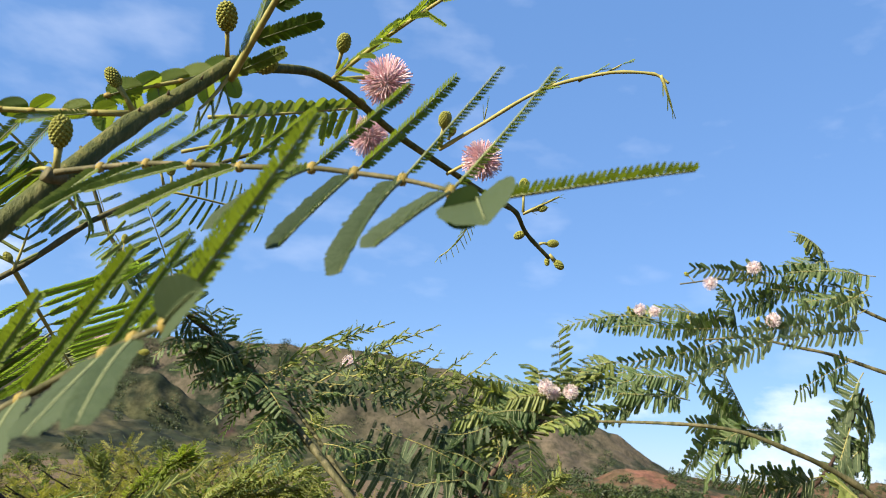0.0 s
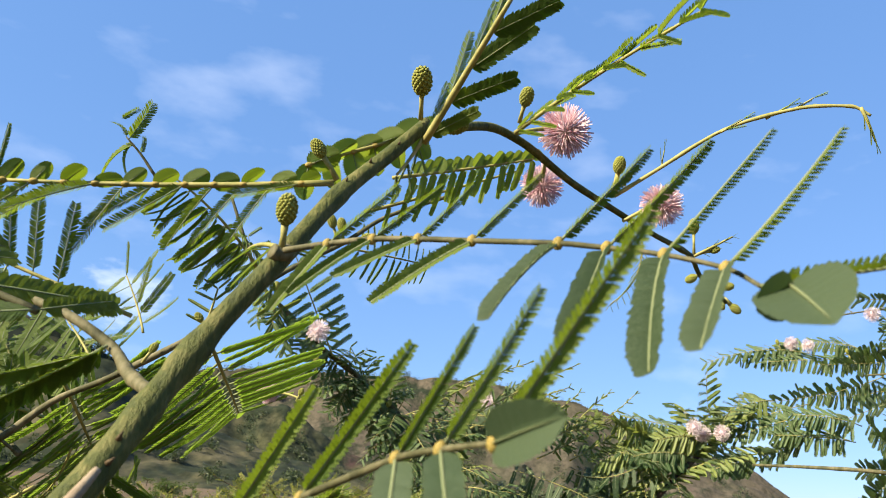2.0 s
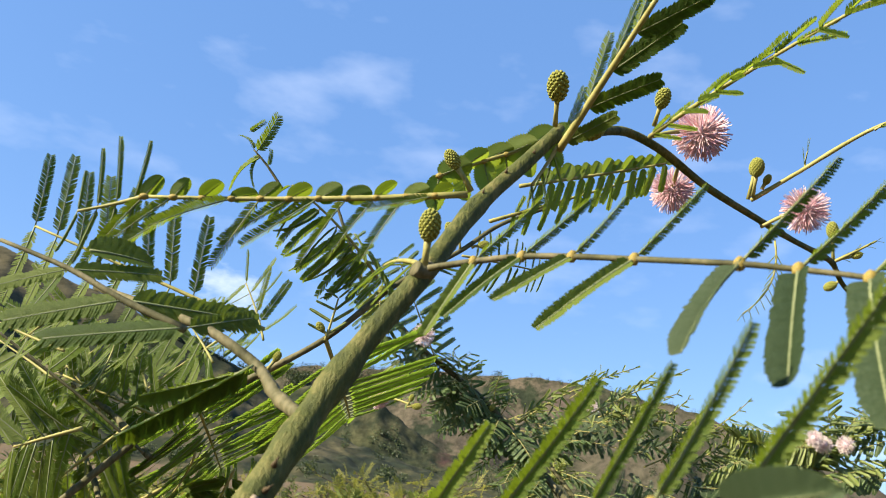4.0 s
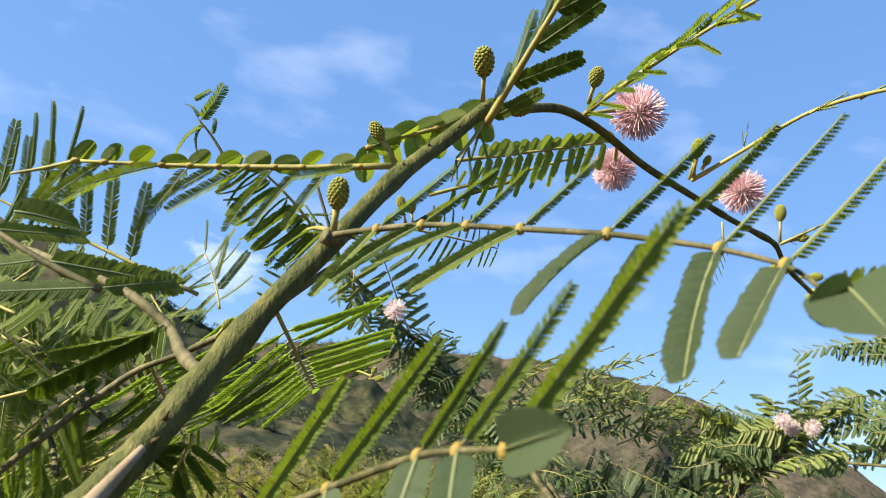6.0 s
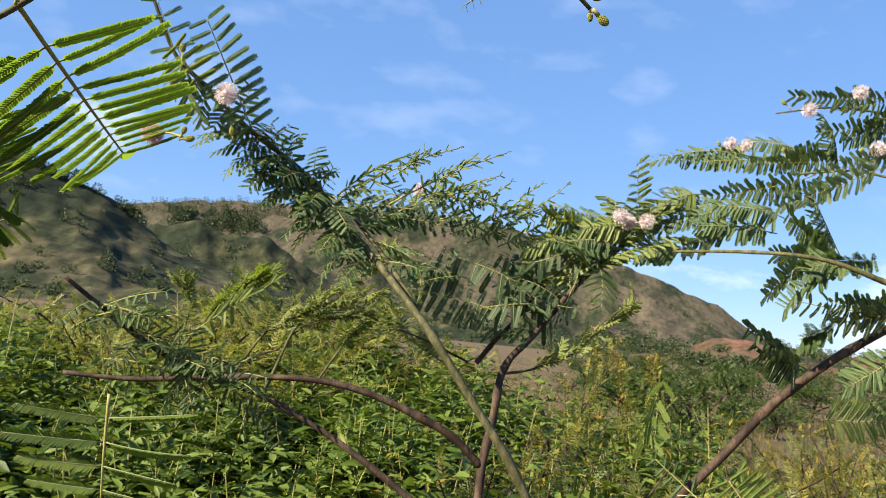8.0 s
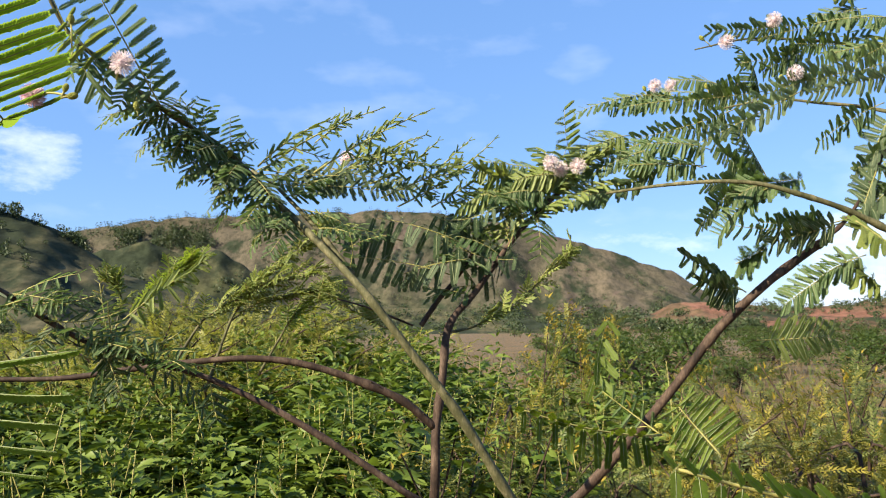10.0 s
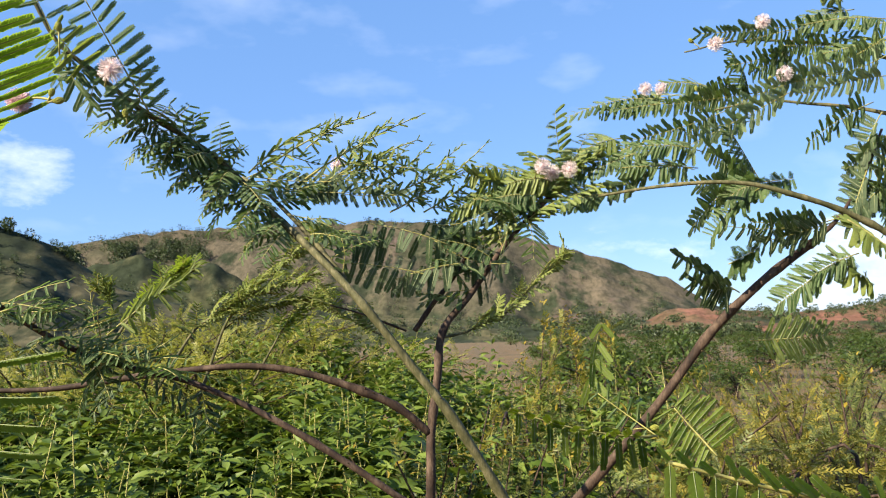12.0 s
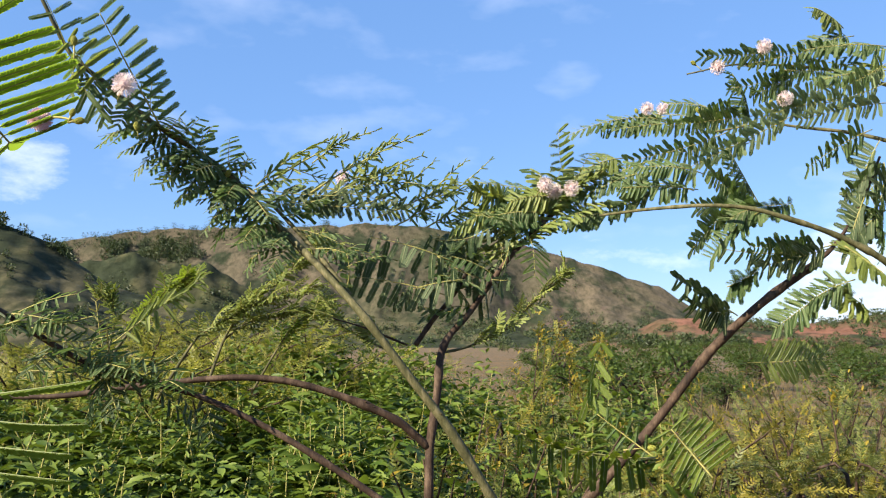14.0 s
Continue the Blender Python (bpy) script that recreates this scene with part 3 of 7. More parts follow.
FIELD = field_material()
FAR_HILL = hill_material("grassy_mountain", (0.056, 0.056, 0.031), (0.082, 0.069, 0.048), (0.108, 0.087, 0.060), (0.080, 0.058, 0.050), 0.58, 0.09)
LEFT_HILL = hill_material("wooded_hill", (0.056, 0.060, 0.027), (0.082, 0.076, 0.038), (0.108, 0.092, 0.054), (0.100, 0.072, 0.050), 0.66, 0.03)
FOOT_HILL = hill_material("olive_foothill", (0.050, 0.055, 0.024), (0.078, 0.073, 0.038), (0.106, 0.091, 0.052), (0.078, 0.046, 0.037), 0.60, 0.02)
RIGHT_HILL = hill_material("red_soil_hill", (0.070, 0.060, 0.030), (0.120, 0.074, 0.046), (0.150, 0.088, 0.060), (0.160, 0.078, 0.054), 0.48, 0.10)

verts, faces = [], []
rings = [0.0] + [0.4 * 1.19**n for n in range(56)]
for r in rings[1:]:
    for s in range(72):
        a = 2 * math.pi * s / 72
        q = Vector((r * math.sin(a), r * math.cos(a), 0))
        q.z = 0.10 * noise.noise(q * 0.25) * min(1, r / 6) + (0.5 * noise.noise(q * 0.02) if r > 40 else 0)
        verts.append(q)
verts.append(Vector((0, 0, 0)))
for n in range(len(rings) - 2):
    for s in range(72):
        a, b = n * 72 + s, n * 72 + (s + 1) % 72
        faces.append((a, a + 72, b + 72, b))
faces += [(len(verts) - 1, s, (s + 1) % 72) for s in range(72)]
ground = tagged(new("ground", mesh_of("ground", verts, faces, FIELD)), "flat ground of dry brown grass and weeds reaching the hills", "ground", kind="structure")


SLOPES = {}


def hill(name, profile, near, crest, back, material, label, folds=0.22, seed=0.0, spurs=0.0):
    """A hill by its skyline: compass degrees and slope up to the crest, which lies crest metres away.
    folds: depth of its gullies; spurs: height of the ridges that run down from the crest."""
    degs = [p[0] for p in profile]
    ups = [p[1] for p in profile]
    cols, rows = 300, 54

    def at(az, f):
        up = float(np.interp(az, degs, ups))
        if f < 0.78:
            g = f / 0.78
            dist, rise = near + (crest - near) * g, g**1.35
        else:
            g = (f - 0.78) / 0.22
            dist, rise = crest + (back - crest) * g, 1 - 0.75 * g
        x, y = dist * math.sin(radians(az)), dist * math.cos(radians(az))
        gully = noise.turbulence(Vector((az / 5 + seed, dist / crest * 1.6, seed)), 4, False) - 0.5
        ridge = abs(noise.noise(Vector((az / 3.2 + seed + 0.5 * dist / crest, dist / crest * 1.1, 3.0 + seed))))
        bulge = math.sin(math.pi * min(1.0, f / 0.78)) ** 0.8
        shape = rise + folds * (gully * 0.7 - ridge * 0.6 + 0.15) * bulge
        if spurs:
            wind = az / 3.6 + 0.9 * noise.noise(Vector((az / 9, 2.2 * f, seed + 5)))
            crestline = 1 - 2.2 * abs(noise.noise(Vector((wind, 0.9 * f + seed, seed + 9))))
            small = 1 - 2.2 * abs(noise.noise(Vector((wind * 2.9, 1.6 * f, seed + 2))))
            shape += spurs * (crestline - 0.55 + 0.35 * (small - 0.5)) * bulge
        fine = 0.004 * crest * noise.noise(Vector((x, y, seed)) / crest * 60) * min(1, f * 5)
        return Vector((x, y, 1.15 * min(1, 4 * f) + up * crest * max(shape, -0.02) + fine))

    verts = [at(degs[0] + (degs[-1] - degs[0]) * i / cols, j / rows) for i in range(cols + 1) for j in range(rows + 1)]
    faces = []
    for i in range(cols):
        for j in range(rows):
            a = i * (rows + 1) + j
            faces.append((a, a + rows + 1, a + rows + 2, a + 1))
    ob = tagged(new(name, mesh_of(name, verts, faces, material)), label, "hill", kind="structure")
    SLOPES[material.name] = at
    return ob


hill("mountain", [(-60, 0.09), (-39, 0.107), (-27, 0.122), (-25.2, 0.126), (-21.6, 0.1395), (-17.9, 0.1470), (-13.9, 0.1515), (-9.4, 0.1545), (-6.1, 0.160), (-3.5, 0.160), (-1, 0.1565),
                  (5, 0.139), (9.1, 0.118), (13.1, 0.0935), (16.2, 0.0745), (18.1, 0.0515), (20.3, 0.0280), (24, 0.0), (34, 0.0)], 820, 1150, 1500, FAR_HILL,
     "broad grassy mountain with gullies and bare brown slopes", folds=0.11, seed=2.0, spurs=0.055)
hill("hill", [(-45, 0.05), (-33, 0.060), (-30, 0.062), (-27.2, 0.082), (-24.5, 0.100), (-21.6, 0.114), (-19.6, 0.098), (-18.2, 0.101), (-16.8, 0.104), (-14.7, 0.082), (-12.0, 0.055), (-9.0, 0.044), (-6, 0.040), (-2, 0.030), (3, 0.024), (9, 0.010), (13, 0.0)],
     600, 740, 800, FOOT_HILL, "rounded olive foothills below the mountain", folds=0.055, seed=4.6, spurs=0.045)
hill("hill", [(-75, 0.27), (-44, 0.211), (-36.4, 0.178), (-30.3, 0.1415), (-28.3, 0.1315), (-27, 0.119), (-24.8, 0.092), (-22.7, 0.070), (-20, 0.058), (-17, 0.045), (-13, 0.030), (-9, 0.014), (-6, 0.0)], 270, 420, 560, LEFT_HILL,
     "dark wooded hill shoulder", folds=0.06, seed=7.0, spurs=0.03)
hill("hill", [(9, 0.0), (10.8, 0.002), (13.7, 0.012), (16.1, 0.034), (18.5, 0.034), (20.6, 0.031), (24.2, 0.026), (27, 0.028), (29.8, 0.035), (35.3, 0.039), (41.8, 0.042), (75, 0.06)], 470, 620, 800, RIGHT_HILL,
     "low hill with red ploughed soil and scrub", folds=0.10, seed=11.0)


# ---------------------------------------------------------------- many leaves in one mesh
def scatter_mesh(name, template, matrices, material, smooth=True):
    """Copies of a small template (vertices, faces) at many poses, joined into one mesh."""
    tv = np.array([(*q, 1.0) for q in template[0]])
    tf = template[1]
    verts = np.concatenate([(np.array(m) @ tv.T).T[:, :3] for m in matrices])
    faces = [tuple(n * len(tv) + i for i in f) for n in range(len(matrices)) for f in tf]
    return mesh_of(name, verts.tolist(), faces, material, smooth)


def placed(q, x, z, size):
    """A pose at q with +x along x and +z near z."""
    x = x.normalized()
    z = (z - x * z.dot(x)).normalized()
    m = Matrix((x, z.cross(x), z)).transposed().to_4x4()
    m.translation = q
    return m @ Matrix.Diagonal((size, size, size, 1))


def feather_template(pairs=10):
    """A whole feathered leaf 1 long along +x, simple enough for bushes some metres off."""
    verts, faces = tube_data([Vector((0, 0, 0)), Vector((0.5, 0, 0.05)), Vector((1, 0, 0))], [0.012, 0.009, 0.004], 3, False)
    rng = random.Random(5)
    for n in range(pairs):
        f = 0.15 + 0.85 * n / (pairs - 1)
        for s in (-1, 1):
            d = Vector((0.45 + 0.3 * f, s * (0.9 - 0.3 * f), rng.uniform(-0.35, 0.15))).normalized()
            long = 0.25 * (1 - 0.35 * f) * rng.uniform(0.85, 1.1)
            side = Vector((0, 0, 1)).cross(d).normalized() * 0.026
            q = Vector((f, 0, 0.2 * f * (1 - f)))
            base = len(verts)
            verts += [q, q + d * long * 0.35 + side, q + d * long, q + d * long * 0.35 - side + Vector((0, 0, -0.01))]
            faces += [(base, base + 3, base + 2, base + 1)]
    return verts, faces


FEATHER = feather_template()


def broad_template():
    """A pointed broad leaf, 1 long, folded along its midrib and drooping."""
    verts, faces = [], []
    for n, (f, w) in enumerate(((0, 0.03), (0.18, 0.12), (0.42, 0.17), (0.7, 0.11), (1, 0.01))):
        drop = -0.35 * f * f
        verts += [Vector((f, -w, drop + 0.55 * w)), Vector((f, 0, drop)), Vector((f, w, drop + 0.55 * w))]
        if n:
            a = 3 * (n - 1)
            faces += [(a, a + 3, a + 4, a + 1), (a + 1, a + 4, a + 5, a + 2)]
    return verts, faces


BROAD = broad_template()
def ovate_template():
    """A small pointed ovate leaf, 1 long, folded and drooping."""
    verts, faces = [], []
    for n, (f, w) in enumerate(((0.0, 0.02), (0.26, 0.145), (0.60, 0.125), (1.0, 0.0))):
        drop = -0.34 * f * f
        verts += [Vector((f, -w, drop + 0.40 * w)), Vector((f, 0, drop)), Vector((f, w, drop + 0.40 * w))]
        if n:
            a = 3 * (n - 1)
            faces += [(a, a + 3, a + 4, a + 1), (a + 1, a + 4, a + 5, a + 2)]
    return verts, faces


WEED_BLADE = ovate_template()
WEED = leaf_material("weed_leaf", (0.026, 0.058, 0.008), (0.094, 0.162, 0.020), (0.225, 0.305, 0.054), (0.32, 0.45, 0.035), grain=60, island=True, share=0.28, depth=0.70, gloss=0.2)
SCRUB_LEAF = leaf_material("scrub_leaf", (0.080, 0.105, 0.016), (0.195, 0.215, 0.034), (0.36, 0.34, 0.065), (0.45, 0.46, 0.05), grain=60, island=True, depth=0.92)
SCRUB_GREEN = leaf_material("green_scrub_leaf", (0.050, 0.080, 0.018), (0.12, 0.16, 0.038), (0.26, 0.28, 0.08), (0.34, 0.40, 0.06), grain=60, island=True, depth=0.86)
SCRUB_GOLD = leaf_material("golden_scrub_leaf", (0.075, 0.095, 0.015), (0.20, 0.205, 0.030), (0.42, 0.35, 0.055), (0.46, 0.43, 0.05), grain=60, island=True, depth=0.80)
TREE_LEAF = leaf_material("tree_leaf", (0.022, 0.046, 0.010), (0.055, 0.095, 0.020), (0.105, 0.150, 0.036), (0.16, 0.24, 0.03), grain=3, island=True, depth=0.9)
WOOD_LEAF = leaf_material("far_tree_leaf", (0.024, 0.042, 0.018), (0.050, 0.078, 0.030), (0.090, 0.120, 0.048), (0.10, 0.15, 0.03), grain=0.5, island=True, share=0.2, depth=0.9)
STRAW = leaf_material("dry_grass", (0.13, 0.11, 0.04), (0.25, 0.19, 0.08), (0.37, 0.29, 0.14), (0.42, 0.34, 0.13), grain=30, island=True)
YELLOW_FLOWER = leaf_material("yellow_blossom", (0.38, 0.27, 0.02), (0.52, 0.38, 0.04), (0.64, 0.50, 0.08), (0.7, 0.5, 0.05), grain=60, island=True)


def weed(place, wide, tall, count, seed, size=0.085):
    """A dense clump of leafy weeds: leaves crowd over its rounded top and hang from thin stalks."""
    rng = random.Random(seed)
    ob = thing("weed_clump", place, "dense clump of bright green broad-leaved weeds", "weeds", "weeds behind the shrubs")
    stalks_v, stalks_f, poses = [], [], []
    for n in range(count):
        a, r = rng.uniform(0, 2 * math.pi), wide * 1.1 * math.sqrt(rng.random())
        lump = 0.22 * noise.noise(Vector((place[0] + r * math.cos(a), place[1] + r * math.sin(a), 0.3)) * 4.6)
        top = tall * (1 - 0.10 * (r / wide) ** 2) + lump + rng.gauss(0, 0.025)
        tip = Vector((r * math.cos(a), r * math.sin(a), top))
        lean = Vector((rng.gauss(0, 0.25), rng.gauss(0, 0.25), 1)).normalized()
        turn = rng.uniform(0, 3)
        # opposite pairs of leaves, smaller towards the tip
        for k in range(7):
            q = tip - lean * (0.004 + 0.026 * k * (1 + 0.06 * k))
            big = size * min(1.0, 0.30 + 0.16 * k) * rng.uniform(0.8, 1.2)
            for s in (0, math.pi):
                b = turn + 1.57 * k + s + rng.gauss(0, 0.35)
                rise = rng.gauss(0.75 - 0.13 * k, 0.3)
                d = Vector((math.cos(b), math.sin(b), rise))
                poses.append(placed(q + d * 0.006, d, Vector((rng.gauss(0, 0.55), rng.gauss(0, 0.55), 1)), big))
        if n % 3 == 0:
            v, f = tube_data([Vector((tip.x * 0.8, tip.y * 0.8, 0)), tip - lean * 0.2, tip], [0.0035, 0.0022, 0.0010], 4, False)
            stalks_f += [tuple(len(stalks_v) + i for i in face) for face in f]
            stalks_v += v
    tagged(under("stalk_tangle", mesh_of("weed_stalks", stalks_v, stalks_f, RACHIS), ob, place), kind="stuff")
    tagged(under("foliage", scatter_mesh("weed_foliage", WEED_BLADE, poses, WEED), ob, place), kind="stuff")
    return ob


def scrub(place, tall, wide, count, seed, material, size=0.11, label="straggly yellow-green mimosa bush", blossom=0, droop=0.0):
    """A straggly bush: arching stems with feathered leaves."""
    rng = random.Random(seed)
    ob = thing("mimosa_bush", place, label, "bush", "scrub in the field")
    stems_v, stems_f, poses, flowers = [], [], [], []
    for n in range(count):
        a = rng.uniform(0, 2 * math.pi)
        r = wide * rng.uniform(0.3, 1.0)
        high = tall * rng.uniform(0.78, 1.0)
        tip = Vector((r * math.cos(a), r * math.sin(a), high * (1 - droop)))
        knee = Vector((0.45 * tip.x + rng.gauss(0, 0.05), 0.45 * tip.y + rng.gauss(0, 0.05), high * (0.65 + 2.2 * droop)))
        line = curve_points([Vector((rng.gauss(0, 0.05), rng.gauss(0, 0.05), 0)), knee, tip], 5)
        v, f = tube_data(line, [0.006 - 0.0045 * i / (len(line) - 1) for i in range(len(line))], 4, False)
        stems_f += [tuple(len(stems_v) + i for i in face) for face in f]
        stems_v += v
        for k in range(17):
            f = 0.35 + 0.65 * (k + rng.random()) / 17
            i = min(int(f * (len(line) - 1)), len(line) - 2)
            q = line[i].lerp(line[i + 1], f * (len(line) - 1) - i)
            way = (line[i + 1] - line[i]).normalized()
            d = way * 0.7 + Vector((rng.gauss(0, 0.8), rng.gauss(0, 0.8), rng.gauss(0.05 - droop, 0.5)))
            poses.append(placed(q, d, Vector((rng.gauss(0, 0.4), rng.gauss(0, 0.4), 1)), size * rng.uniform(0.6, 1.15)))
        for _ in range(blossom * 5):
            flowers.append(placed(tip + Vector((rng.gauss(0, 0.012), rng.gauss(0, 0.012), rng.gauss(-0.01, 0.03))), Vector((rng.gauss(0, 1), rng.gauss(0, 1), 1.0)), Vector((0.3, 0, 1)), rng.uniform(0.012, 0.026)))
    tagged(under("stem_tangle", mesh_of("bush_stems", stems_v, stems_f, BARK_BROWN), ob, place), kind="stuff")
    tagged(under("foliage", scatter_mesh("bush_foliage", FEATHER, poses, material), ob, place), kind="stuff")
    if flowers:
        tagged(under("blossom", scatter_mesh("bush_blossom", BROAD, flowers, YELLOW_FLOWER), ob, place, label="yellow blossom"), kind="stuff")
    return ob


SPRIG = ([Vector((0, 0, 0)), Vector((0.45, -0.24, 0.04)), Vector((1, 0, -0.3)), Vector((0.45, 0.24, 0.04))], [(0, 1, 2, 3)])


def tree_meshes(seed, tall=1.0):
    """Trunk with limbs, and a ragged crown of leaf clumps, 1 tall."""
    rng = random.Random(seed)
    tv, tf, poses = [], [], []
    trunk = [Vector((0, 0, 0)), Vector((rng.gauss(0, 0.02), rng.gauss(0, 0.02), 0.3)), Vector((rng.gauss(0, 0.05), rng.gauss(0, 0.05), 0.75))]
    limbs = [(trunk, 0.03, 0.010)]
    for n in range(7):
        a = n * 2.4 + rng.uniform(-0.4, 0.4)
        q = trunk[1].lerp(trunk[2], rng.uniform(0.0, 0.9))
        end = q + Vector((math.cos(a) * rng.uniform(0.15, 0.36), math.sin(a) * rng.uniform(0.15, 0.36), rng.uniform(0.05, 0.3)))
        limbs.append(([q, q.lerp(end, 0.5) + Vector((0, 0, 0.03)), end], 0.012, 0.004))
        for _ in range(5):
            mid = q.lerp(end, rng.uniform(0.5, 1.1)) + Vector((rng.gauss(0, 0.06), rng.gauss(0, 0.06), rng.gauss(0.03, 0.05)))
            for _ in range(26):
                d = Vector((rng.gauss(0, 1), rng.gauss(0, 1), rng.gauss(0.2, 0.8))).normalized()
                poses.append(placed(mid + d * 0.085 * rng.random() ** 0.5, d + Vector((0, 0, -0.3)), Vector((rng.gauss(0, 0.6), rng.gauss(0, 0.6), 1)), rng.uniform(0.025, 0.055)))
    for line, r0, r1 in limbs:
        pts = curve_points(line, 3)
        v, f = tube_data(pts, [r0 + (r1 - r0) * i / (len(pts) - 1) for i in range(len(pts))], 6, False)
        tf += [tuple(len(tv) + i for i in face) for face in f]
        tv += v
    return mesh_of("tree_trunk", tv, tf, BARK_BROWN), scatter_mesh("tree_crown", SPRIG, poses, TREE_LEAF)


TREES = [tree_meshes(n) for n in range(4)]


def tree(place, tall, seed, wide=1.0):
    ob = thing("tree", place, "dark green leafy tree at the foot of the hills", "tree", "trees across the field")
    turn = Matrix.Rotation(seed * 1.7, 3, "Z")
    trunk_me, crown_me = TREES[seed % 4]
    under("trunk", trunk_me, ob, place, turn, (tall * wide, tall * wide, tall))
    under("crown", crown_me, ob, place, turn, (tall * wide, tall * wide, tall))
    return ob


# weeds in front, lower left
rng = random.Random(4)
for n in range(64):
    y = 1.30 + 0.20 * (n // 8) + rng.uniform(-0.08, 0.08)
    x = y * (-1.06 + 0.146 * (n % 8)) + rng.uniform(-0.07, 0.07)
    weed((x, y, 0), 0.24, min(1.09, 0.94 + 0.12 * (y - 1)) + rng.uniform(-0.08, 0.05), 70, 100 + n, 0.070)
for n, (x, y) in enumerate(((0.08, 2.15), (0.34, 2.5), (0.52, 2.3), (0.20, 2.85), (0.62, 2.75), (0.42, 3.1))):
    weed((x, y, 0), 0.26, 0.93 + 0.02 * (n % 3), 64, 180 + n, 0.066)
# yellowing mimosa scrub on the right, low enough to show the dry field behind it
for n in range(44):
    y = 1.35 + 0.30 * (n // 5) + rng.uniform(-0.12, 0.12)
    x = y * (0.02 + 0.155 * (n % 5)) + rng.uniform(-0.10, 0.10)
    tall = 1.15 - y * rng.uniform(0.075, 0.16)
    scrub((x, y, 0), tall, 0.32, 24, 200 + n, (SCRUB_GREEN, SCRUB_GOLD, SCRUB_LEAF, SCRUB_GREEN, SCRUB_GREEN)[rng.randrange(5)], rng.uniform(0.048, 0.078), blossom=1 if n % 4 == 0 else 0, droop=rng.uniform(0.0, 0.16))
# a few taller ones stand out of it
for x, y, tall in ((0.66, 1.75, 1.08), (0.84, 1.9, 1.13), (1.10, 2.3, 1.14), (0.95, 2.6, 1.10), (1.45, 2.7, 1.08), (1.05, 1.75, 1.05)):
    scrub((x, y, 0), tall, 0.24, 15, int(x * 100) + 500, SCRUB_GOLD if x < 0.9 else SCRUB_GREEN, 0.075, blossom=1, droop=0.05)
for x, y, tall in ((0.62, 1.22, 0.82), (0.80, 1.30, 0.86), (0.98, 1.52, 0.88), (0.45, 1.25, 0.78)):
    scrub((x, y, 0), tall, 0.30, 26, int(x * 100) + 600, SCRUB_GREEN, 0.06, droop=0.05)
# lighter bushes behind the weeds on the left
for x, y, tall in ((-0.85, 2.3, 1.30), (-0.52, 2.4, 1.33), (-1.25, 2.5, 1.30), (-1.9, 3.4, 1.28), (-0.95, 3.3, 1.42), (-1.6, 2.5, 1.24), (-0.66, 2.0, 1.24), (-1.05, 2.1, 1.22), (-0.34, 2.7, 1.22), (-2.2, 2.7, 1.22), (-2.6, 3.2, 1.24)):
    scrub((x, y, 0), tall, 0.46, 46, int(x * -100) + 300, SCRUB_LEAF, 0.08, droop=0.08)
for x, y, tall in ((-0.25, 2.9, 1.10), (-0.05, 3.1, 1.06), (-0.40, 3.2, 1.16), (-0.75, 3.6, 1.16), (-1.3, 3.4, 1.16), (0.30, 3.2, 1.02), (0.55, 3.5, 1.0), (0.15, 2.5, 0.98), (0.42, 2.6, 1.0), (0.75, 3.3, 1.02)):
    scrub((x, y, 0), tall, 0.36, 30, int(x * -100) + 350, SCRUB_GREEN, 0.075, droop=0.08)
for x, y, tall in ((0.33, 2.5, 1.26), (0.52, 2.7, 1.23), (0.25, 2.9, 1.08)):
    scrub((x, y, 0), tall, 0.13, 7, int(x * 100) + 400, SCRUB_LEAF, 0.07, blossom=6, label="upright bush with yellow blossom")
# trees and scrub across the field
for n in range(110):
    far_off = rng.uniform(0, 1)
    y = 28 + 220 * far_off**1.2
    x = y * (rng.uniform(-0.62, 0.68) if n % 2 else rng.uniform(0.1, 0.68))
    tall = rng.uniform(1.5, 2.9) * (0.55 + 0.45 * far_off) + 0.007 * y
    tree((x, y, -0.28 * tall), tall, n, rng.uniform(0.9, 1.5))
for n, (x, y, tall) in enumerate(((1.85, 8.0, 1.45), (2.25, 8.4, 1.30), (1.55, 8.6, 1.25), (5.0, 16, 1.6), (-1.0, 14, 1.5), (3.2, 20, 1.7))):
    tree((x, y, -0.38 * tall), tall * 1.30, n + 3, 1.0)

for n in range(150):
    y = 14 + 130 * rng.random() ** 1.6
    x = y * (rng.uniform(0.08, 0.66) if n % 3 else rng.uniform(-0.95, -0.1))
    tree((x, y, -0.3), rng.uniform(0.8, 1.4) + 0.004 * y, n, rng.uniform(1.3, 2.2))

# woods on the slopes
def clump_template(count, seed):
    """A small crown of leafy sprays over a short trunk, 1 tall."""
    rng = random.Random(seed)
    verts, faces = tube_data([Vector((0, 0, -0.15)), Vector((0.02, 0, 0.5))], [0.035, 0.02], 4, False)
    for n in range(count):
        d = Vector((rng.gauss(0, 1), rng.gauss(0, 1), rng.gauss(0.15, 0.9))).normalized()
        q = Vector((0, 0, 0.58)) + Vector((d.x * 0.34, d.y * 0.34, d.z * 0.36)) * rng.uniform(0.55, 1.05)
        m = placed(q, d + Vector((0, 0, -0.2)), Vector((rng.gauss(0, 0.6), rng.gauss(0, 0.6), 1)), rng.uniform(0.20, 0.36))
        faces += [tuple(len(verts) + i for i in face) for face in SPRIG[1]]
        verts += [m @ v for v in SPRIG[0]]
    return verts, faces


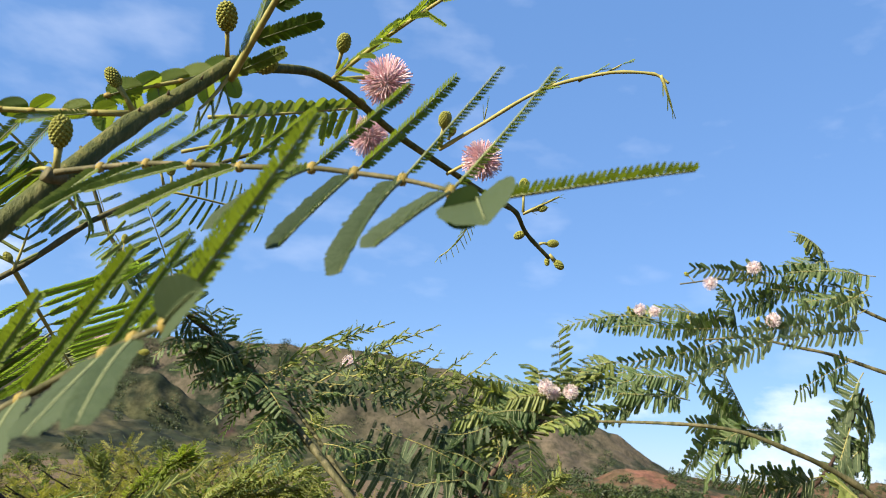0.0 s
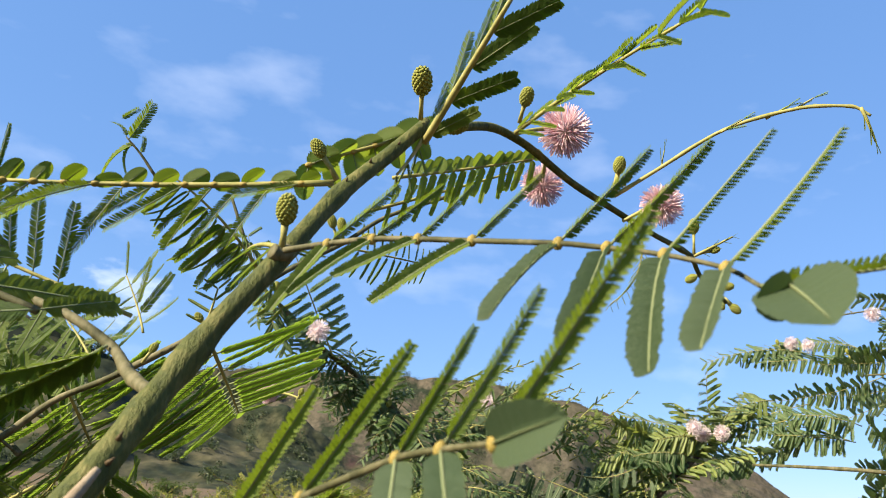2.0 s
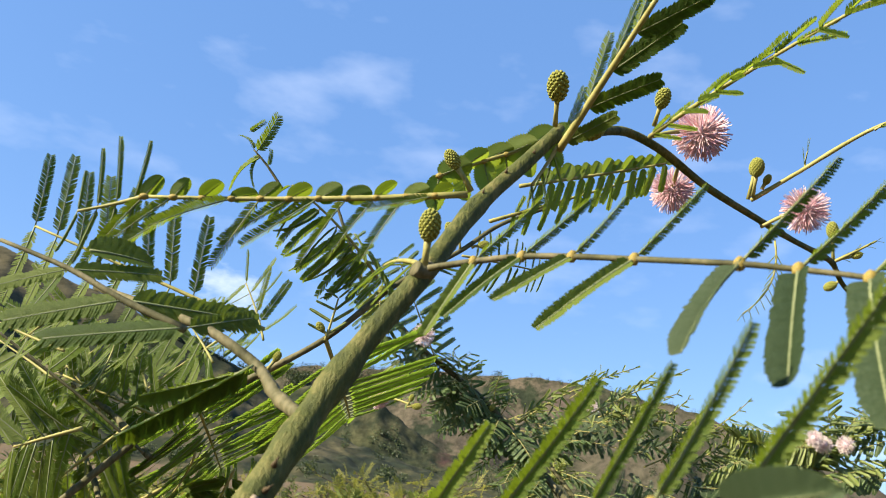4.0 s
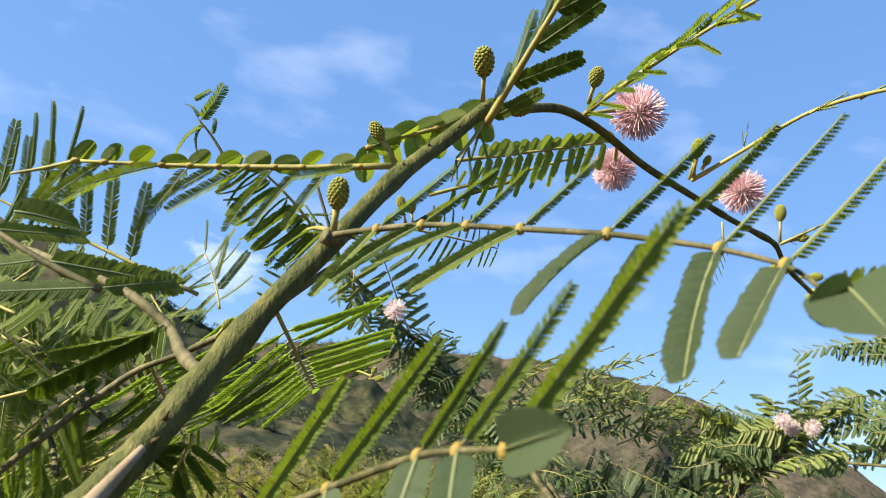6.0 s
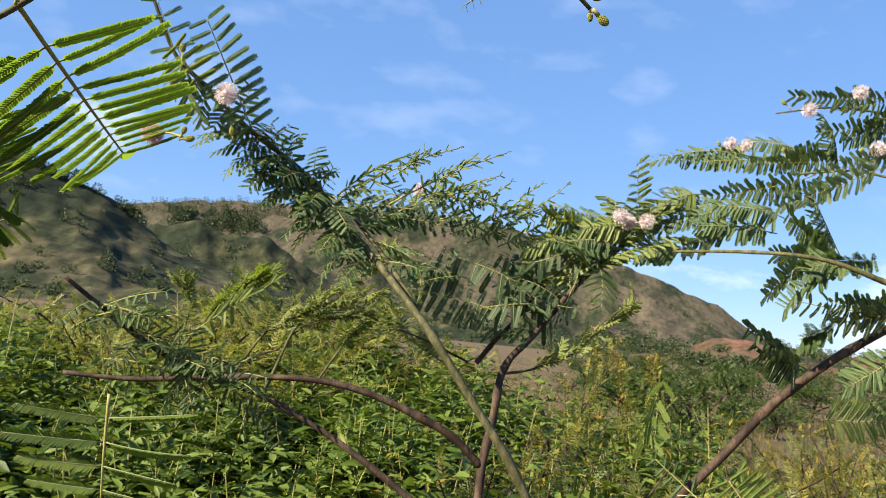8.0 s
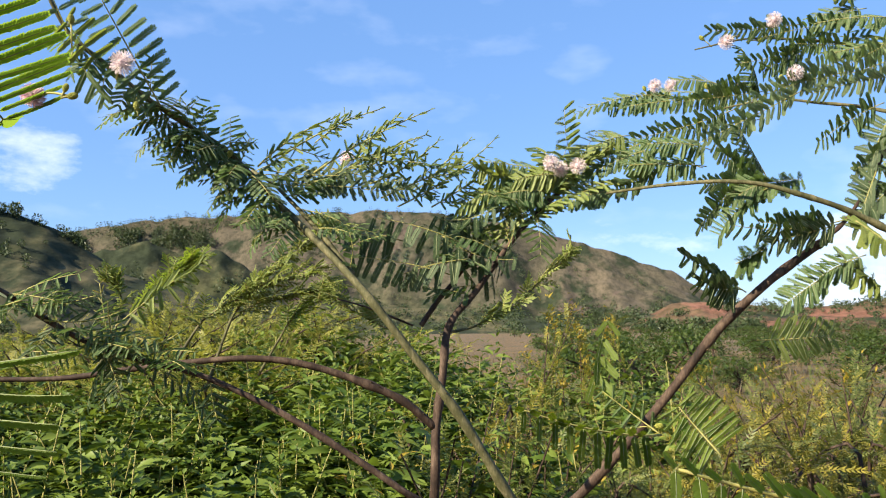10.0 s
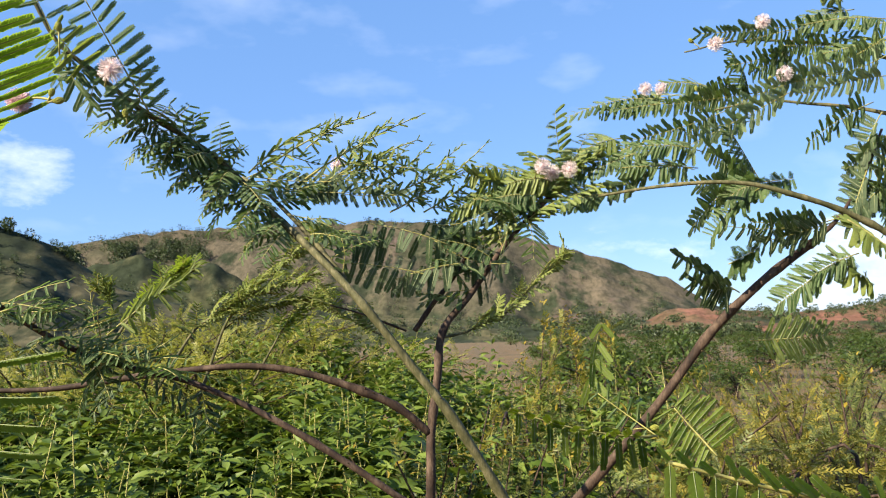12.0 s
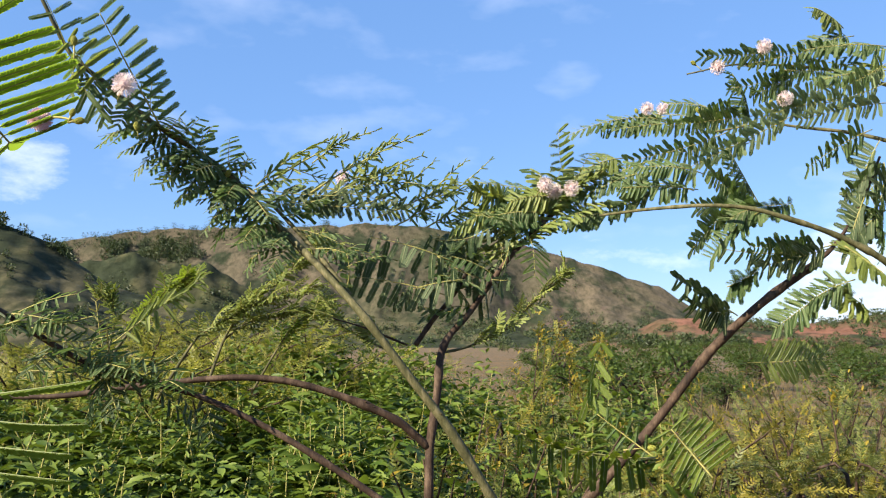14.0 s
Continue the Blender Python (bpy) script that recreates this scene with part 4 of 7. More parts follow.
def woods(slope, spots, label, count, seed, material):
    """Many far trees on a slope as one mesh; spots: (compass degrees, how far up the slope, height)."""
    rng = random.Random(seed)
    poses = [Matrix.Translation(SLOPES[slope](az, f)) @ Matrix.Rotation(rng.uniform(0, 6.3), 4, "Z") @ Matrix.Diagonal((h * rng.uniform(0.8, 1.5), h * rng.uniform(0.8, 1.5), h, 1)) for az, f, h in spots]
    tagged(new("far_woods", scatter_mesh("far_woods", clump_template(count, seed), poses, material, False)), label, "woods", kind="stuff")


def spots_of(count, az, f, height, seed, clear=-9.0, scale=0.55):
    """Spots in a stretch of a slope, thinned to clusters by a noise above clear."""
    rng = random.Random(seed)
    found = []
    while len(found) < count:
        a, g = rng.uniform(*az), rng.uniform(*f)
        if noise.noise(Vector((a * scale, g * 9 * scale, seed))) > clear:
            found.append((a, g, rng.uniform(*height)))
    return found


woods("grassy_mountain", spots_of(480, (-27.5, -8), (0.70, 0.80), (4, 8), 1) + spots_of(420, (-27, -17), (0.60, 0.72), (6, 12), 2, 0.0) + spots_of(60, (-8, 6), (0.76, 0.79), (3, 6), 3)
      + spots_of(700, (-16, 20), (0.05, 0.62), (3, 7), 4, 0.18) + spots_of(560, (2, 20), (0.0, 0.22), (7, 13), 5, -0.15), "dark trees along the mountain's crest and folds", 16, 31, WOOD_LEAF)
woods("olive_foothill", spots_of(620, (-30, 10), (0.05, 0.80), (3, 8), 6, 0.12), "dark scrub in the folds of the foothills", 16, 32, WOOD_LEAF)
woods("wooded_hill", spots_of(120, (-36, -14), (0.05, 0.70), (1.6, 4.0), 7, 0.10) + spots_of(34, (-34, -25.8), (0.75, 0.785), (2.5, 6.0), 8), "trees on the hill shoulder and along its skyline", 60, 33, WOOD_LEAF)
woods("red_soil_hill", spots_of(170, (12, 36), (0.02, 0.55), (2.5, 6), 9, 0.08) + spots_of(230, (19.5, 40), (0.55, 0.79), (2.5, 5.5), 10, -0.2) + spots_of(90, (14, 22), (0.0, 0.12), (4, 8), 11, -0.2),
      "dark trees round the red fields and along the low hill", 40, 34, WOOD_LEAF)

# dry grass between
blades = []
for n in range(30000):
    y = 2.9 + 34 * rng.random() ** 1.7 if n % 3 else rng.uniform(-4, 6)
    x = y * rng.uniform(-0.75, 0.75) if n % 3 else rng.choice((-1, 1)) * rng.uniform(0.7 + 0.5 * max(y, 0), 7)
    tall = rng.uniform(0.18, 0.46)
    d = Vector((rng.gauss(0, 0.25), rng.gauss(0, 0.25), 1))
    blades.append(placed(Vector((x, y, -0.02)), d, Vector((rng.gauss(0, 1), -1, 0.2)), tall))
GRASS_BLADE = ([Vector((0, -0.012, 0)), Vector((0, 0.012, 0)), Vector((0.6, 0.010, 0.03)), Vector((0.6, -0.010, 0.03)), Vector((1, 0, 0.14))], [(0, 1, 2, 3), (3, 2, 4)])
tagged(new("dry_grass", scatter_mesh("dry_grass", GRASS_BLADE, blades, STRAW)), "tall dry brown grass over the field", "grass", kind="stuff")

# ---------------------------------------------------------------- the near mimosa
near = thing("mimosa_shrub", (-0.30, 0.10, 0.0), "green mimosa shrub with thorny stems, feathered leaves and pink pompom flowers", "shrub", "mimosa shrubs")
stem(near, [(-0.3000, 0.1000, 0.0000), (-0.2800, 0.1000, 0.5000), (-0.2200, 0.0700, 1.0000), (-0.1850, 0.0550, 1.1600), (-0.1613, 0.0699, 1.2204), (-0.1605, 0.0752, 1.2270), (-0.1580, 0.0828, 1.2367), (-0.1546, 0.0938, 1.2525), (-0.1489, 0.1018, 1.2685), (-0.1412, 0.1105, 1.2858), (-0.1350, 0.1270, 1.3080), (-0.1256, 0.1398, 1.3265), (-0.1180, 0.1485, 1.3408)], 0.0041, 0.0019, BARK_GREEN, nodes=9, thorns=14, seed=3, label='stout green main stem with a pale scar')
stem(near, [(-0.1199, 0.1473, 1.3375), (-0.1116, 0.1619, 1.3470), (-0.1007, 0.1807, 1.3574), (-0.0889, 0.1925, 1.3571), (-0.0724, 0.2115, 1.3529), (-0.0538, 0.2347, 1.3522), (-0.0362, 0.2530, 1.3502), (-0.0150, 0.2811, 1.3517), (-0.0070, 0.2944, 1.3458), (0.0062, 0.3038, 1.3373)], 0.0017, 0.0009, BARK_GREEN, nodes=5, thorns=4, seed=5)
stem(near, [(-0.0540, 0.2339, 1.3577), (-0.0389, 0.2262, 1.3663), (-0.0161, 0.2138, 1.3785), (0.0076, 0.2041, 1.3830), (0.0239, 0.2006, 1.3824), (0.0297, 0.2002, 1.3788)], 0.0008, 0.0005, RACHIS, nodes=6, seed=6)
stem(near, [(-0.3100, 0.1100, 0.0200), (-0.4200, 0.2000, 0.6000), (-0.4100, 0.2400, 1.0400), (-0.3450, 0.2480, 1.1850), (-0.2778, 0.2505, 1.2586), (-0.2487, 0.2456, 1.2730), (-0.2151, 0.2452, 1.2942), (-0.1911, 0.2530, 1.3209), (-0.1683, 0.2668, 1.3422), (-0.1527, 0.2803, 1.3612), (-0.1247, 0.2856, 1.3758)], 0.0017, 0.0009, BARK_OLIVE, nodes=8, thorns=5, seed=7)
stem(near, [(-0.1551, 0.0934, 1.2504), (-0.1652, 0.1004, 1.2550), (-0.1731, 0.1049, 1.2614), (-0.1867, 0.1065, 1.2683), (-0.2087, 0.1129, 1.2745), (-0.2281, 0.1200, 1.2793)], 0.0015, 0.0008, BARK_OLIVE, nodes=3, thorns=2, seed=8)
stem(near, [(-0.1400, 0.1095, 1.2862), (-0.1414, 0.1075, 1.2852), (-0.1424, 0.1063, 1.2855)], 0.0022, 0.0018, BARK_OLIVE, name='branch_stub', seed=13, label='pale cut stub of a side branch')
stem(near, [(-0.1565, 0.0797, 1.2363), (-0.1573, 0.0760, 1.2320), (-0.1581, 0.0718, 1.2272), (-0.1586, 0.0666, 1.2217)], 0.0007, 0.002, SCAR, name='bark_scar', seed=14, label='pale strip of torn bark')
leaf_a = stalk(near, [(-0.1385, 0.1025, 1.2845), (-0.1290, 0.1015, 1.2862), (-0.1190, 0.0995, 1.2872), (-0.1090, 0.0965, 1.2868), (-0.0975, 0.0905, 1.2850), (-0.0815, 0.0775, 1.2809), (-0.0735, 0.0745, 1.2795), (-0.0648, 0.0705, 1.2775), (-0.0566, 0.0650, 1.2740), (-0.0545, 0.0555, 1.2685)], 0.0006)
joint(leaf_a, (-0.1290, 0.1015, 1.2862), 0.0013)
joint(leaf_a, (-0.1190, 0.0995, 1.2872), 0.0013)
joint(leaf_a, (-0.1090, 0.0965, 1.2868), 0.0013)
joint(leaf_a, (-0.0975, 0.0905, 1.2850), 0.0013)
joint(leaf_a, (-0.0815, 0.0775, 1.2809), 0.0013)
joint(leaf_a, (-0.0735, 0.0745, 1.2795), 0.0013)
joint(leaf_a, (-0.0648, 0.0705, 1.2775), 0.0013)
joint(leaf_a, (-0.0566, 0.0650, 1.2740), 0.0013)
feather(leaf_a, (-0.0815, 0.0775, 1.2809), (-0.0651, 0.0806, 1.3015), (0.07, -0.98, 0.20), NEAR, 'half', 45, 0)
feather(leaf_a, (-0.0815, 0.0775, 1.2809), (-0.0936, 0.0555, 1.2640), (-0.58, -0.52, 0.62), NEAR_BROAD, 'half', 0, 1)
feather(leaf_a, (-0.0735, 0.0745, 1.2795), (-0.0555, 0.0692, 1.2978), (0.07, -0.98, 0.20), NEAR, 'half', 45, 1)
feather(leaf_a, (-0.0735, 0.0745, 1.2795), (-0.0810, 0.0488, 1.2579), (-0.58, -0.52, 0.62), NEAR_BROAD, 'half', 0, 0)
feather(leaf_a, (-0.0648, 0.0705, 1.2775), (-0.0496, 0.0615, 1.2960), (0.07, -0.98, 0.20), NEAR, 'shut', 45, 0)
feather(leaf_a, (-0.0648, 0.0705, 1.2775), (-0.0737, 0.0425, 1.2559), (-0.58, -0.52, 0.62), NEAR_BROAD, 'half', 0, 1)
feather(leaf_a, (-0.0566, 0.0650, 1.2740), (-0.0397, 0.0556, 1.2935), (0.07, -0.98, 0.20), NEAR, 'shut', 45, 1)
feather(leaf_a, (-0.0566, 0.0650, 1.2740), (-0.0673, 0.0370, 1.2557), (-0.58, -0.52, 0.62), NEAR_BROAD, 'half', 0, 0)
feather(leaf_a, (-0.0975, 0.0905, 1.2850), (-0.0844, 0.0957, 1.3024), (0.07, -0.98, 0.20), NEAR, 'half', 45, 0)
feather(leaf_a, (-0.0975, 0.0905, 1.2850), (-0.1115, 0.0704, 1.2686), (0.02, -0.96, 0.26), NEAR, 'half', 0, 1)
feather(leaf_a, (-0.1090, 0.0965, 1.2868), (-0.0975, 0.1030, 1.3030), (0.07, -0.98, 0.20), NEAR, 'half', 45, 1)
feather(leaf_a, (-0.1090, 0.0965, 1.2868), (-0.1199, 0.0760, 1.2723), (0.02, -0.96, 0.26), NEAR, 'half', 0, 0)
feather(leaf_a, (-0.1190, 0.0995, 1.2872), (-0.1060, 0.1080, 1.3040), (0.07, -0.98, 0.20), NEAR, 'half', 45, 0)
feather(leaf_a, (-0.1190, 0.0995, 1.2872), (-0.1290, 0.0808, 1.2716), (0.02, -0.96, 0.26), NEAR, 'half', 0, 1)
feather(leaf_a, (-0.1290, 0.1015, 1.2862), (-0.1150, 0.1100, 1.3050), (0.07, -0.98, 0.20), NEAR, 'half', 45, 1)
feather(leaf_a, (-0.1290, 0.1015, 1.2862), (-0.1326, 0.0824, 1.2669), (0.02, -0.96, 0.26), NEAR, 'half', 0, 0)
feather(leaf_a, (-0.0545, 0.0555, 1.2685), (-0.0241, 0.0425, 1.2725), (0.00, -0.75, 0.66), NEAR, 'shut', 0, 0)
end_leaflet(leaf_a, (-0.0537, 0.0470, 1.2662), (-0.0544, 0.0335, 1.2595), (-0.50, -0.38, 0.78), 0.0098)
end_leaflet(leaf_a, (-0.0533, 0.0466, 1.2662), (-0.0580, 0.0439, 1.2618), (0.65, -0.76, 0.07), 0.0050)
leaf_b = stalk(near, [(-0.1450, 0.0800, 1.2180), (-0.1310, 0.0720, 1.2280), (-0.1170, 0.0640, 1.2350), (-0.1020, 0.0520, 1.2410), (-0.0955, 0.0430, 1.2420), (-0.0890, 0.0335, 1.2425)], 0.0006)
joint(leaf_b, (-0.1310, 0.0720, 1.2280), 0.0011)
joint(leaf_b, (-0.1170, 0.0640, 1.2350), 0.0011)
joint(leaf_b, (-0.1020, 0.0520, 1.2410), 0.0011)
joint(leaf_b, (-0.0955, 0.0430, 1.2420), 0.0011)
joint(leaf_b, (-0.0890, 0.0335, 1.2425), 0.0011)
feather(leaf_b, (-0.0890, 0.0335, 1.2425), (-0.0741, 0.0251, 1.2663), (0.07, -0.98, 0.20), NEAR, 'half', 25, 0)
feather(leaf_b, (-0.0955, 0.0430, 1.2420), (-0.0835, 0.0442, 1.2636), (0.07, -0.98, 0.20), NEAR, 'half', 25, 1)
feather(leaf_b, (-0.0955, 0.0430, 1.2420), (-0.0920, 0.0190, 1.2330), (0.03, -1.00, 0.02), NEAR_BROAD, 'open', 0, 1)
feather(leaf_b, (-0.1020, 0.0520, 1.2410), (-0.0930, 0.0506, 1.2588), (0.07, -0.98, 0.20), NEAR, 'half', 25, 0)
feather(leaf_b, (-0.1020, 0.0520, 1.2410), (-0.0985, 0.0260, 1.2300), (0.03, -1.00, 0.02), NEAR_BROAD, 'open', 0, 0)
feather(leaf_b, (-0.1170, 0.0640, 1.2350), (-0.1014, 0.0516, 1.2554), (0.07, -0.98, 0.20), NEAR, 'half', 25, 1)
feather(leaf_b, (-0.1170, 0.0640, 1.2350), (-0.1090, 0.0360, 1.2260), (0.03, -1.00, 0.02), NEAR_BROAD, 'open', 0, 1)
feather(leaf_b, (-0.1310, 0.0720, 1.2280), (-0.1160, 0.0600, 1.2500), (0.07, -0.98, 0.20), NEAR, 'half', 25, 0)
feather(leaf_b, (-0.1310, 0.0720, 1.2280), (-0.1200, 0.0430, 1.2180), (0.03, -1.00, 0.02), NEAR_BROAD, 'open', 0, 0)
end_leaflet(leaf_b, (-0.0890, 0.0335, 1.2425), (-0.0838, 0.0205, 1.2440), (-0.03, -1.00, -0.02), 0.0052)
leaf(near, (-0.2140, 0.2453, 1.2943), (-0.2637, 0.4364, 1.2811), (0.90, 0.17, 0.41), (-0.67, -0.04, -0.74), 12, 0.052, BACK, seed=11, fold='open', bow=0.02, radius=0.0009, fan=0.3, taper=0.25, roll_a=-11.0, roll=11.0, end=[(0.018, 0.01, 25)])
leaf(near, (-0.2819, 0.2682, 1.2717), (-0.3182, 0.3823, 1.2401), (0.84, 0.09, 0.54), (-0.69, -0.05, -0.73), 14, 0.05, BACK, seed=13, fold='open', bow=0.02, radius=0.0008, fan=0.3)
leaf(near, (-0.1680, 0.2720, 1.3421), (-0.1340, 0.3001, 1.3451), (-0.04, 0.15, 0.99), (-0.33, -0.08, -0.94), 11, 0.015, NEAR, seed=14, fold='half', bow=0.02, radius=0.0005)
leaf(near, (-0.1962, 0.2448, 1.3215), (-0.2262, 0.2134, 1.3482), (-0.34, 0.07, -0.94), (-0.85, 0.21, -0.48), 10, 0.025, NEAR_DROOP, seed=15, fold='half', bow=0.05, radius=0.0007, jitter=9.0)
leaf(near, (-0.1938, 0.2529, 1.3201), (-0.2053, 0.2338, 1.3365), (0.67, -0.12, -0.73), (-0.65, -0.14, -0.74), 6, 0.018, NEAR_DROOP, seed=16, fold='open', bow=0.05, radius=0.0006)
leaf(near, (-0.2124, 0.2405, 1.2932), (-0.2088, 0.2379, 1.3102), (0.76, 0.07, 0.64), (-0.89, -0.26, 0.39), 4, 0.01, NEAR_YOUNG, seed=17, fold='half')
leaf(near, (-0.1393, 0.1359, 1.3151), (-0.2236, 0.1231, 1.3056), (0.74, 0.15, 0.66), (-0.65, -0.28, -0.71), 11, 0.023, NEAR_MID, seed=18, joints=True, fold='half', kind_a=OVAL, fold_a='open', size_a=0.30, roll_a=50.0, bow=0.02, radius=0.0008, start=0.1, fan=0.1, taper=0.0, jitter=15.0, roll=-70.0)
leaf(near, (-0.2236, 0.1231, 1.3056), (-0.2408, 0.1214, 1.3000), (0.14, -0.19, 0.97), (-0.24, 0.18, -0.95), 4, 0.018, NEAR, seed=19, fold='half', radius=0.0006)
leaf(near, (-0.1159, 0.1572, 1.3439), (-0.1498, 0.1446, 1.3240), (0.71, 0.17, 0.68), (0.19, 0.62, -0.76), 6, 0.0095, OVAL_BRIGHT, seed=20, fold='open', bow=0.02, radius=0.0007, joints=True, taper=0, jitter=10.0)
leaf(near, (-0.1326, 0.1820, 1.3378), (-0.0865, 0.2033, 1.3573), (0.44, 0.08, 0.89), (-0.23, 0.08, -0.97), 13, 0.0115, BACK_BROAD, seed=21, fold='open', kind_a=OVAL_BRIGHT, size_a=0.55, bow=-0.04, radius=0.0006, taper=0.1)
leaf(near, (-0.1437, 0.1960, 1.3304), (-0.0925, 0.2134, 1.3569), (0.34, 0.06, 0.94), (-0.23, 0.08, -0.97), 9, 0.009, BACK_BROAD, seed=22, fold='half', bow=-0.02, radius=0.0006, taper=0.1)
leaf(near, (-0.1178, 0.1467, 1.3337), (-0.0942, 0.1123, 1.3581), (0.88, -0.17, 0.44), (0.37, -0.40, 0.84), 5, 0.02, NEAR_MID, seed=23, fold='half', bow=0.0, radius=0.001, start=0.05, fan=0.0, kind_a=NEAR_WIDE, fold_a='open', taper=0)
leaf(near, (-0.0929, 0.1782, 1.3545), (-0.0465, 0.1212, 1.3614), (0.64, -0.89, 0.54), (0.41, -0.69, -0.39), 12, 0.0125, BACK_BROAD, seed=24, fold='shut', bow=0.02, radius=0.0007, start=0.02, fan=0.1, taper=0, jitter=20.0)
leaf(near, (-0.1183, 0.1464, 1.3345), (-0.1238, 0.1427, 1.3215), (-0.24, 0.18, -0.95), (0.28, 0.23, -0.93), 3, 0.01, NEAR, seed=25, fold='half')
leaf(near, (0.0265, 0.2000, 1.3817), (0.0315, 0.2024, 1.3697), (0.30, 0.05, -0.95), (0.10, 0.10, -0.98), 3, 0.007, NEAR_YOUNG, seed=26, fold='shut')
leaf(near, (-0.0189, 0.2095, 1.3748), (-0.0116, 0.2076, 1.3793), (0.85, -0.19, 0.49), (0.94, -0.12, 0.31), 2, 0.008, BACK_BROAD, seed=27, fold='shut', radius=0.0004)
leaf(near, (-0.0030, 0.2091, 1.3808), (0.0043, 0.2072, 1.3853), (0.85, -0.19, 0.49), (0.94, -0.12, 0.31), 2, 0.008, BACK_BROAD, seed=28, fold='shut', radius=0.0004)
leaf(near, (0.0062, 0.2088, 1.3845), (0.0135, 0.2069, 1.3890), (0.85, -0.19, 0.49), (0.94, -0.12, 0.31), 2, 0.008, BACK_BROAD, seed=29, fold='shut', radius=0.0004)
leaf(near, (-0.0372, 0.2260, 1.3673), (-0.0365, 0.2240, 1.3736), (0.11, -0.41, 0.91), (-0.16, -0.43, 0.89), 2, 0.007, NEAR, seed=30, fold='shut', radius=0.0003)
leaf_c = stalk(near, [(-0.1892, 0.1010, 1.2671), (-0.2044, 0.0993, 1.2720), (-0.2196, 0.0983, 1.2781), (-0.2387, 0.0978, 1.2835)], 0.0008)
feather(leaf_c, (-0.2044, 0.0993, 1.2720), (-0.1841, 0.1231, 1.2750), (0.13, -0.94, 0.32), NEAR_WIDE, 'open', 0, 0)
feather(leaf_c, (-0.2044, 0.0993, 1.2720), (-0.2216, 0.0866, 1.2634), (0.13, -0.94, 0.32), NEAR_WIDE, 'open', 0, 0)
feather(leaf_c, (-0.1890, 0.1009, 1.2674), (-0.1825, 0.1182, 1.2747), (0.17, -0.99, 0.01), NEAR_WIDE, 'open', 0, 0)
feather(leaf_c, (-0.1890, 0.1009, 1.2674), (-0.2099, 0.0848, 1.2604), (0.08, -0.82, 0.57), NEAR_WIDE, 'open', 0, 0)
feather(leaf_c, (-0.1730, 0.1031, 1.2613), (-0.1950, 0.0957, 1.2434), (0.73, -0.17, -0.66), NEAR_WIDE, 'half', 0, 0)
feather(leaf_c, (-0.1753, 0.1051, 1.2603), (-0.1929, 0.0967, 1.2516), (0.65, -0.28, -0.71), NEAR_WIDE, 'half', 0, 0)
feather(leaf_c, (-0.2196, 0.0984, 1.2778), (-0.2076, 0.1154, 1.2828), (0.13, -0.94, 0.32), NEAR_WIDE, 'open', 0, 0)
feather(leaf_c, (-0.2196, 0.0984, 1.2778), (-0.2283, 0.0882, 1.2706), (0.13, -0.94, 0.32), NEAR_WIDE, 'open', 0, 0)
feather(leaf_c, (-0.2218, 0.1064, 1.2847), (-0.2122, 0.1184, 1.2872), (0.08, -0.82, 0.57), OVAL, 'open', 0, 0)
feather(leaf_c, (-0.1729, 0.1011, 1.2610), (-0.1752, 0.1025, 1.2552), (0.48, -0.88, -0.06), NEAR, 'half', 0, 0)
leaf(near, (-0.2000, 0.1599, 1.2800), (-0.2743, 0.1454, 1.3030), (0.05, -0.20, 0.98), (-0.27, 0.03, -0.96), 8, 0.024, NEAR_MID, seed=31, fold='open', bow=0.0, radius=0.0006, start=0.3, fan=-0.1, taper=0, roll=12.0, roll_a=12.0)
leaf_d = stalk(near, [(-0.2110, 0.1751, 1.3309), (-0.2160, 0.1720, 1.3372), (-0.2209, 0.1693, 1.3420)], 0.0005)
feather(leaf_d, (-0.2180, 0.1706, 1.3400), (-0.2330, 0.1704, 1.3342), (0.43, -0.86, 0.26), NEAR_CURL, 'open', 30, 0)
feather(leaf_d, (-0.2186, 0.1703, 1.3404), (-0.2268, 0.1722, 1.3327), (0.43, -0.86, 0.26), NEAR_CURL, 'open', 30, 1)
feather(leaf_d, (-0.2201, 0.1697, 1.3413), (-0.2118, 0.1680, 1.3550), (0.43, -0.86, 0.26), NEAR_CURL, 'open', 30, 0)
feather(leaf_d, (-0.2209, 0.1693, 1.3420), (-0.2234, 0.1674, 1.3493), (0.43, -0.86, 0.26), NEAR_CURL, 'open', 30, 1)
feather(leaf_d, (-0.2160, 0.1719, 1.3375), (-0.2145, 0.1711, 1.3439), (0.43, -0.86, 0.26), NEAR_CURL, 'open', 30, 0)
feather(leaf_d, (-0.2228, 0.1671, 1.3475), (-0.2173, 0.1677, 1.3526), (0.43, -0.86, 0.26), NEAR_CURL, 'open', 30, 1)
leaf(near, (-0.1416, 0.1090, 1.2870), (-0.1547, 0.1234, 1.2907), (-0.76, -0.11, -0.64), (0.99, -0.10, -0.08), 3, 0.014, NEAR, seed=32, fold='half')
stem(near, [(-0.2990, 0.2706, 1.2423), (-0.3256, 0.2587, 1.2608), (-0.3507, 0.2483, 1.2761), (-0.3708, 0.2399, 1.2883)], 0.0007, 0.0005, BARK_OLIVE, nodes=3, thorns=2, seed=12)
leaf(near, (-0.3289, 0.2880, 1.2514), (-0.3682, 0.2913, 1.2809), (0.85, -0.05, 0.45), (-0.35, -0.20, -0.90), 6, 0.026, NEAR_MID, seed=33, fold='open', radius=0.0006, jitter=20.0)
leaf(near, (-0.3351, 0.3248, 1.2662), (-0.3611, 0.3291, 1.3011), (0.62, 0.01, 0.78), (-0.59, -0.10, -0.80), 6, 0.026, NEAR_MID, seed=34, fold='open', radius=0.0006, jitter=20.0)
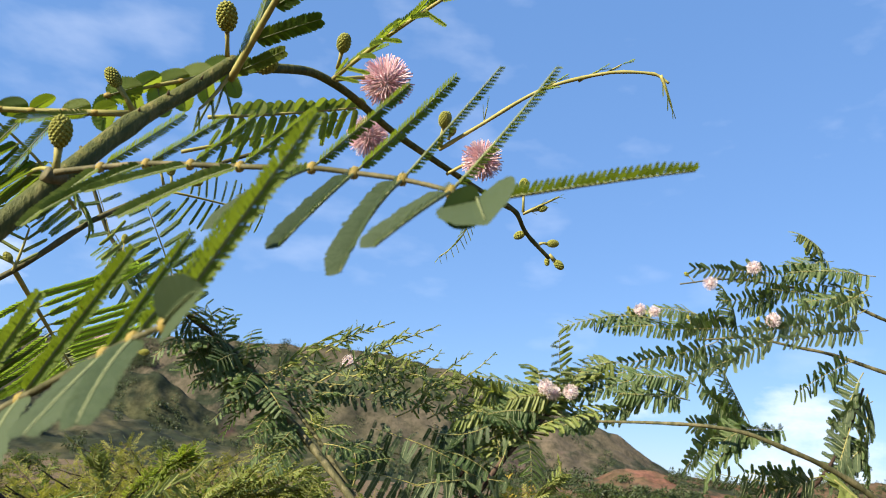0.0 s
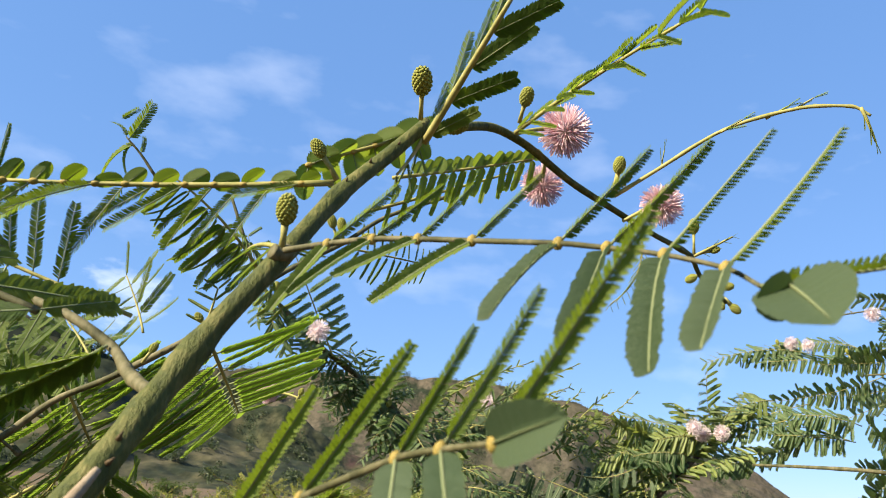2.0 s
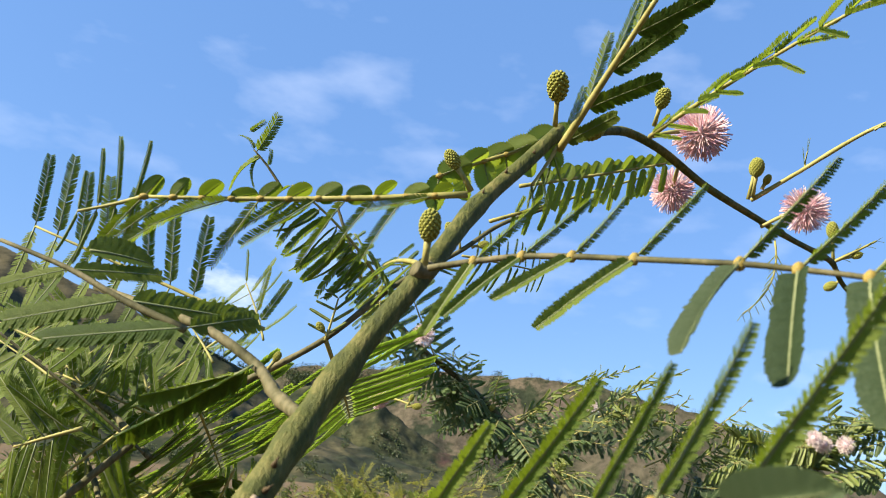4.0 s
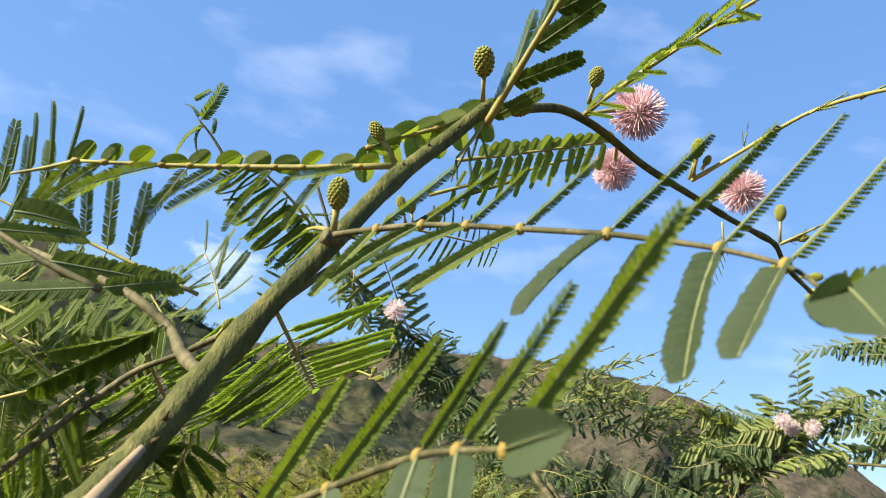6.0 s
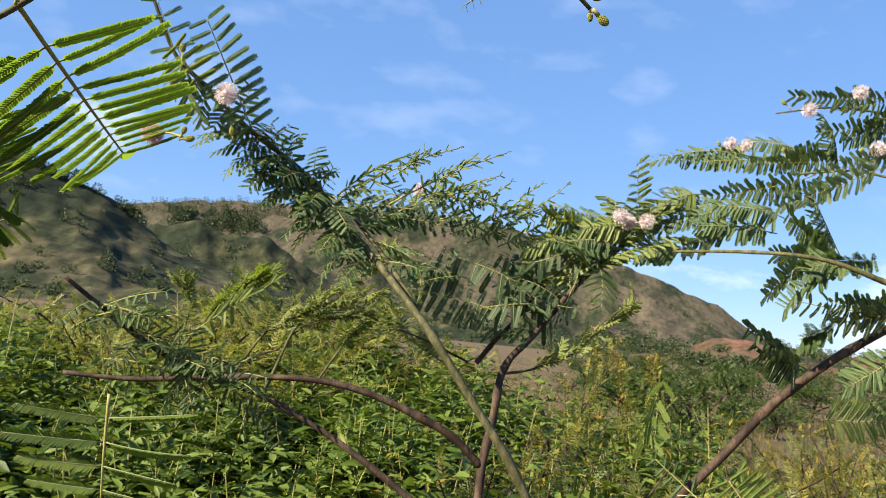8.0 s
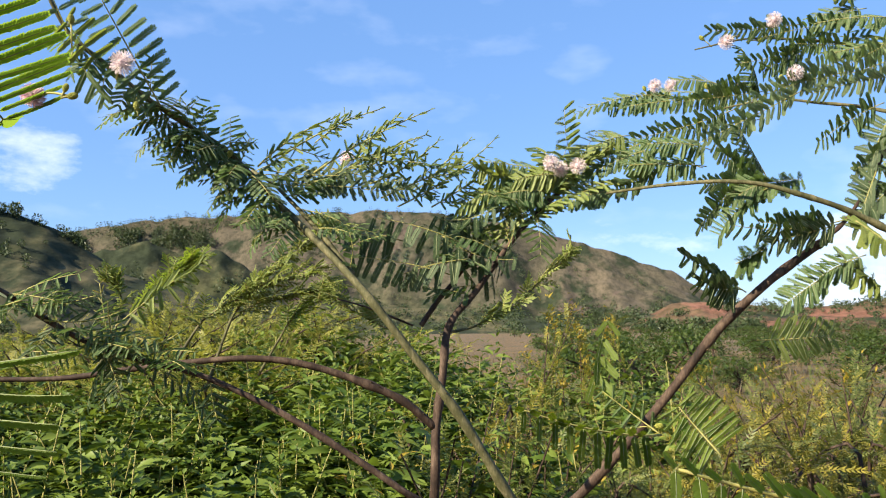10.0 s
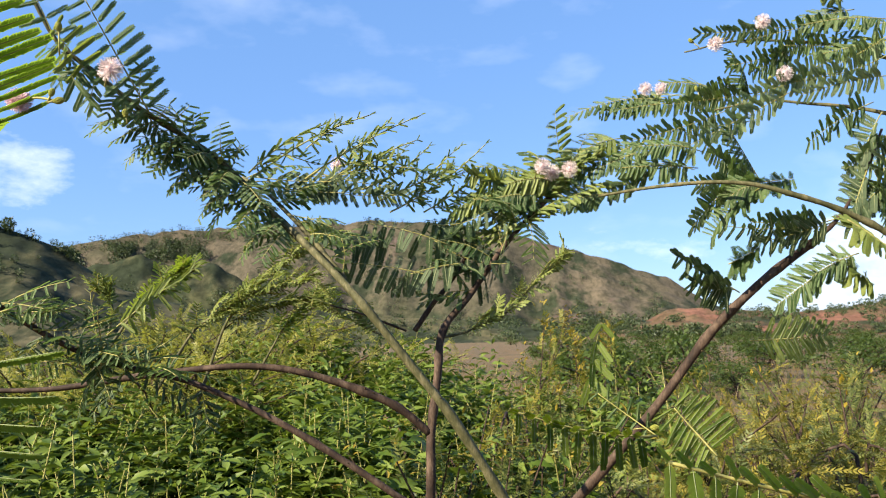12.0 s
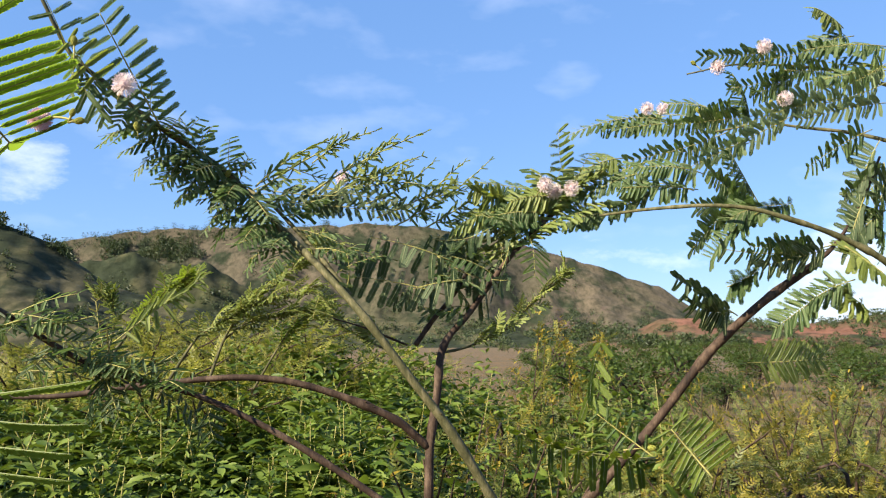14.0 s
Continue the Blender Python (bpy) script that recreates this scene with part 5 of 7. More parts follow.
leaf(near, (-0.3403, 0.2802, 1.2677), (-0.3416, 0.2916, 1.2973), (0.85, -0.05, 0.45), (-0.35, -0.20, -0.90), 6, 0.026, NEAR_MID, seed=35, fold='open', radius=0.0006, jitter=20.0)
leaf(near, (-0.3442, 0.2575, 1.2688), (-0.3857, 0.2647, 1.2851), (0.62, 0.01, 0.78), (-0.59, -0.10, -0.80), 6, 0.026, BACK_BROAD, seed=36, fold='open', radius=0.0006, jitter=20.0)
leaf(near, (-0.3370, 0.2849, 1.2555), (-0.3651, 0.3104, 1.2254), (0.85, -0.05, 0.45), (-0.35, -0.20, -0.90), 6, 0.026, NEAR, seed=37, fold='open', radius=0.0006, jitter=20.0)
leaf(near, (-0.3001, 0.3174, 1.2462), (-0.3294, 0.3425, 1.2164), (0.62, 0.01, 0.78), (-0.59, -0.10, -0.80), 6, 0.026, NEAR, seed=38, fold='open', radius=0.0006, jitter=20.0)
leaf(near, (-0.3114, 0.2190, 1.2763), (-0.3587, 0.2264, 1.2884), (0.85, -0.05, 0.45), (-0.35, -0.20, -0.90), 6, 0.026, NEAR, seed=39, fold='open', radius=0.0006, jitter=20.0)
leaf(near, (-0.2611, 0.2866, 1.2996), (-0.2800, 0.2945, 1.3284), (0.62, 0.01, 0.78), (-0.59, -0.10, -0.80), 6, 0.026, NEAR_MID, seed=40, fold='open', radius=0.0006, jitter=20.0)
leaf(near, (-0.3137, 0.2876, 1.2300), (-0.3520, 0.3064, 1.2135), (0.85, -0.05, 0.45), (-0.35, -0.20, -0.90), 6, 0.026, NEAR, seed=41, fold='open', radius=0.0006, jitter=20.0)
leaf(near, (-0.3503, 0.2635, 1.2467), (-0.3849, 0.2849, 1.2247), (0.62, 0.01, 0.78), (-0.59, -0.10, -0.80), 6, 0.026, NEAR, seed=42, fold='open', radius=0.0006, jitter=20.0)
leaf(near, (-0.2839, 0.2859, 1.2868), (-0.3092, 0.2946, 1.3090), (0.85, -0.05, 0.45), (-0.35, -0.20, -0.90), 6, 0.026, NEAR_MID, seed=43, fold='open', radius=0.0006, jitter=20.0)
leaf(near, (-0.0347, 0.2911, 1.3633), (-0.0481, 0.2906, 1.3292), (0.48, 0.07, -0.87), (-0.60, -0.04, -0.80), 11, 0.006, NEAR_YOUNG, seed=44, fold='shut', bow=0.0, bend=0.15, radius=0.0004)
leaf(near, (-0.0067, 0.3094, 1.3612), (0.0114, 0.3092, 1.3721), (0.70, -0.16, 0.69), (0.98, 0.02, -0.22), 4, 0.005, NEAR_YOUNG, seed=45, fold='shut', radius=0.0007)
bud(near, (-0.0068, 0.3092, 1.3620), (-0.0073, 0.3069, 1.3751), 0.0075, 0.0006)
bud(near, (-0.0067, 0.3094, 1.3612), (0.0029, 0.3096, 1.3649), 0.005, 0.0006)
bud(near, (-0.0038, 0.3111, 1.3527), (-0.0076, 0.3111, 1.3504), 0.006, 0.0006)
bud(near, (0.0030, 0.3146, 1.3477), (0.0098, 0.3151, 1.3487), 0.006, 0.0006)
bud(near, (0.0084, 0.3160, 1.3426), (0.0137, 0.3172, 1.3386), 0.006, 0.001)
bud(near, (0.0073, 0.3159, 1.3425), (0.0077, 0.3165, 1.3394), 0.004, 0.0006)
flower(near, (-0.0930, 0.1837, 1.3571), (-0.0760, 0.1945, 1.3645), 0.0098, seed=1)
flower(near, (-0.0819, 0.1999, 1.3562), (-0.0826, 0.2251, 1.3566), 0.0086, seed=2)
flower(near, (-0.0500, 0.2373, 1.3487), (-0.0368, 0.2279, 1.3522), 0.0086, seed=3)
bud(near, (-0.1192, 0.1445, 1.3398), (-0.1184, 0.1350, 1.3462), 0.0085, 0.0006)
bud(near, (-0.1153, 0.1532, 1.3402), (-0.1096, 0.1512, 1.3416), 0.007, 0.0006)
bud(near, (-0.0918, 0.1772, 1.3578), (-0.0899, 0.1694, 1.3627), 0.0068, 0.0006)
bud(near, (-0.1382, 0.1348, 1.3155), (-0.1432, 0.1310, 1.3224), 0.0055, 0.0007)
bud(near, (-0.1407, 0.1075, 1.2854), (-0.1394, 0.1028, 1.2937), 0.007, 0.0008)
bud(near, (-0.0545, 0.2367, 1.3593), (-0.0524, 0.2333, 1.3707), 0.007, 0.0006)
bud(near, (-0.0535, 0.2326, 1.3586), (-0.0532, 0.2247, 1.3664), 0.0068, 0.0006)
bud(near, (-0.0508, 0.2301, 1.3606), (-0.0494, 0.2282, 1.3635), 0.004, 0.0006)
bud(near, (-0.1679, 0.2668, 1.3428), (-0.1693, 0.2653, 1.3503), 0.0062, 0.0006)
bud(near, (-0.1639, 0.2707, 1.3456), (-0.1589, 0.2709, 1.3473), 0.005, 0.0006)
bud(near, (-0.2114, 0.2404, 1.2945), (-0.2147, 0.2394, 1.2982), 0.0045, 0.0006)
bud(near, (-0.2350, 0.2409, 1.2786), (-0.2313, 0.2402, 1.2848), 0.0045, 0.0006)
bud(near, (-0.1683, 0.2573, 1.3398), (-0.1708, 0.2543, 1.3476), 0.006, 0.0006)
flower(near, (-0.2200, 0.4259, 1.2914), (-0.2462, 0.4356, 1.2951), 0.0075, seed=4)
bud(near, (-0.2243, 0.4261, 1.2902), (-0.2181, 0.4260, 1.2913), 0.006, 0.0006)
bud(near, (-0.2243, 0.4261, 1.2902), (-0.2219, 0.4254, 1.2959), 0.005, 0.0006)
bud(near, (-0.1153, 0.0854, 1.1817), (-0.1143, 0.0834, 1.1939), 0.0085, 0.0006)

# its lower leaves and twigs
leaf(near, (-0.3074, 0.3075, 1.2579), (-0.3622, 0.2866, 1.2737), (-0.65, -0.02, -0.76), (-0.11, -0.17, 0.98), 9, 0.032, NEAR_MID, seed=301, fold='open', bow=0.04, radius=0.0008, jitter=16.0)
leaf(near, (-0.3146, 0.2786, 1.2532), (-0.3447, 0.2754, 1.2232), (0.29, 0.25, -0.92), (-0.90, -0.18, 0.39), 8, 0.034, NEAR_MID, seed=302, fold='half', bow=0.04, radius=0.0008, jitter=16.0)
leaf(near, (-0.3335, 0.3792, 1.3146), (-0.3823, 0.3768, 1.2717), (0.25, 0.24, -0.94), (-0.89, -0.19, 0.42), 9, 0.038, BACK, seed=303, fold='open', bow=0.04, radius=0.0008, jitter=16.0)
leaf(near, (-0.3080, 0.3074, 1.2274), (-0.3384, 0.3056, 1.2069), (0.14, 0.22, -0.96), (-0.83, -0.20, 0.52), 7, 0.03, NEAR_MID, seed=304, fold='open', bow=0.04, radius=0.0008, jitter=16.0)
leaf(near, (-0.4016, 0.3593, 1.2976), (-0.4427, 0.3553, 1.2646), (0.19, 0.23, -0.95), (-0.86, -0.20, 0.48), 9, 0.036, BACK, seed=305, fold='open', bow=0.04, radius=0.0008, jitter=16.0)
leaf(near, (-0.2982, 0.3598, 1.2408), (-0.3130, 0.3718, 1.2116), (0.70, 0.26, -0.67), (-1.00, -0.07, -0.07), 7, 0.026, NEAR_WIDE, seed=306, fold='half', bow=0.04, radius=0.0008, jitter=16.0)
leaf(near, (-0.3695, 0.2915, 1.3127), (-0.3982, 0.2945, 1.2893), (0.28, 0.25, -0.93), (-0.90, -0.18, 0.40), 8, 0.034, NEAR_MID, seed=307, fold='open', bow=0.04, radius=0.0008, jitter=16.0)
leaf(near, (-0.4015, 0.4010, 1.2267), (-0.4451, 0.3928, 1.1928), (0.17, 0.23, -0.96), (-0.84, -0.20, 0.50), 9, 0.034, BACK, seed=308, fold='half', bow=0.04, radius=0.0008, jitter=16.0)
leaf(near, (-0.3060, 0.2350, 1.2485), (-0.3321, 0.2317, 1.2380), (-0.07, 0.18, -0.98), (-0.69, -0.22, 0.69), 8, 0.034, NEAR_MID, seed=309, fold='open', bow=0.04, radius=0.0008, jitter=16.0)
leaf(near, (-0.3375, 0.3826, 1.2113), (-0.3141, 0.4191, 1.2327), (-0.01, -0.38, 0.93), (0.71, 0.47, -0.52), 7, 0.024, NEAR_MID, seed=310, fold='half', bow=0.04, radius=0.0008, jitter=16.0)
stem(near, [(-0.3051, 0.2855, 1.2408), (-0.3323, 0.2902, 1.2581), (-0.3596, 0.2933, 1.2695), (-0.3969, 0.2991, 1.2844)], 0.0016, 0.0008, BARK_OLIVE, name='twig', nodes=4, thorns=3, seed=41)
stem(near, [(-0.3219, 0.2850, 1.2141), (-0.3393, 0.2978, 1.2280), (-0.3620, 0.3055, 1.2481), (-0.4052, 0.3338, 1.2653)], 0.0014, 0.0007, BARK_OLIVE, name='twig', nodes=4, thorns=2, seed=42)


# ---------------------------------------------------------------- the mimosa behind it
far = thing("mimosa_shrub", (0.0, 0.78, 0.0), "sprawling mimosa shrub with brown forked stems and pale pink flowers", "shrub", "mimosa shrubs")
tall_stem = stem(far, [(0.0000, 0.8000, 0.0000), (0.0800, 0.7600, 0.6000), (0.0855, 0.7510, 0.9412), (0.0469, 0.7323, 1.0116), (0.0042, 0.7187, 1.0817), (-0.0359, 0.7122, 1.1343), (-0.0766, 0.7108, 1.1871), (-0.1222, 0.7350, 1.2358), (-0.1659, 0.7602, 1.2769), (-0.2156, 0.7538, 1.3288), (-0.2512, 0.7405, 1.3553), (-0.2875, 0.7176, 1.3781), (-0.3264, 0.6935, 1.4100), (-0.3526, 0.6806, 1.4331), (-0.3722, 0.6653, 1.4758), (-0.3917, 0.6602, 1.5173)], 0.0052, 0.0015, BARK_OLIVE, nodes=12, thorns=10, seed=21)
twin_stem = stem(far, [(-0.0939, 0.7331, 1.2103), (-0.1307, 0.7528, 1.2549), (-0.1593, 0.7693, 1.2851), (-0.1834, 0.7866, 1.3084), (-0.2144, 0.8141, 1.3302)], 0.0026, 0.0016, BARK_OLIVE, nodes=4, thorns=3, seed=22)
mid_stem = stem(far, [(0.0000, 0.7800, 0.0000), (-0.0100, 0.7900, 0.5000), (-0.0204, 0.8312, 0.9444), (-0.0177, 0.8241, 1.0029), (-0.0165, 0.8278, 1.0543), (-0.0092, 0.8315, 1.1069), (-0.0018, 0.8450, 1.1609), (0.0280, 0.8706, 1.1987), (0.0779, 0.9026, 1.2662), (0.1267, 0.9266, 1.3169), (0.1636, 0.9528, 1.3498)], 0.0065, 0.0022, BARK_BROWN, nodes=9, thorns=8, seed=23)
stem(far, [(-0.0171, 0.8280, 1.0531), (-0.0538, 0.8140, 1.0845), (-0.1107, 0.8009, 1.1099), (-0.1663, 0.7889, 1.1256), (-0.2208, 0.7783, 1.1291), (-0.3021, 0.7691, 1.1221), (-0.3813, 0.7603, 1.1120), (-0.4526, 0.7502, 1.1118)], 0.0044, 0.0022, BARK_BROWN, nodes=8, thorns=9, seed=24)
low_stem = stem(far, [(0.0500, 0.7800, 0.0000), (0.0500, 0.7000, 0.6000), (0.0011, 0.6547, 0.9877), (-0.0436, 0.6397, 1.0277), (-0.1064, 0.6345, 1.0701), (-0.1559, 0.6310, 1.0986), (-0.2101, 0.6280, 1.1227), (-0.2558, 0.6164, 1.1355), (-0.2954, 0.6042, 1.1523), (-0.3360, 0.5803, 1.1832), (-0.3568, 0.5577, 1.2034)], 0.0034, 0.0018, BARK_BROWN, nodes=7, thorns=7, seed=25)
stem(far, [(-0.0335, 0.8650, 1.1620), (-0.0139, 0.8716, 1.1902), (0.0094, 0.8781, 1.2190), (0.0303, 0.8941, 1.2530)], 0.003, 0.002, BARK_BROWN, nodes=2, thorns=1, seed=26)
stem(far, [(0.0000, 0.8200, 0.0000), (0.0400, 0.8300, 0.6000), (0.1004, 0.8732, 0.9310), (0.1450, 0.8673, 0.9790), (0.1873, 0.8512, 1.0284), (0.2350, 0.8337, 1.0885), (0.2815, 0.8157, 1.1532), (0.3324, 0.7993, 1.2043), (0.3745, 0.7955, 1.2354), (0.3955, 0.7938, 1.2495)], 0.0056, 0.0042, BARK_BROWN, nodes=8, thorns=8, seed=27)
stem(far, [(0.3937, 0.7939, 1.2484), (0.4271, 0.8108, 1.2754), (0.4634, 0.8253, 1.3208), (0.4948, 0.8389, 1.3746)], 0.0022, 0.0014, BARK_BROWN, nodes=3, thorns=2, seed=28)
stem(far, [(0.7500, 0.8000, 0.4000), (0.6000, 0.8000, 1.1000), (0.5037, 0.7977, 1.2174), (0.4622, 0.7934, 1.2524), (0.4110, 0.7902, 1.2783), (0.3643, 0.7883, 1.2942), (0.3273, 0.7968, 1.3071), (0.2831, 0.8063, 1.3121), (0.2308, 0.8363, 1.3135), (0.1844, 0.8865, 1.3148)], 0.004, 0.0016, BARK_OLIVE, nodes=7, thorns=5, seed=29)
stem(far, [(0.8500, 0.8500, 0.6000), (0.7500, 0.8800, 1.3000), (0.6305, 0.9269, 1.3960), (0.5643, 0.9438, 1.4231), (0.5266, 0.9620, 1.4387), (0.4805, 0.9711, 1.4466), (0.4301, 0.9899, 1.4578), (0.3686, 1.0303, 1.4564)], 0.0036, 0.0012, BARK_OLIVE, nodes=6, thorns=4, seed=30)
stem(far, [(0.6341, 0.9850, 1.4972), (0.5500, 0.9912, 1.5293), (0.4743, 0.9900, 1.5388), (0.3985, 0.9898, 1.5408), (0.3299, 0.9914, 1.5275)], 0.0022, 0.001, BARK_OLIVE, nodes=5, thorns=2, seed=31)
stem(far, [(-0.0425, 0.8549, 1.1621), (-0.0899, 0.8324, 1.1813), (-0.1218, 0.8212, 1.1907)], 0.0012, 0.0008, BARK_BROWN, nodes=2, seed=32)
leaf(far, (-0.2756, 0.7083, 1.3710), (-0.3117, 0.6474, 1.4573), (0.74, 0.02, 0.67), (-0.71, -0.14, -0.69), 11, 0.03, FAR, seed=50, fold='half', bow=0.02, radius=0.0009, start=0.05)
leaf(far, (-0.2283, 0.7433, 1.3325), (-0.2601, 0.7170, 1.3828), (0.86, 0.04, 0.51), (0.28, -0.19, -0.94), 6, 0.014, FAR, seed=51, fold='half', bow=0.02)
leaf(far, (-0.3477, 0.6713, 1.4266), (-0.3614, 0.6456, 1.4715), (0.88, -0.06, 0.46), (-0.95, -0.07, -0.32), 4, 0.024, FAR, seed=52, fold='half')
leaf(far, (-0.3225, 0.6742, 1.4029), (-0.3349, 0.6410, 1.4270), (-0.61, -0.01, -0.79), (0.82, -0.18, 0.55), 4, 0.024, FAR_YOUNG, seed=53, fold='half')
leaf(far, (-0.3307, 0.6652, 1.3945), (-0.3155, 0.6777, 1.3745), (0.64, -0.15, -0.76), (-0.25, -0.11, -0.96), 3, 0.022, BROAD_FAR, seed=54)
spray(far, tall_stem[76:92], 9, 0.034, (0.1, -0.15, -0.5), FAR, 0.019, 5, 41, 0.7)
spray(far, tall_stem[54:78], 30, 0.050, (-0.70, -0.2, -0.30), FAR, 0.017, 8, 47, 0.5)
spray(far, tall_stem[58:80], 14, 0.034, (0.5, -0.1, 0.35), FAR, 0.015, 6, 42, 0.6)
spray(far, tall_stem[54:70], 22, 0.045, (-0.35, -0.5, -0.35), FAR, 0.017, 7, 43, 0.6)
leaf(far, (-0.1931, 0.7547, 1.3215), (-0.1246, 0.7977, 1.3821), (0.61, 0.01, 0.79), (0.90, -0.28, -0.33), 9, 0.014, FAR_YOUNG, seed=55, fold='half', bow=0.04105682584151851, bend=0.04130239714205214, radius=0.0009, jitter=24.0, taper=0.5, fan=1.5, joined=True)
leaf(far, (-0.1651, 0.7719, 1.3461), (-0.1293, 0.7833, 1.3352), (0.46, 0.11, 0.88), (0.75, -0.37, -0.56), 6, 0.014, FAR, seed=56, fold='shut', bow=0.012038154817978527, radius=0.0006, jitter=28.0, taper=0.4, fan=1.5, joined=True)
leaf(far, (-0.1921, 0.7739, 1.3296), (-0.1763, 0.7827, 1.3398), (0.46, 0.11, 0.88), (0.75, -0.37, -0.56), 6, 0.014, FAR_YOUNG, seed=57, fold='shut', bow=0.06505963177698199, radius=0.0006, jitter=28.0, taper=0.4, fan=1.5, joined=True)
leaf(far, (-0.1948, 0.7846, 1.3245), (-0.0769, 0.8256, 1.4004), (0.61, 0.01, 0.79), (0.90, -0.28, -0.33), 9, 0.014, FAR_YOUNG, seed=58, fold='half', bow=0.03534217589294786, bend=0.03417937268977221, radius=0.0009, jitter=24.0, taper=0.5, fan=1.5, joined=True)
leaf(far, (-0.1442, 0.8008, 1.3566), (-0.1008, 0.8069, 1.3886), (0.46, 0.11, 0.88), (0.75, -0.37, -0.56), 6, 0.014, FAR, seed=59, fold='half', bow=0.05800587365771939, radius=0.0006, jitter=28.0, taper=0.4, fan=1.5, joined=True)
leaf(far, (-0.1367, 0.8003, 1.3604), (-0.1129, 0.8068, 1.3899), (0.46, 0.11, 0.88), (0.75, -0.37, -0.56), 6, 0.014, FAR_YOUNG, seed=60, fold='shut', bow=-0.011205635803318667, radius=0.0006, jitter=28.0, taper=0.4, fan=1.5, joined=True)
leaf(far, (-0.1472, 0.8145, 1.3272), (-0.0213, 0.8550, 1.4077), (0.61, 0.01, 0.79), (0.90, -0.28, -0.33), 9, 0.014, FAR_YOUNG, seed=61, fold='half', bow=0.06971630419726355, bend=-0.0028314767048536055, radius=0.0009, jitter=24.0, taper=0.5, fan=1.5, joined=True)
leaf(far, (-0.1170, 0.8320, 1.3490), (-0.0892, 0.8386, 1.3768), (0.46, 0.11, 0.88), (0.75, -0.37, -0.56), 6, 0.014, FAR, seed=62, fold='half', bow=0.09429517985136206, radius=0.0006, jitter=28.0, taper=0.4, fan=1.5, joined=True)
leaf(far, (-0.0941, 0.8305, 1.3608), (-0.0585, 0.8365, 1.3939), (0.46, 0.11, 0.88), (0.75, -0.37, -0.56), 6, 0.014, FAR_YOUNG, seed=63, fold='half', bow=0.02339855990018297, radius=0.0006, jitter=28.0, taper=0.4, fan=1.5, joined=True)
leaf(far, (-0.1384, 0.8351, 1.3231), (-0.0272, 0.8779, 1.3848), (0.61, 0.01, 0.79), (0.90, -0.28, -0.33), 9, 0.014, FAR_YOUNG, seed=64, fold='half', bow=0.01564750425184451, bend=0.012711312605735561, radius=0.0009, jitter=24.0, taper=0.5, fan=1.5, joined=True)
leaf(far, (-0.1069, 0.8529, 1.3422), (-0.0801, 0.8622, 1.3485), (0.46, 0.11, 0.88), (0.75, -0.37, -0.56), 6, 0.014, FAR, seed=65, fold='open', bow=0.008010236813175649, radius=0.0006, jitter=28.0, taper=0.4, fan=1.5, joined=True)
leaf(far, (-0.0868, 0.8519, 1.3508), (-0.0443, 0.8610, 1.3588), (0.46, 0.11, 0.88), (0.75, -0.37, -0.56), 6, 0.014, FAR_YOUNG, seed=66, fold='open', bow=0.0728895787811426, radius=0.0006, jitter=28.0, taper=0.4, fan=1.5, joined=True)
leaf(far, (-0.0905, 0.8553, 1.3226), (-0.0131, 0.8983, 1.3829), (0.61, 0.01, 0.79), (0.90, -0.28, -0.33), 9, 0.014, FAR_YOUNG, seed=67, fold='half', bow=-0.047750330310528784, bend=-0.03944875667391981, radius=0.0009, jitter=24.0, taper=0.5, fan=1.5, joined=True)
leaf(far, (-0.0518, 0.8720, 1.3514), (-0.0089, 0.8828, 1.3449), (0.46, 0.11, 0.88), (0.75, -0.37, -0.56), 6, 0.014, FAR, seed=68, fold='open', bow=0.08871378399197542, radius=0.0006, jitter=28.0, taper=0.4, fan=1.5, joined=True)
leaf(far, (-0.0656, 0.8730, 1.3430), (-0.0420, 0.8791, 1.3752), (0.46, 0.11, 0.88), (0.75, -0.37, -0.56), 6, 0.014, FAR_YOUNG, seed=69, fold='shut', bow=-0.04770325566366653, radius=0.0006, jitter=28.0, taper=0.4, fan=1.5, joined=True)
leaf(far, (-0.0790, 0.8672, 1.3082), (0.0135, 0.9113, 1.3589), (0.61, 0.01, 0.79), (0.90, -0.28, -0.33), 9, 0.014, FAR_YOUNG, seed=70, fold='half', bow=0.05775910988450403, bend=-0.023581052585939476, radius=0.0009, jitter=24.0, taper=0.5, fan=1.5, joined=True)
leaf(far, (-0.0310, 0.8843, 1.3332), (0.0130, 0.8936, 1.3396), (0.46, 0.11, 0.88), (0.75, -0.37, -0.56), 6, 0.014, FAR, seed=71, fold='half', bow=0.07354007939199211, radius=0.0006, jitter=28.0, taper=0.4, fan=1.5, joined=True)
leaf(far, (-0.0357, 0.8845, 1.3312), (-0.0166, 0.8915, 1.3563), (0.46, 0.11, 0.88), (0.75, -0.37, -0.56), 6, 0.014, FAR_YOUNG, seed=72, fold='shut', bow=0.011223671551166756, radius=0.0006, jitter=28.0, taper=0.4, fan=1.5, joined=True)
leaf(far, (-0.0605, 0.8783, 1.2997), (0.0559, 0.9177, 1.3889), (0.61, 0.01, 0.79), (0.90, -0.28, -0.33), 9, 0.014, FAR_YOUNG, seed=73, fold='half', bow=-0.01588863784037932, bend=-0.038802787651072486, radius=0.0009, jitter=24.0, taper=0.5, fan=1.5, joined=True)
leaf(far, (-0.0394, 0.8962, 1.3183), (-0.0125, 0.9051, 1.3272), (0.46, 0.11, 0.88), (0.75, -0.37, -0.56), 6, 0.014, FAR, seed=74, fold='open', bow=0.0009935902708580122, radius=0.0006, jitter=28.0, taper=0.4, fan=1.5, joined=True)
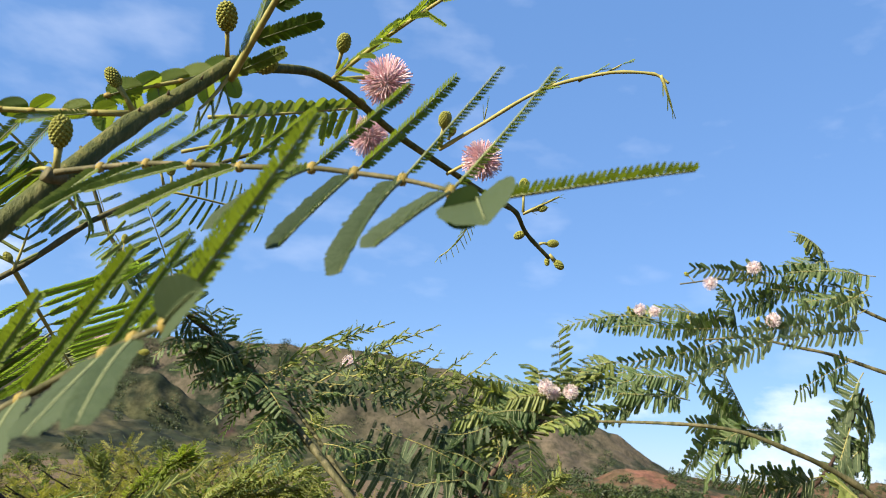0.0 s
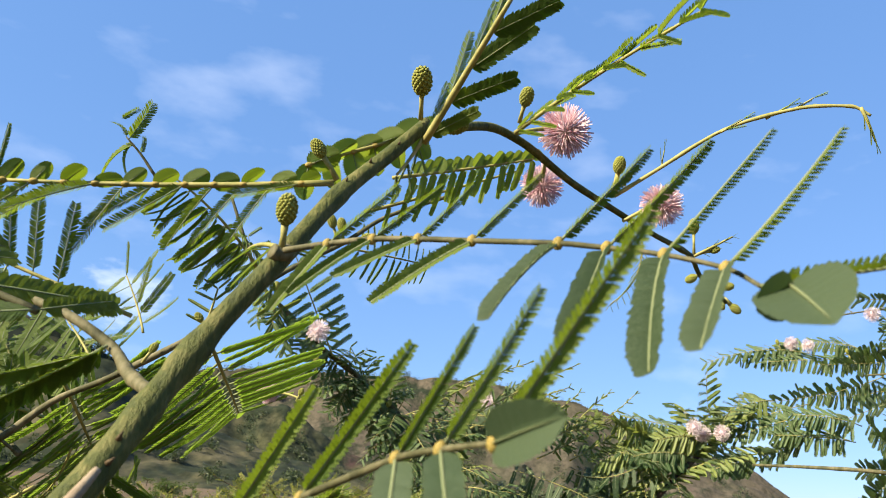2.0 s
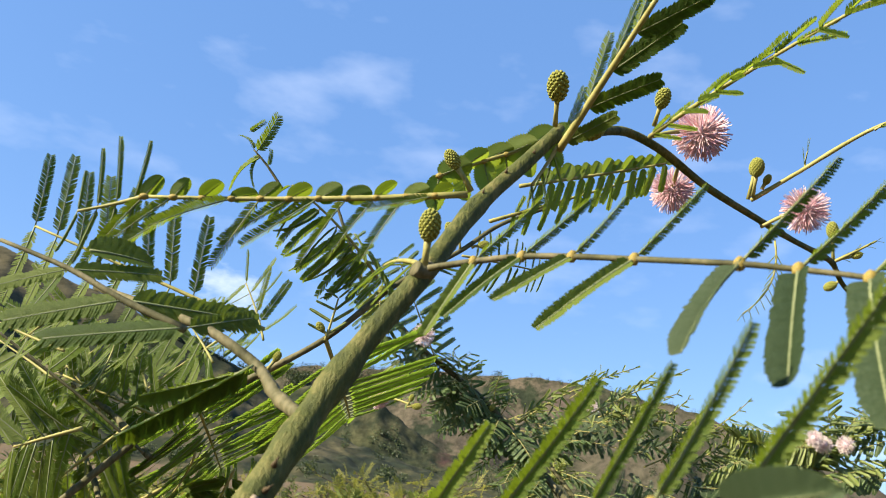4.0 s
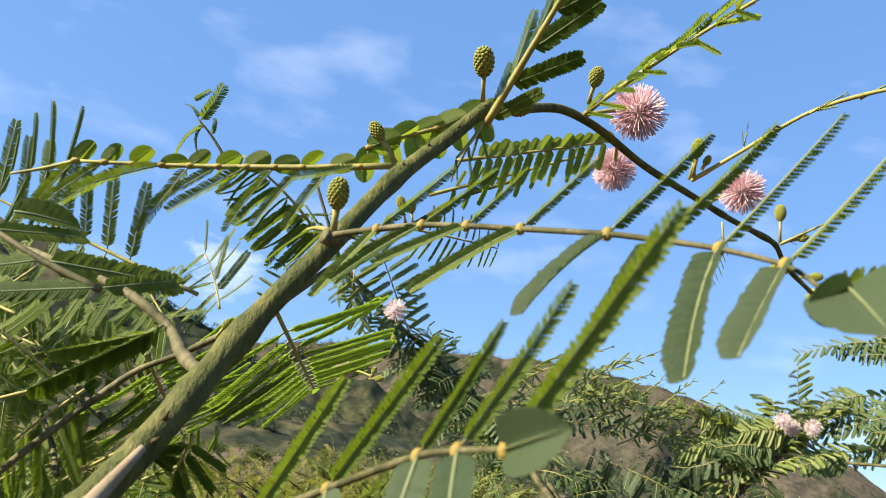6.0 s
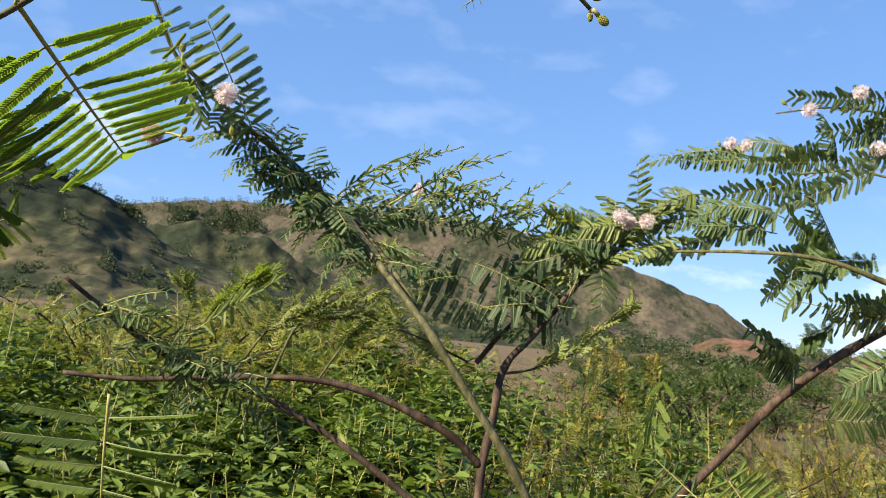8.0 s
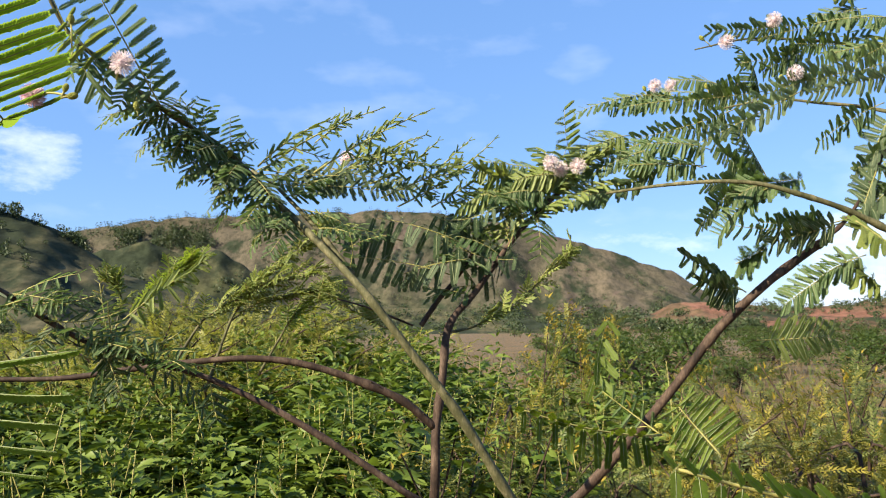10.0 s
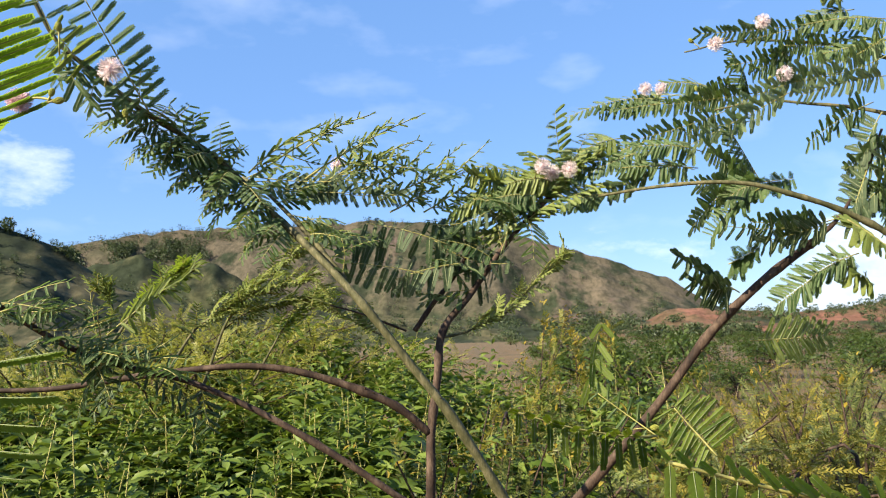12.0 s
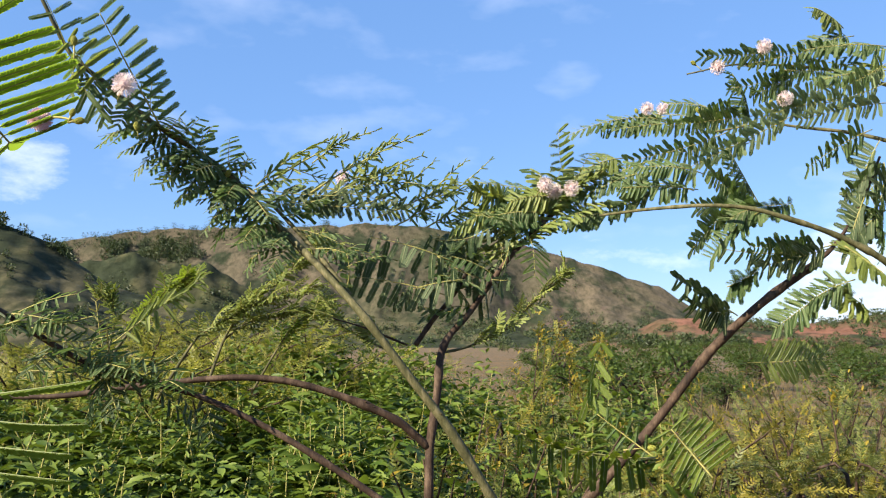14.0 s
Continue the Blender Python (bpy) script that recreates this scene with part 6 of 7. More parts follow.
leaf(far, (-0.0048, 0.8933, 1.3415), (0.0129, 0.9013, 1.3587), (0.46, 0.11, 0.88), (0.75, -0.37, -0.56), 6, 0.014, FAR_YOUNG, seed=75, fold='open', bow=-0.014148124972522963, radius=0.0006, jitter=28.0, taper=0.4, fan=1.5, joined=True)
leaf(far, (-0.0412, 0.8874, 1.3075), (0.0250, 0.9277, 1.3895), (0.61, 0.01, 0.79), (0.90, -0.28, -0.33), 9, 0.014, FAR_YOUNG, seed=76, fold='half', bow=-0.03139518201803608, bend=0.04380085679848239, radius=0.0009, jitter=24.0, taper=0.5, fan=1.5, joined=True)
leaf(far, (-0.0364, 0.9064, 1.3171), (-0.0191, 0.9165, 1.3167), (0.46, 0.11, 0.88), (0.75, -0.37, -0.56), 6, 0.014, FAR, seed=77, fold='shut', bow=-0.02737743710532394, radius=0.0006, jitter=28.0, taper=0.4, fan=1.5, joined=True)
leaf(far, (-0.0158, 0.9037, 1.3392), (0.0329, 0.9120, 1.3531), (0.46, 0.11, 0.88), (0.75, -0.37, -0.56), 6, 0.014, FAR_YOUNG, seed=78, fold='shut', bow=0.011047125087542749, radius=0.0006, jitter=28.0, taper=0.4, fan=1.5, joined=True)
leaf(far, (-0.0217, 0.8982, 1.3021), (0.0563, 0.9409, 1.3645), (0.61, 0.01, 0.79), (0.90, -0.28, -0.33), 9, 0.014, FAR_YOUNG, seed=79, fold='half', bow=0.06916412273706016, bend=-0.04396970462281845, radius=0.0009, jitter=24.0, taper=0.5, fan=1.5, joined=True)
leaf(far, (-0.0151, 0.9173, 1.3103), (0.0136, 0.9272, 1.3117), (0.46, 0.11, 0.88), (0.75, -0.37, -0.56), 6, 0.014, FAR, seed=80, fold='open', bow=0.06254477475912092, radius=0.0006, jitter=28.0, taper=0.4, fan=1.5, joined=True)
leaf(far, (0.0135, 0.9149, 1.3298), (0.0338, 0.9264, 1.3180), (0.46, 0.11, 0.88), (0.75, -0.37, -0.56), 6, 0.014, FAR_YOUNG, seed=81, fold='shut', bow=-0.01550045428715889, radius=0.0006, jitter=28.0, taper=0.4, fan=1.5, joined=True)
leaf(far, (-0.1128, 0.8325, 1.3442), (-0.0529, 0.8801, 1.3670), (0.61, 0.01, 0.79), (0.90, -0.28, -0.33), 9, 0.014, FAR_YOUNG, seed=82, fold='half', bow=-0.03906691090722392, bend=0.04218910671940901, radius=0.0009, jitter=24.0, taper=0.5, fan=1.5, joined=True)
leaf(far, (-0.1062, 0.8519, 1.3503), (-0.0842, 0.8584, 1.3794), (0.46, 0.11, 0.88), (0.75, -0.37, -0.56), 6, 0.014, FAR, seed=83, fold='open', bow=0.06759637949288617, radius=0.0006, jitter=28.0, taper=0.4, fan=1.5, joined=True)
leaf(far, (-0.0970, 0.8517, 1.3519), (-0.0527, 0.8630, 1.3419), (0.46, 0.11, 0.88), (0.75, -0.37, -0.56), 6, 0.014, FAR_YOUNG, seed=84, fold='half', bow=0.07616114528223415, radius=0.0006, jitter=28.0, taper=0.4, fan=1.5, joined=True)
spray(far, twin_stem, 16, 0.05, (0.8, 0.2, 0.1), FAR, 0.017, 7, 44, 0.5)
leaf(far, (-0.2045, 0.8238, 1.3332), (-0.1119, 0.8246, 1.3265), (0.36, -0.22, -0.91), (0.69, 0.42, 0.59), 9, 0.018, FAR_DARK, seed=85, bow=0.05, jitter=10.0)
leaf(far, (-0.1780, 0.8445, 1.3292), (-0.0644, 0.8465, 1.3124), (0.36, -0.22, -0.91), (0.69, 0.42, 0.59), 9, 0.018, FAR_DARK, seed=86, bow=0.05, jitter=10.0)
leaf(far, (-0.1689, 0.8632, 1.3408), (-0.0585, 0.8621, 1.3495), (0.36, -0.22, -0.91), (0.69, 0.42, 0.59), 9, 0.018, FAR_DARK, seed=87, bow=0.05, jitter=10.0)
leaf(far, (-0.1885, 0.8350, 1.3244), (-0.1010, 0.8360, 1.3159), (0.36, -0.22, -0.91), (0.69, 0.42, 0.59), 9, 0.018, FAR_DARK, seed=88, bow=0.05, jitter=10.0)
leaf(far, (-0.1461, 0.8822, 1.3497), (-0.0538, 0.8846, 1.3308), (0.36, -0.22, -0.91), (0.69, 0.42, 0.59), 9, 0.018, FAR_DARK, seed=89, bow=0.05, jitter=10.0)
leaf(far, (-0.0958, 0.9049, 1.3292), (-0.0417, 0.9055, 1.3244), (0.36, -0.22, -0.91), (0.69, 0.42, 0.59), 9, 0.018, FAR_DARK, seed=90, bow=0.05, jitter=10.0)
leaf(far, (-0.1147, 0.8447, 1.3276), (-0.1529, 0.8457, 1.3191), (0.36, -0.22, -0.91), (0.69, 0.42, 0.59), 9, 0.018, FAR_DARK, seed=91, bow=0.05, jitter=10.0)
leaf(far, (0.0028, 0.8382, 1.2161), (-0.1081, 0.8356, 1.2374), (-0.18, -0.14, -0.97), (0.12, 0.89, 0.44), 9, 0.029, FAR_DARK, seed=92, bow=0.1, bend=0.04, jitter=18.0)
leaf(far, (0.0101, 0.8535, 1.2552), (-0.0842, 0.8502, 1.2828), (-0.18, -0.14, -0.97), (0.12, 0.89, 0.44), 9, 0.029, FAR_DARK, seed=93, bow=0.1, bend=0.04, jitter=18.0)
leaf(far, (0.0218, 0.8360, 1.2340), (-0.0529, 0.8380, 1.2175), (-0.18, -0.14, -0.97), (0.12, 0.89, 0.44), 9, 0.029, FAR_DARK, seed=94, bow=0.1, bend=0.04, jitter=18.0)
leaf(far, (-0.0089, 0.8725, 1.2646), (0.0747, 0.8760, 1.2366), (-0.18, -0.14, -0.97), (0.12, 0.89, 0.44), 9, 0.029, FAR_DARK, seed=95, bow=0.1, bend=0.04, jitter=18.0)
leaf(far, (-0.0152, 0.8899, 1.2871), (0.0514, 0.8885, 1.2985), (-0.18, -0.14, -0.97), (0.12, 0.89, 0.44), 9, 0.029, FAR_DARK, seed=96, bow=0.1, bend=0.04, jitter=18.0)
leaf(far, (0.0291, 0.8998, 1.2069), (0.0776, 0.8902, 1.2846), (-0.18, -0.14, -0.97), (0.12, 0.89, 0.44), 9, 0.029, FAR_DARK, seed=97, bow=0.1, bend=0.04, jitter=18.0)
leaf(far, (-0.0532, 0.8533, 1.2568), (-0.1163, 0.8524, 1.2647), (-0.18, -0.14, -0.97), (0.12, 0.89, 0.44), 9, 0.029, FAR_DARK, seed=98, bow=0.1, bend=0.04, jitter=18.0)
leaf(far, (0.0518, 0.9116, 1.2749), (-0.0154, 0.9093, 1.2935), (-0.18, -0.14, -0.97), (0.12, 0.89, 0.44), 9, 0.029, FAR_DARK, seed=99, bow=0.1, bend=0.04, jitter=18.0)
spray(far, mid_stem[48:], 22, 0.07, (-0.7, 0.0, 0.25), FAR, 0.024, 8, 45, 0.6)
spray(far, mid_stem[54:], 16, 0.08, (0.3, 0.1, 0.5), FAR_YOUNG, 0.024, 8, 46, 0.6, fold='half')
leaf(far, (0.3525, 1.1256, 1.5010), (0.1888, 1.1087, 1.4749), (-0.38, -0.27, -0.88), (-0.42, 0.74, 0.53), 18, 0.0227, FAR, seed=100, bow=0.0977555393882094, bend=-0.016971075281338968, jitter=13.0, fold='open')
leaf(far, (0.4023, 1.0865, 1.4914), (0.2611, 1.0684, 1.4743), (-0.16, -0.28, -0.94), (-0.62, 0.63, 0.46), 18, 0.0227, FAR, seed=101, bow=0.036430383532589206, bend=0.019069564671207448, jitter=13.0, fold='half')
leaf(far, (0.4325, 1.1166, 1.4924), (0.3175, 1.1437, 1.5178), (-0.16, -0.38, -0.91), (-0.31, 0.81, 0.49), 7, 0.026, FAR, seed=102, bow=0.06, fold='half', jitter=12.0)
leaf(far, (0.4518, 1.0466, 1.4878), (0.3142, 1.0290, 1.4671), (-0.26, -0.28, -0.93), (-0.50, -0.80, 0.32), 18, 0.0227, FAR, seed=103, bow=0.07220220593745051, bend=-0.005419404791246252, jitter=13.0, fold='open')
leaf(far, (0.4309, 1.0310, 1.4509), (0.2843, 1.0139, 1.4260), (-0.15, -0.28, -0.95), (-0.48, -0.82, 0.33), 18, 0.0227, FAR, seed=104, bow=0.11405955744646477, bend=0.039487669508475085, jitter=13.0, fold='open')
leaf(far, (0.4585, 1.0609, 1.4539), (0.3941, 1.0929, 1.4389), (-0.39, -0.35, -0.85), (-0.31, 0.81, 0.49), 7, 0.026, FAR, seed=105, bow=0.06, fold='half', jitter=12.0)
leaf(far, (0.3923, 1.0105, 1.4536), (0.2296, 0.9964, 1.4048), (-0.18, -0.28, -0.94), (-0.63, -0.72, 0.29), 18, 0.0227, FAR, seed=106, bow=0.08729310410951013, bend=0.016982418140250685, jitter=13.0, fold='open')
leaf(far, (0.3499, 1.1447, 1.5099), (0.2411, 1.1270, 1.4895), (-0.19, -0.28, -0.94), (-0.69, -0.67, 0.28), 18, 0.0227, FAR, seed=107, bow=0.042622980065685705, bend=0.014984177536020077, jitter=13.0, fold='half')
leaf(far, (0.3553, 1.1732, 1.5235), (0.3246, 1.2029, 1.5279), (-0.45, -0.35, -0.82), (-0.31, 0.81, 0.49), 7, 0.026, FAR_YOUNG, seed=108, bow=0.06, fold='half', jitter=12.0)
leaf(far, (0.5772, 0.9441, 1.5024), (0.4408, 0.9290, 1.4612), (-0.38, -0.27, -0.88), (-0.52, -0.78, 0.35), 18, 0.0227, FAN, seed=109, bow=0.05788092387884728, bend=0.036410457107238545, jitter=13.0, fold='open')
leaf(far, (0.5100, 0.9371, 1.4770), (0.3655, 0.9225, 1.4320), (-0.24, -0.28, -0.93), (-0.64, -0.70, 0.32), 18, 0.0227, FAN, seed=110, bow=0.01948896547580883, bend=-0.03746036090271009, jitter=13.0, fold='open')
leaf(far, (0.4476, 0.9299, 1.4540), (0.2980, 0.9191, 1.3778), (-0.37, -0.27, -0.89), (-0.70, -0.65, 0.30), 18, 0.0227, FAN, seed=111, bow=0.11053727852488641, bend=-0.023827609166257247, jitter=13.0, fold='open')
leaf(far, (0.5706, 0.9379, 1.4704), (0.4498, 0.9211, 1.4437), (-0.30, -0.28, -0.91), (-0.71, -0.64, 0.29), 18, 0.0227, FAN, seed=112, bow=0.10823535155065236, bend=-0.030315337059544357, jitter=13.0, fold='open')
leaf(far, (0.5188, 0.9640, 1.5041), (0.4063, 0.9497, 1.4566), (-0.40, -0.27, -0.88), (-0.54, -0.77, 0.34), 18, 0.0227, FAN, seed=113, bow=0.04995647521087222, bend=-0.025736577229221336, jitter=13.0, fold='open')
leaf(far, (0.5897, 0.9602, 1.5351), (0.5010, 0.9461, 1.4864), (-0.18, -0.28, -0.94), (-0.53, -0.77, 0.34), 18, 0.0227, FAN, seed=114, bow=0.00601373610573996, bend=0.02277426748759702, jitter=13.0, fold='half')
leaf(far, (0.4802, 1.0067, 1.5672), (0.3533, 0.9884, 1.5518), (-0.44, -0.26, -0.86), (-0.70, -0.66, 0.27), 18, 0.0227, FAR, seed=115, bow=0.0890982019781934, bend=0.013231578406746936, jitter=13.0, fold='open')
leaf(far, (0.5409, 0.9967, 1.5661), (0.4172, 0.9799, 1.5387), (-0.37, -0.27, -0.89), (-0.56, -0.77, 0.31), 18, 0.0227, FAR, seed=116, bow=0.07332955498327635, bend=-0.028193902199891187, jitter=13.0, fold='half')
leaf(far, (0.6078, 0.9868, 1.5647), (0.4806, 0.9682, 1.5523), (-0.37, -0.27, -0.89), (-0.40, 0.74, 0.53), 18, 0.0227, FAR, seed=117, bow=0.061937402958537925, bend=0.018943233165822415, jitter=13.0, fold='open')
leaf(far, (0.6399, 1.0159, 1.5739), (0.5810, 1.0462, 1.5735), (-0.53, -0.33, -0.78), (-0.31, 0.81, 0.49), 7, 0.026, FAR, seed=118, bow=0.06, fold='half', jitter=12.0)
leaf(far, (0.5500, 0.9909, 1.5316), (0.4538, 0.9714, 1.5264), (-0.30, -0.28, -0.91), (-0.50, -0.81, 0.32), 18, 0.0227, FAR, seed=119, bow=0.04785293589788701, bend=0.001654733654086013, jitter=13.0, fold='half')
leaf(far, (0.6011, 0.9811, 1.5294), (0.4969, 0.9633, 1.5097), (-0.33, -0.27, -0.91), (-0.66, 0.61, 0.44), 18, 0.0227, FAR, seed=120, bow=0.07286940878981545, bend=0.039107746287449854, jitter=13.0, fold='open')
leaf(far, (0.6279, 1.0100, 1.5399), (0.5628, 1.0380, 1.5582), (-0.22, -0.37, -0.90), (-0.31, 0.81, 0.49), 7, 0.026, FAR_YOUNG, seed=121, bow=0.06, fold='half', jitter=12.0)
leaf(far, (0.5302, 1.0080, 1.5567), (0.3901, 0.9937, 1.5086), (-0.36, -0.27, -0.89), (-0.62, -0.73, 0.30), 18, 0.0227, FAR, seed=122, bow=0.05969243053286631, bend=0.03604070968944875, jitter=13.0, fold='open')
leaf(far, (0.5697, 1.0041, 1.5879), (0.4903, 0.9863, 1.5693), (-0.20, -0.28, -0.94), (-0.58, 0.66, 0.48), 18, 0.0227, FAR, seed=123, bow=0.009167746117648633, bend=0.003799859914857498, jitter=13.0, fold='open')
leaf(far, (0.5545, 1.0028, 1.5983), (0.5068, 0.9804, 1.6171), (-0.34, -0.27, -0.90), (-0.58, 0.66, 0.48), 13, 0.024, FAR_YOUNG, seed=124, bow=0.04287029057096708, bend=-0.008028837563981282, jitter=13.0, fold='open')
leaf(far, (0.4832, 1.0111, 1.5310), (0.4202, 0.9949, 1.4988), (-0.20, -0.28, -0.94), (-0.59, -0.75, 0.30), 18, 0.0227, FAR, seed=125, bow=0.09364491021723338, bend=-0.02462715677551396, jitter=13.0, fold='half')
leaf(far, (0.4314, 1.0388, 1.4695), (0.3997, 1.0106, 1.5355), (-0.33, -0.27, -0.90), (-0.70, 0.58, 0.43), 18, 0.0227, FAR, seed=126, bow=0.08160143730465998, bend=0.016587467027843653, jitter=13.0, fold='half')
leaf(far, (0.4117, 1.0567, 1.4881), (0.3179, 1.0351, 1.4998), (-0.32, -0.27, -0.91), (-0.64, 0.62, 0.45), 18, 0.0227, FAR, seed=127, bow=0.06775801563966838, bend=-0.02045154055938241, jitter=13.0, fold='open')
leaf(far, (0.4163, 1.0451, 1.5006), (0.3534, 1.0284, 1.4723), (-0.35, -0.27, -0.90), (-0.39, -0.85, 0.34), 18, 0.0227, FAR, seed=128, bow=0.025270455209404317, bend=-0.01117536069063333, jitter=13.0, fold='open')
leaf(far, (0.2749, 0.9566, 1.4006), (0.1475, 0.9442, 1.3376), (-0.29, -0.28, -0.92), (-0.66, 0.60, 0.44), 18, 0.0227, FAR, seed=129, bow=0.028789862059193223, bend=-0.03826861171938768, jitter=13.0, fold='open')
leaf(far, (0.2897, 0.9481, 1.3876), (0.1814, 0.9325, 1.3507), (-0.27, -0.28, -0.92), (-0.44, 0.73, 0.52), 18, 0.0227, FAR, seed=130, bow=0.11987778817634592, bend=0.03986590186035063, jitter=13.0, fold='open')
leaf(far, (0.2316, 0.9565, 1.4017), (0.1554, 0.9408, 1.3654), (-0.35, -0.27, -0.90), (-0.48, 0.71, 0.51), 13, 0.024, FAR_YOUNG, seed=131, bow=0.11767484286867849, bend=-0.009547592210548718, jitter=13.0, fold='open')
leaf(far, (0.3180, 0.9319, 1.3555), (0.2189, 0.9120, 1.3535), (-0.29, -0.28, -0.92), (-0.68, 0.59, 0.43), 18, 0.0227, FAR, seed=132, bow=0.04318972906014895, bend=0.011804754568825113, jitter=13.0, fold='half')
leaf(far, (0.3233, 0.9615, 1.3602), (0.2518, 0.9897, 1.3768), (-0.39, -0.36, -0.85), (-0.31, 0.81, 0.49), 7, 0.026, FAR, seed=133, bow=0.06, fold='half', jitter=12.0)
leaf(far, (0.3255, 0.9295, 1.3747), (0.2401, 0.9089, 1.3788), (-0.43, -0.26, -0.87), (-0.47, 0.72, 0.52), 18, 0.0227, FAR, seed=134, bow=0.10616396194860347, bend=0.04286109448957848, jitter=13.0, fold='half')
leaf(far, (0.2720, 0.9409, 1.3645), (0.1892, 0.9259, 1.3222), (-0.35, -0.27, -0.90), (-0.70, -0.66, 0.27), 18, 0.0227, FAR, seed=135, bow=0.04084451599071721, bend=0.032582338528485896, jitter=13.0, fold='open')
leaf(far, (0.1603, 0.9331, 1.3457), (0.0674, 0.9153, 1.3269), (-0.38, -0.27, -0.89), (-0.60, 0.65, 0.47), 18, 0.0227, FAR, seed=136, bow=0.04533831139738536, bend=-0.011904025573980417, jitter=13.0, fold='half')
leaf(far, (0.1711, 0.9623, 1.3544), (0.1360, 0.9927, 1.3527), (-0.53, -0.33, -0.78), (-0.31, 0.81, 0.49), 7, 0.026, FAR_YOUNG, seed=137, bow=0.06, fold='half', jitter=12.0)
leaf(far, (0.1549, 0.9427, 1.3493), (0.0413, 0.9211, 1.3618), (-0.27, -0.28, -0.92), (-0.50, 0.70, 0.51), 18, 0.0227, FAR, seed=138, bow=0.0005068211925413645, bend=-0.01614367276905622, jitter=13.0, fold='open')
leaf(far, (0.1378, 0.9232, 1.3441), (0.0805, 0.9042, 1.3347), (-0.36, -0.27, -0.89), (-0.63, 0.62, 0.46), 13, 0.024, FAR_YOUNG, seed=139, bow=0.03767068912299164, bend=-0.04545433001389254, jitter=13.0, fold='half')
leaf(far, (0.1221, 0.9159, 1.3220), (0.0523, 0.8968, 1.3134), (-0.15, -0.28, -0.95), (-0.54, 0.68, 0.50), 18, 0.0227, FAR, seed=140, bow=0.07621513643094056, bend=-0.013493097389265053, jitter=13.0, fold='open')
leaf(far, (0.1210, 0.9457, 1.3253), (0.0751, 0.9749, 1.3337), (-0.05, -0.38, -0.92), (-0.31, 0.81, 0.49), 7, 0.026, FAR, seed=141, bow=0.06, fold='half', jitter=12.0)
leaf(far, (0.2044, 0.9157, 1.3233), (0.1460, 0.8975, 1.3077), (-0.43, -0.26, -0.86), (-0.70, 0.57, 0.42), 18, 0.0227, FAR, seed=142, bow=0.05817379006079277, bend=-0.013369737282535286, jitter=13.0, fold='open')
leaf(far, (0.0832, 0.9337, 1.3407), (0.0338, 0.9122, 1.3515), (-0.18, -0.28, -0.94), (-0.39, -0.85, 0.34), 13, 0.024, FAR_YOUNG, seed=143, bow=0.0873922612586917, bend=0.012454369835302771, jitter=13.0, fold='half')
leaf(far, (0.0674, 0.9157, 1.3235), (0.0118, 0.8983, 1.3012), (-0.29, -0.28, -0.92), (-0.61, 0.64, 0.46), 13, 0.024, FAR_YOUNG, seed=144, bow=0.09934145886504897, bend=-0.01992924893497039, jitter=13.0, fold='half')
leaf(far, (0.3736, 0.8855, 1.3230), (0.3050, 0.8600, 1.3671), (-0.32, -0.27, -0.91), (-0.41, -0.85, 0.34), 18, 0.0227, FAR, seed=145, bow=0.06060113547162596, bend=0.04440830877986178, jitter=13.0, fold='open')
leaf(far, (0.3738, 0.8849, 1.3283), (0.3314, 0.8577, 1.3857), (-0.30, -0.28, -0.91), (-0.71, 0.57, 0.42), 18, 0.0227, FAR, seed=146, bow=0.0036358113547999647, bend=-0.04367800120254736, jitter=13.0, fold='open')
leaf(far, (0.3826, 0.9150, 1.3288), (0.3551, 0.9414, 1.3598), (-0.51, -0.33, -0.79), (-0.31, 0.81, 0.49), 7, 0.026, FAR, seed=147, bow=0.06, fold='half', jitter=12.0)
leaf(far, (0.3588, 0.8658, 1.3193), (0.2874, 0.8459, 1.3171), (-0.38, -0.27, -0.88), (-0.53, -0.78, 0.32), 18, 0.0227, FAR, seed=148, bow=0.057713628181301914, bend=-0.039220587958465836, jitter=13.0, fold='open')
leaf(far, (0.3319, 0.8453, 1.3223), (0.2752, 0.8317, 1.2692), (-0.33, -0.27, -0.90), (-0.63, -0.72, 0.29), 18, 0.0227, FAR, seed=149, bow=0.01048928096743702, bend=-0.03926072326863175, jitter=13.0, fold='open')
leaf(far, (0.3486, 0.8269, 1.3084), (0.2889, 0.8133, 1.2550), (-0.40, -0.27, -0.88), (-0.40, 0.74, 0.53), 17, 0.0227, FAR, seed=150, bow=0.0532311458284947, bend=-0.0488111416168799, jitter=13.0, fold='half')
leaf(far, (0.3372, 0.8361, 1.3151), (0.3796, 0.8159, 1.3159), (-0.24, -0.28, -0.93), (-0.65, -0.71, 0.29), 17, 0.0227, FAR, seed=151, bow=0.0026997321240881033, bend=0.002815361838970243, jitter=13.0, fold='open')
leaf(far, (0.3572, 0.8365, 1.3120), (0.3106, 0.8182, 1.2971), (-0.32, -0.27, -0.91), (-0.70, 0.57, 0.42), 17, 0.0227, FAR, seed=152, bow=0.1165910224192657, bend=-0.04697552054140768, jitter=13.0, fold='open')
leaf(far, (0.4178, 0.7913, 1.2694), (0.2883, 0.7724, 1.2598), (-0.40, -0.27, -0.88), (-0.48, -0.82, 0.33), 12, 0.024, FAR_DARK, seed=153, bow=0.02911081947467371, bend=0.049407710037990216, jitter=13.0, fold='open')
leaf(far, (0.4077, 0.7920, 1.2638), (0.3223, 0.7746, 1.2418), (-0.38, -0.27, -0.89), (-0.63, -0.72, 0.29), 12, 0.024, FAR_DARK, seed=154, bow=0.021293636499872294, bend=0.0013340025657713056, jitter=13.0, fold='open')
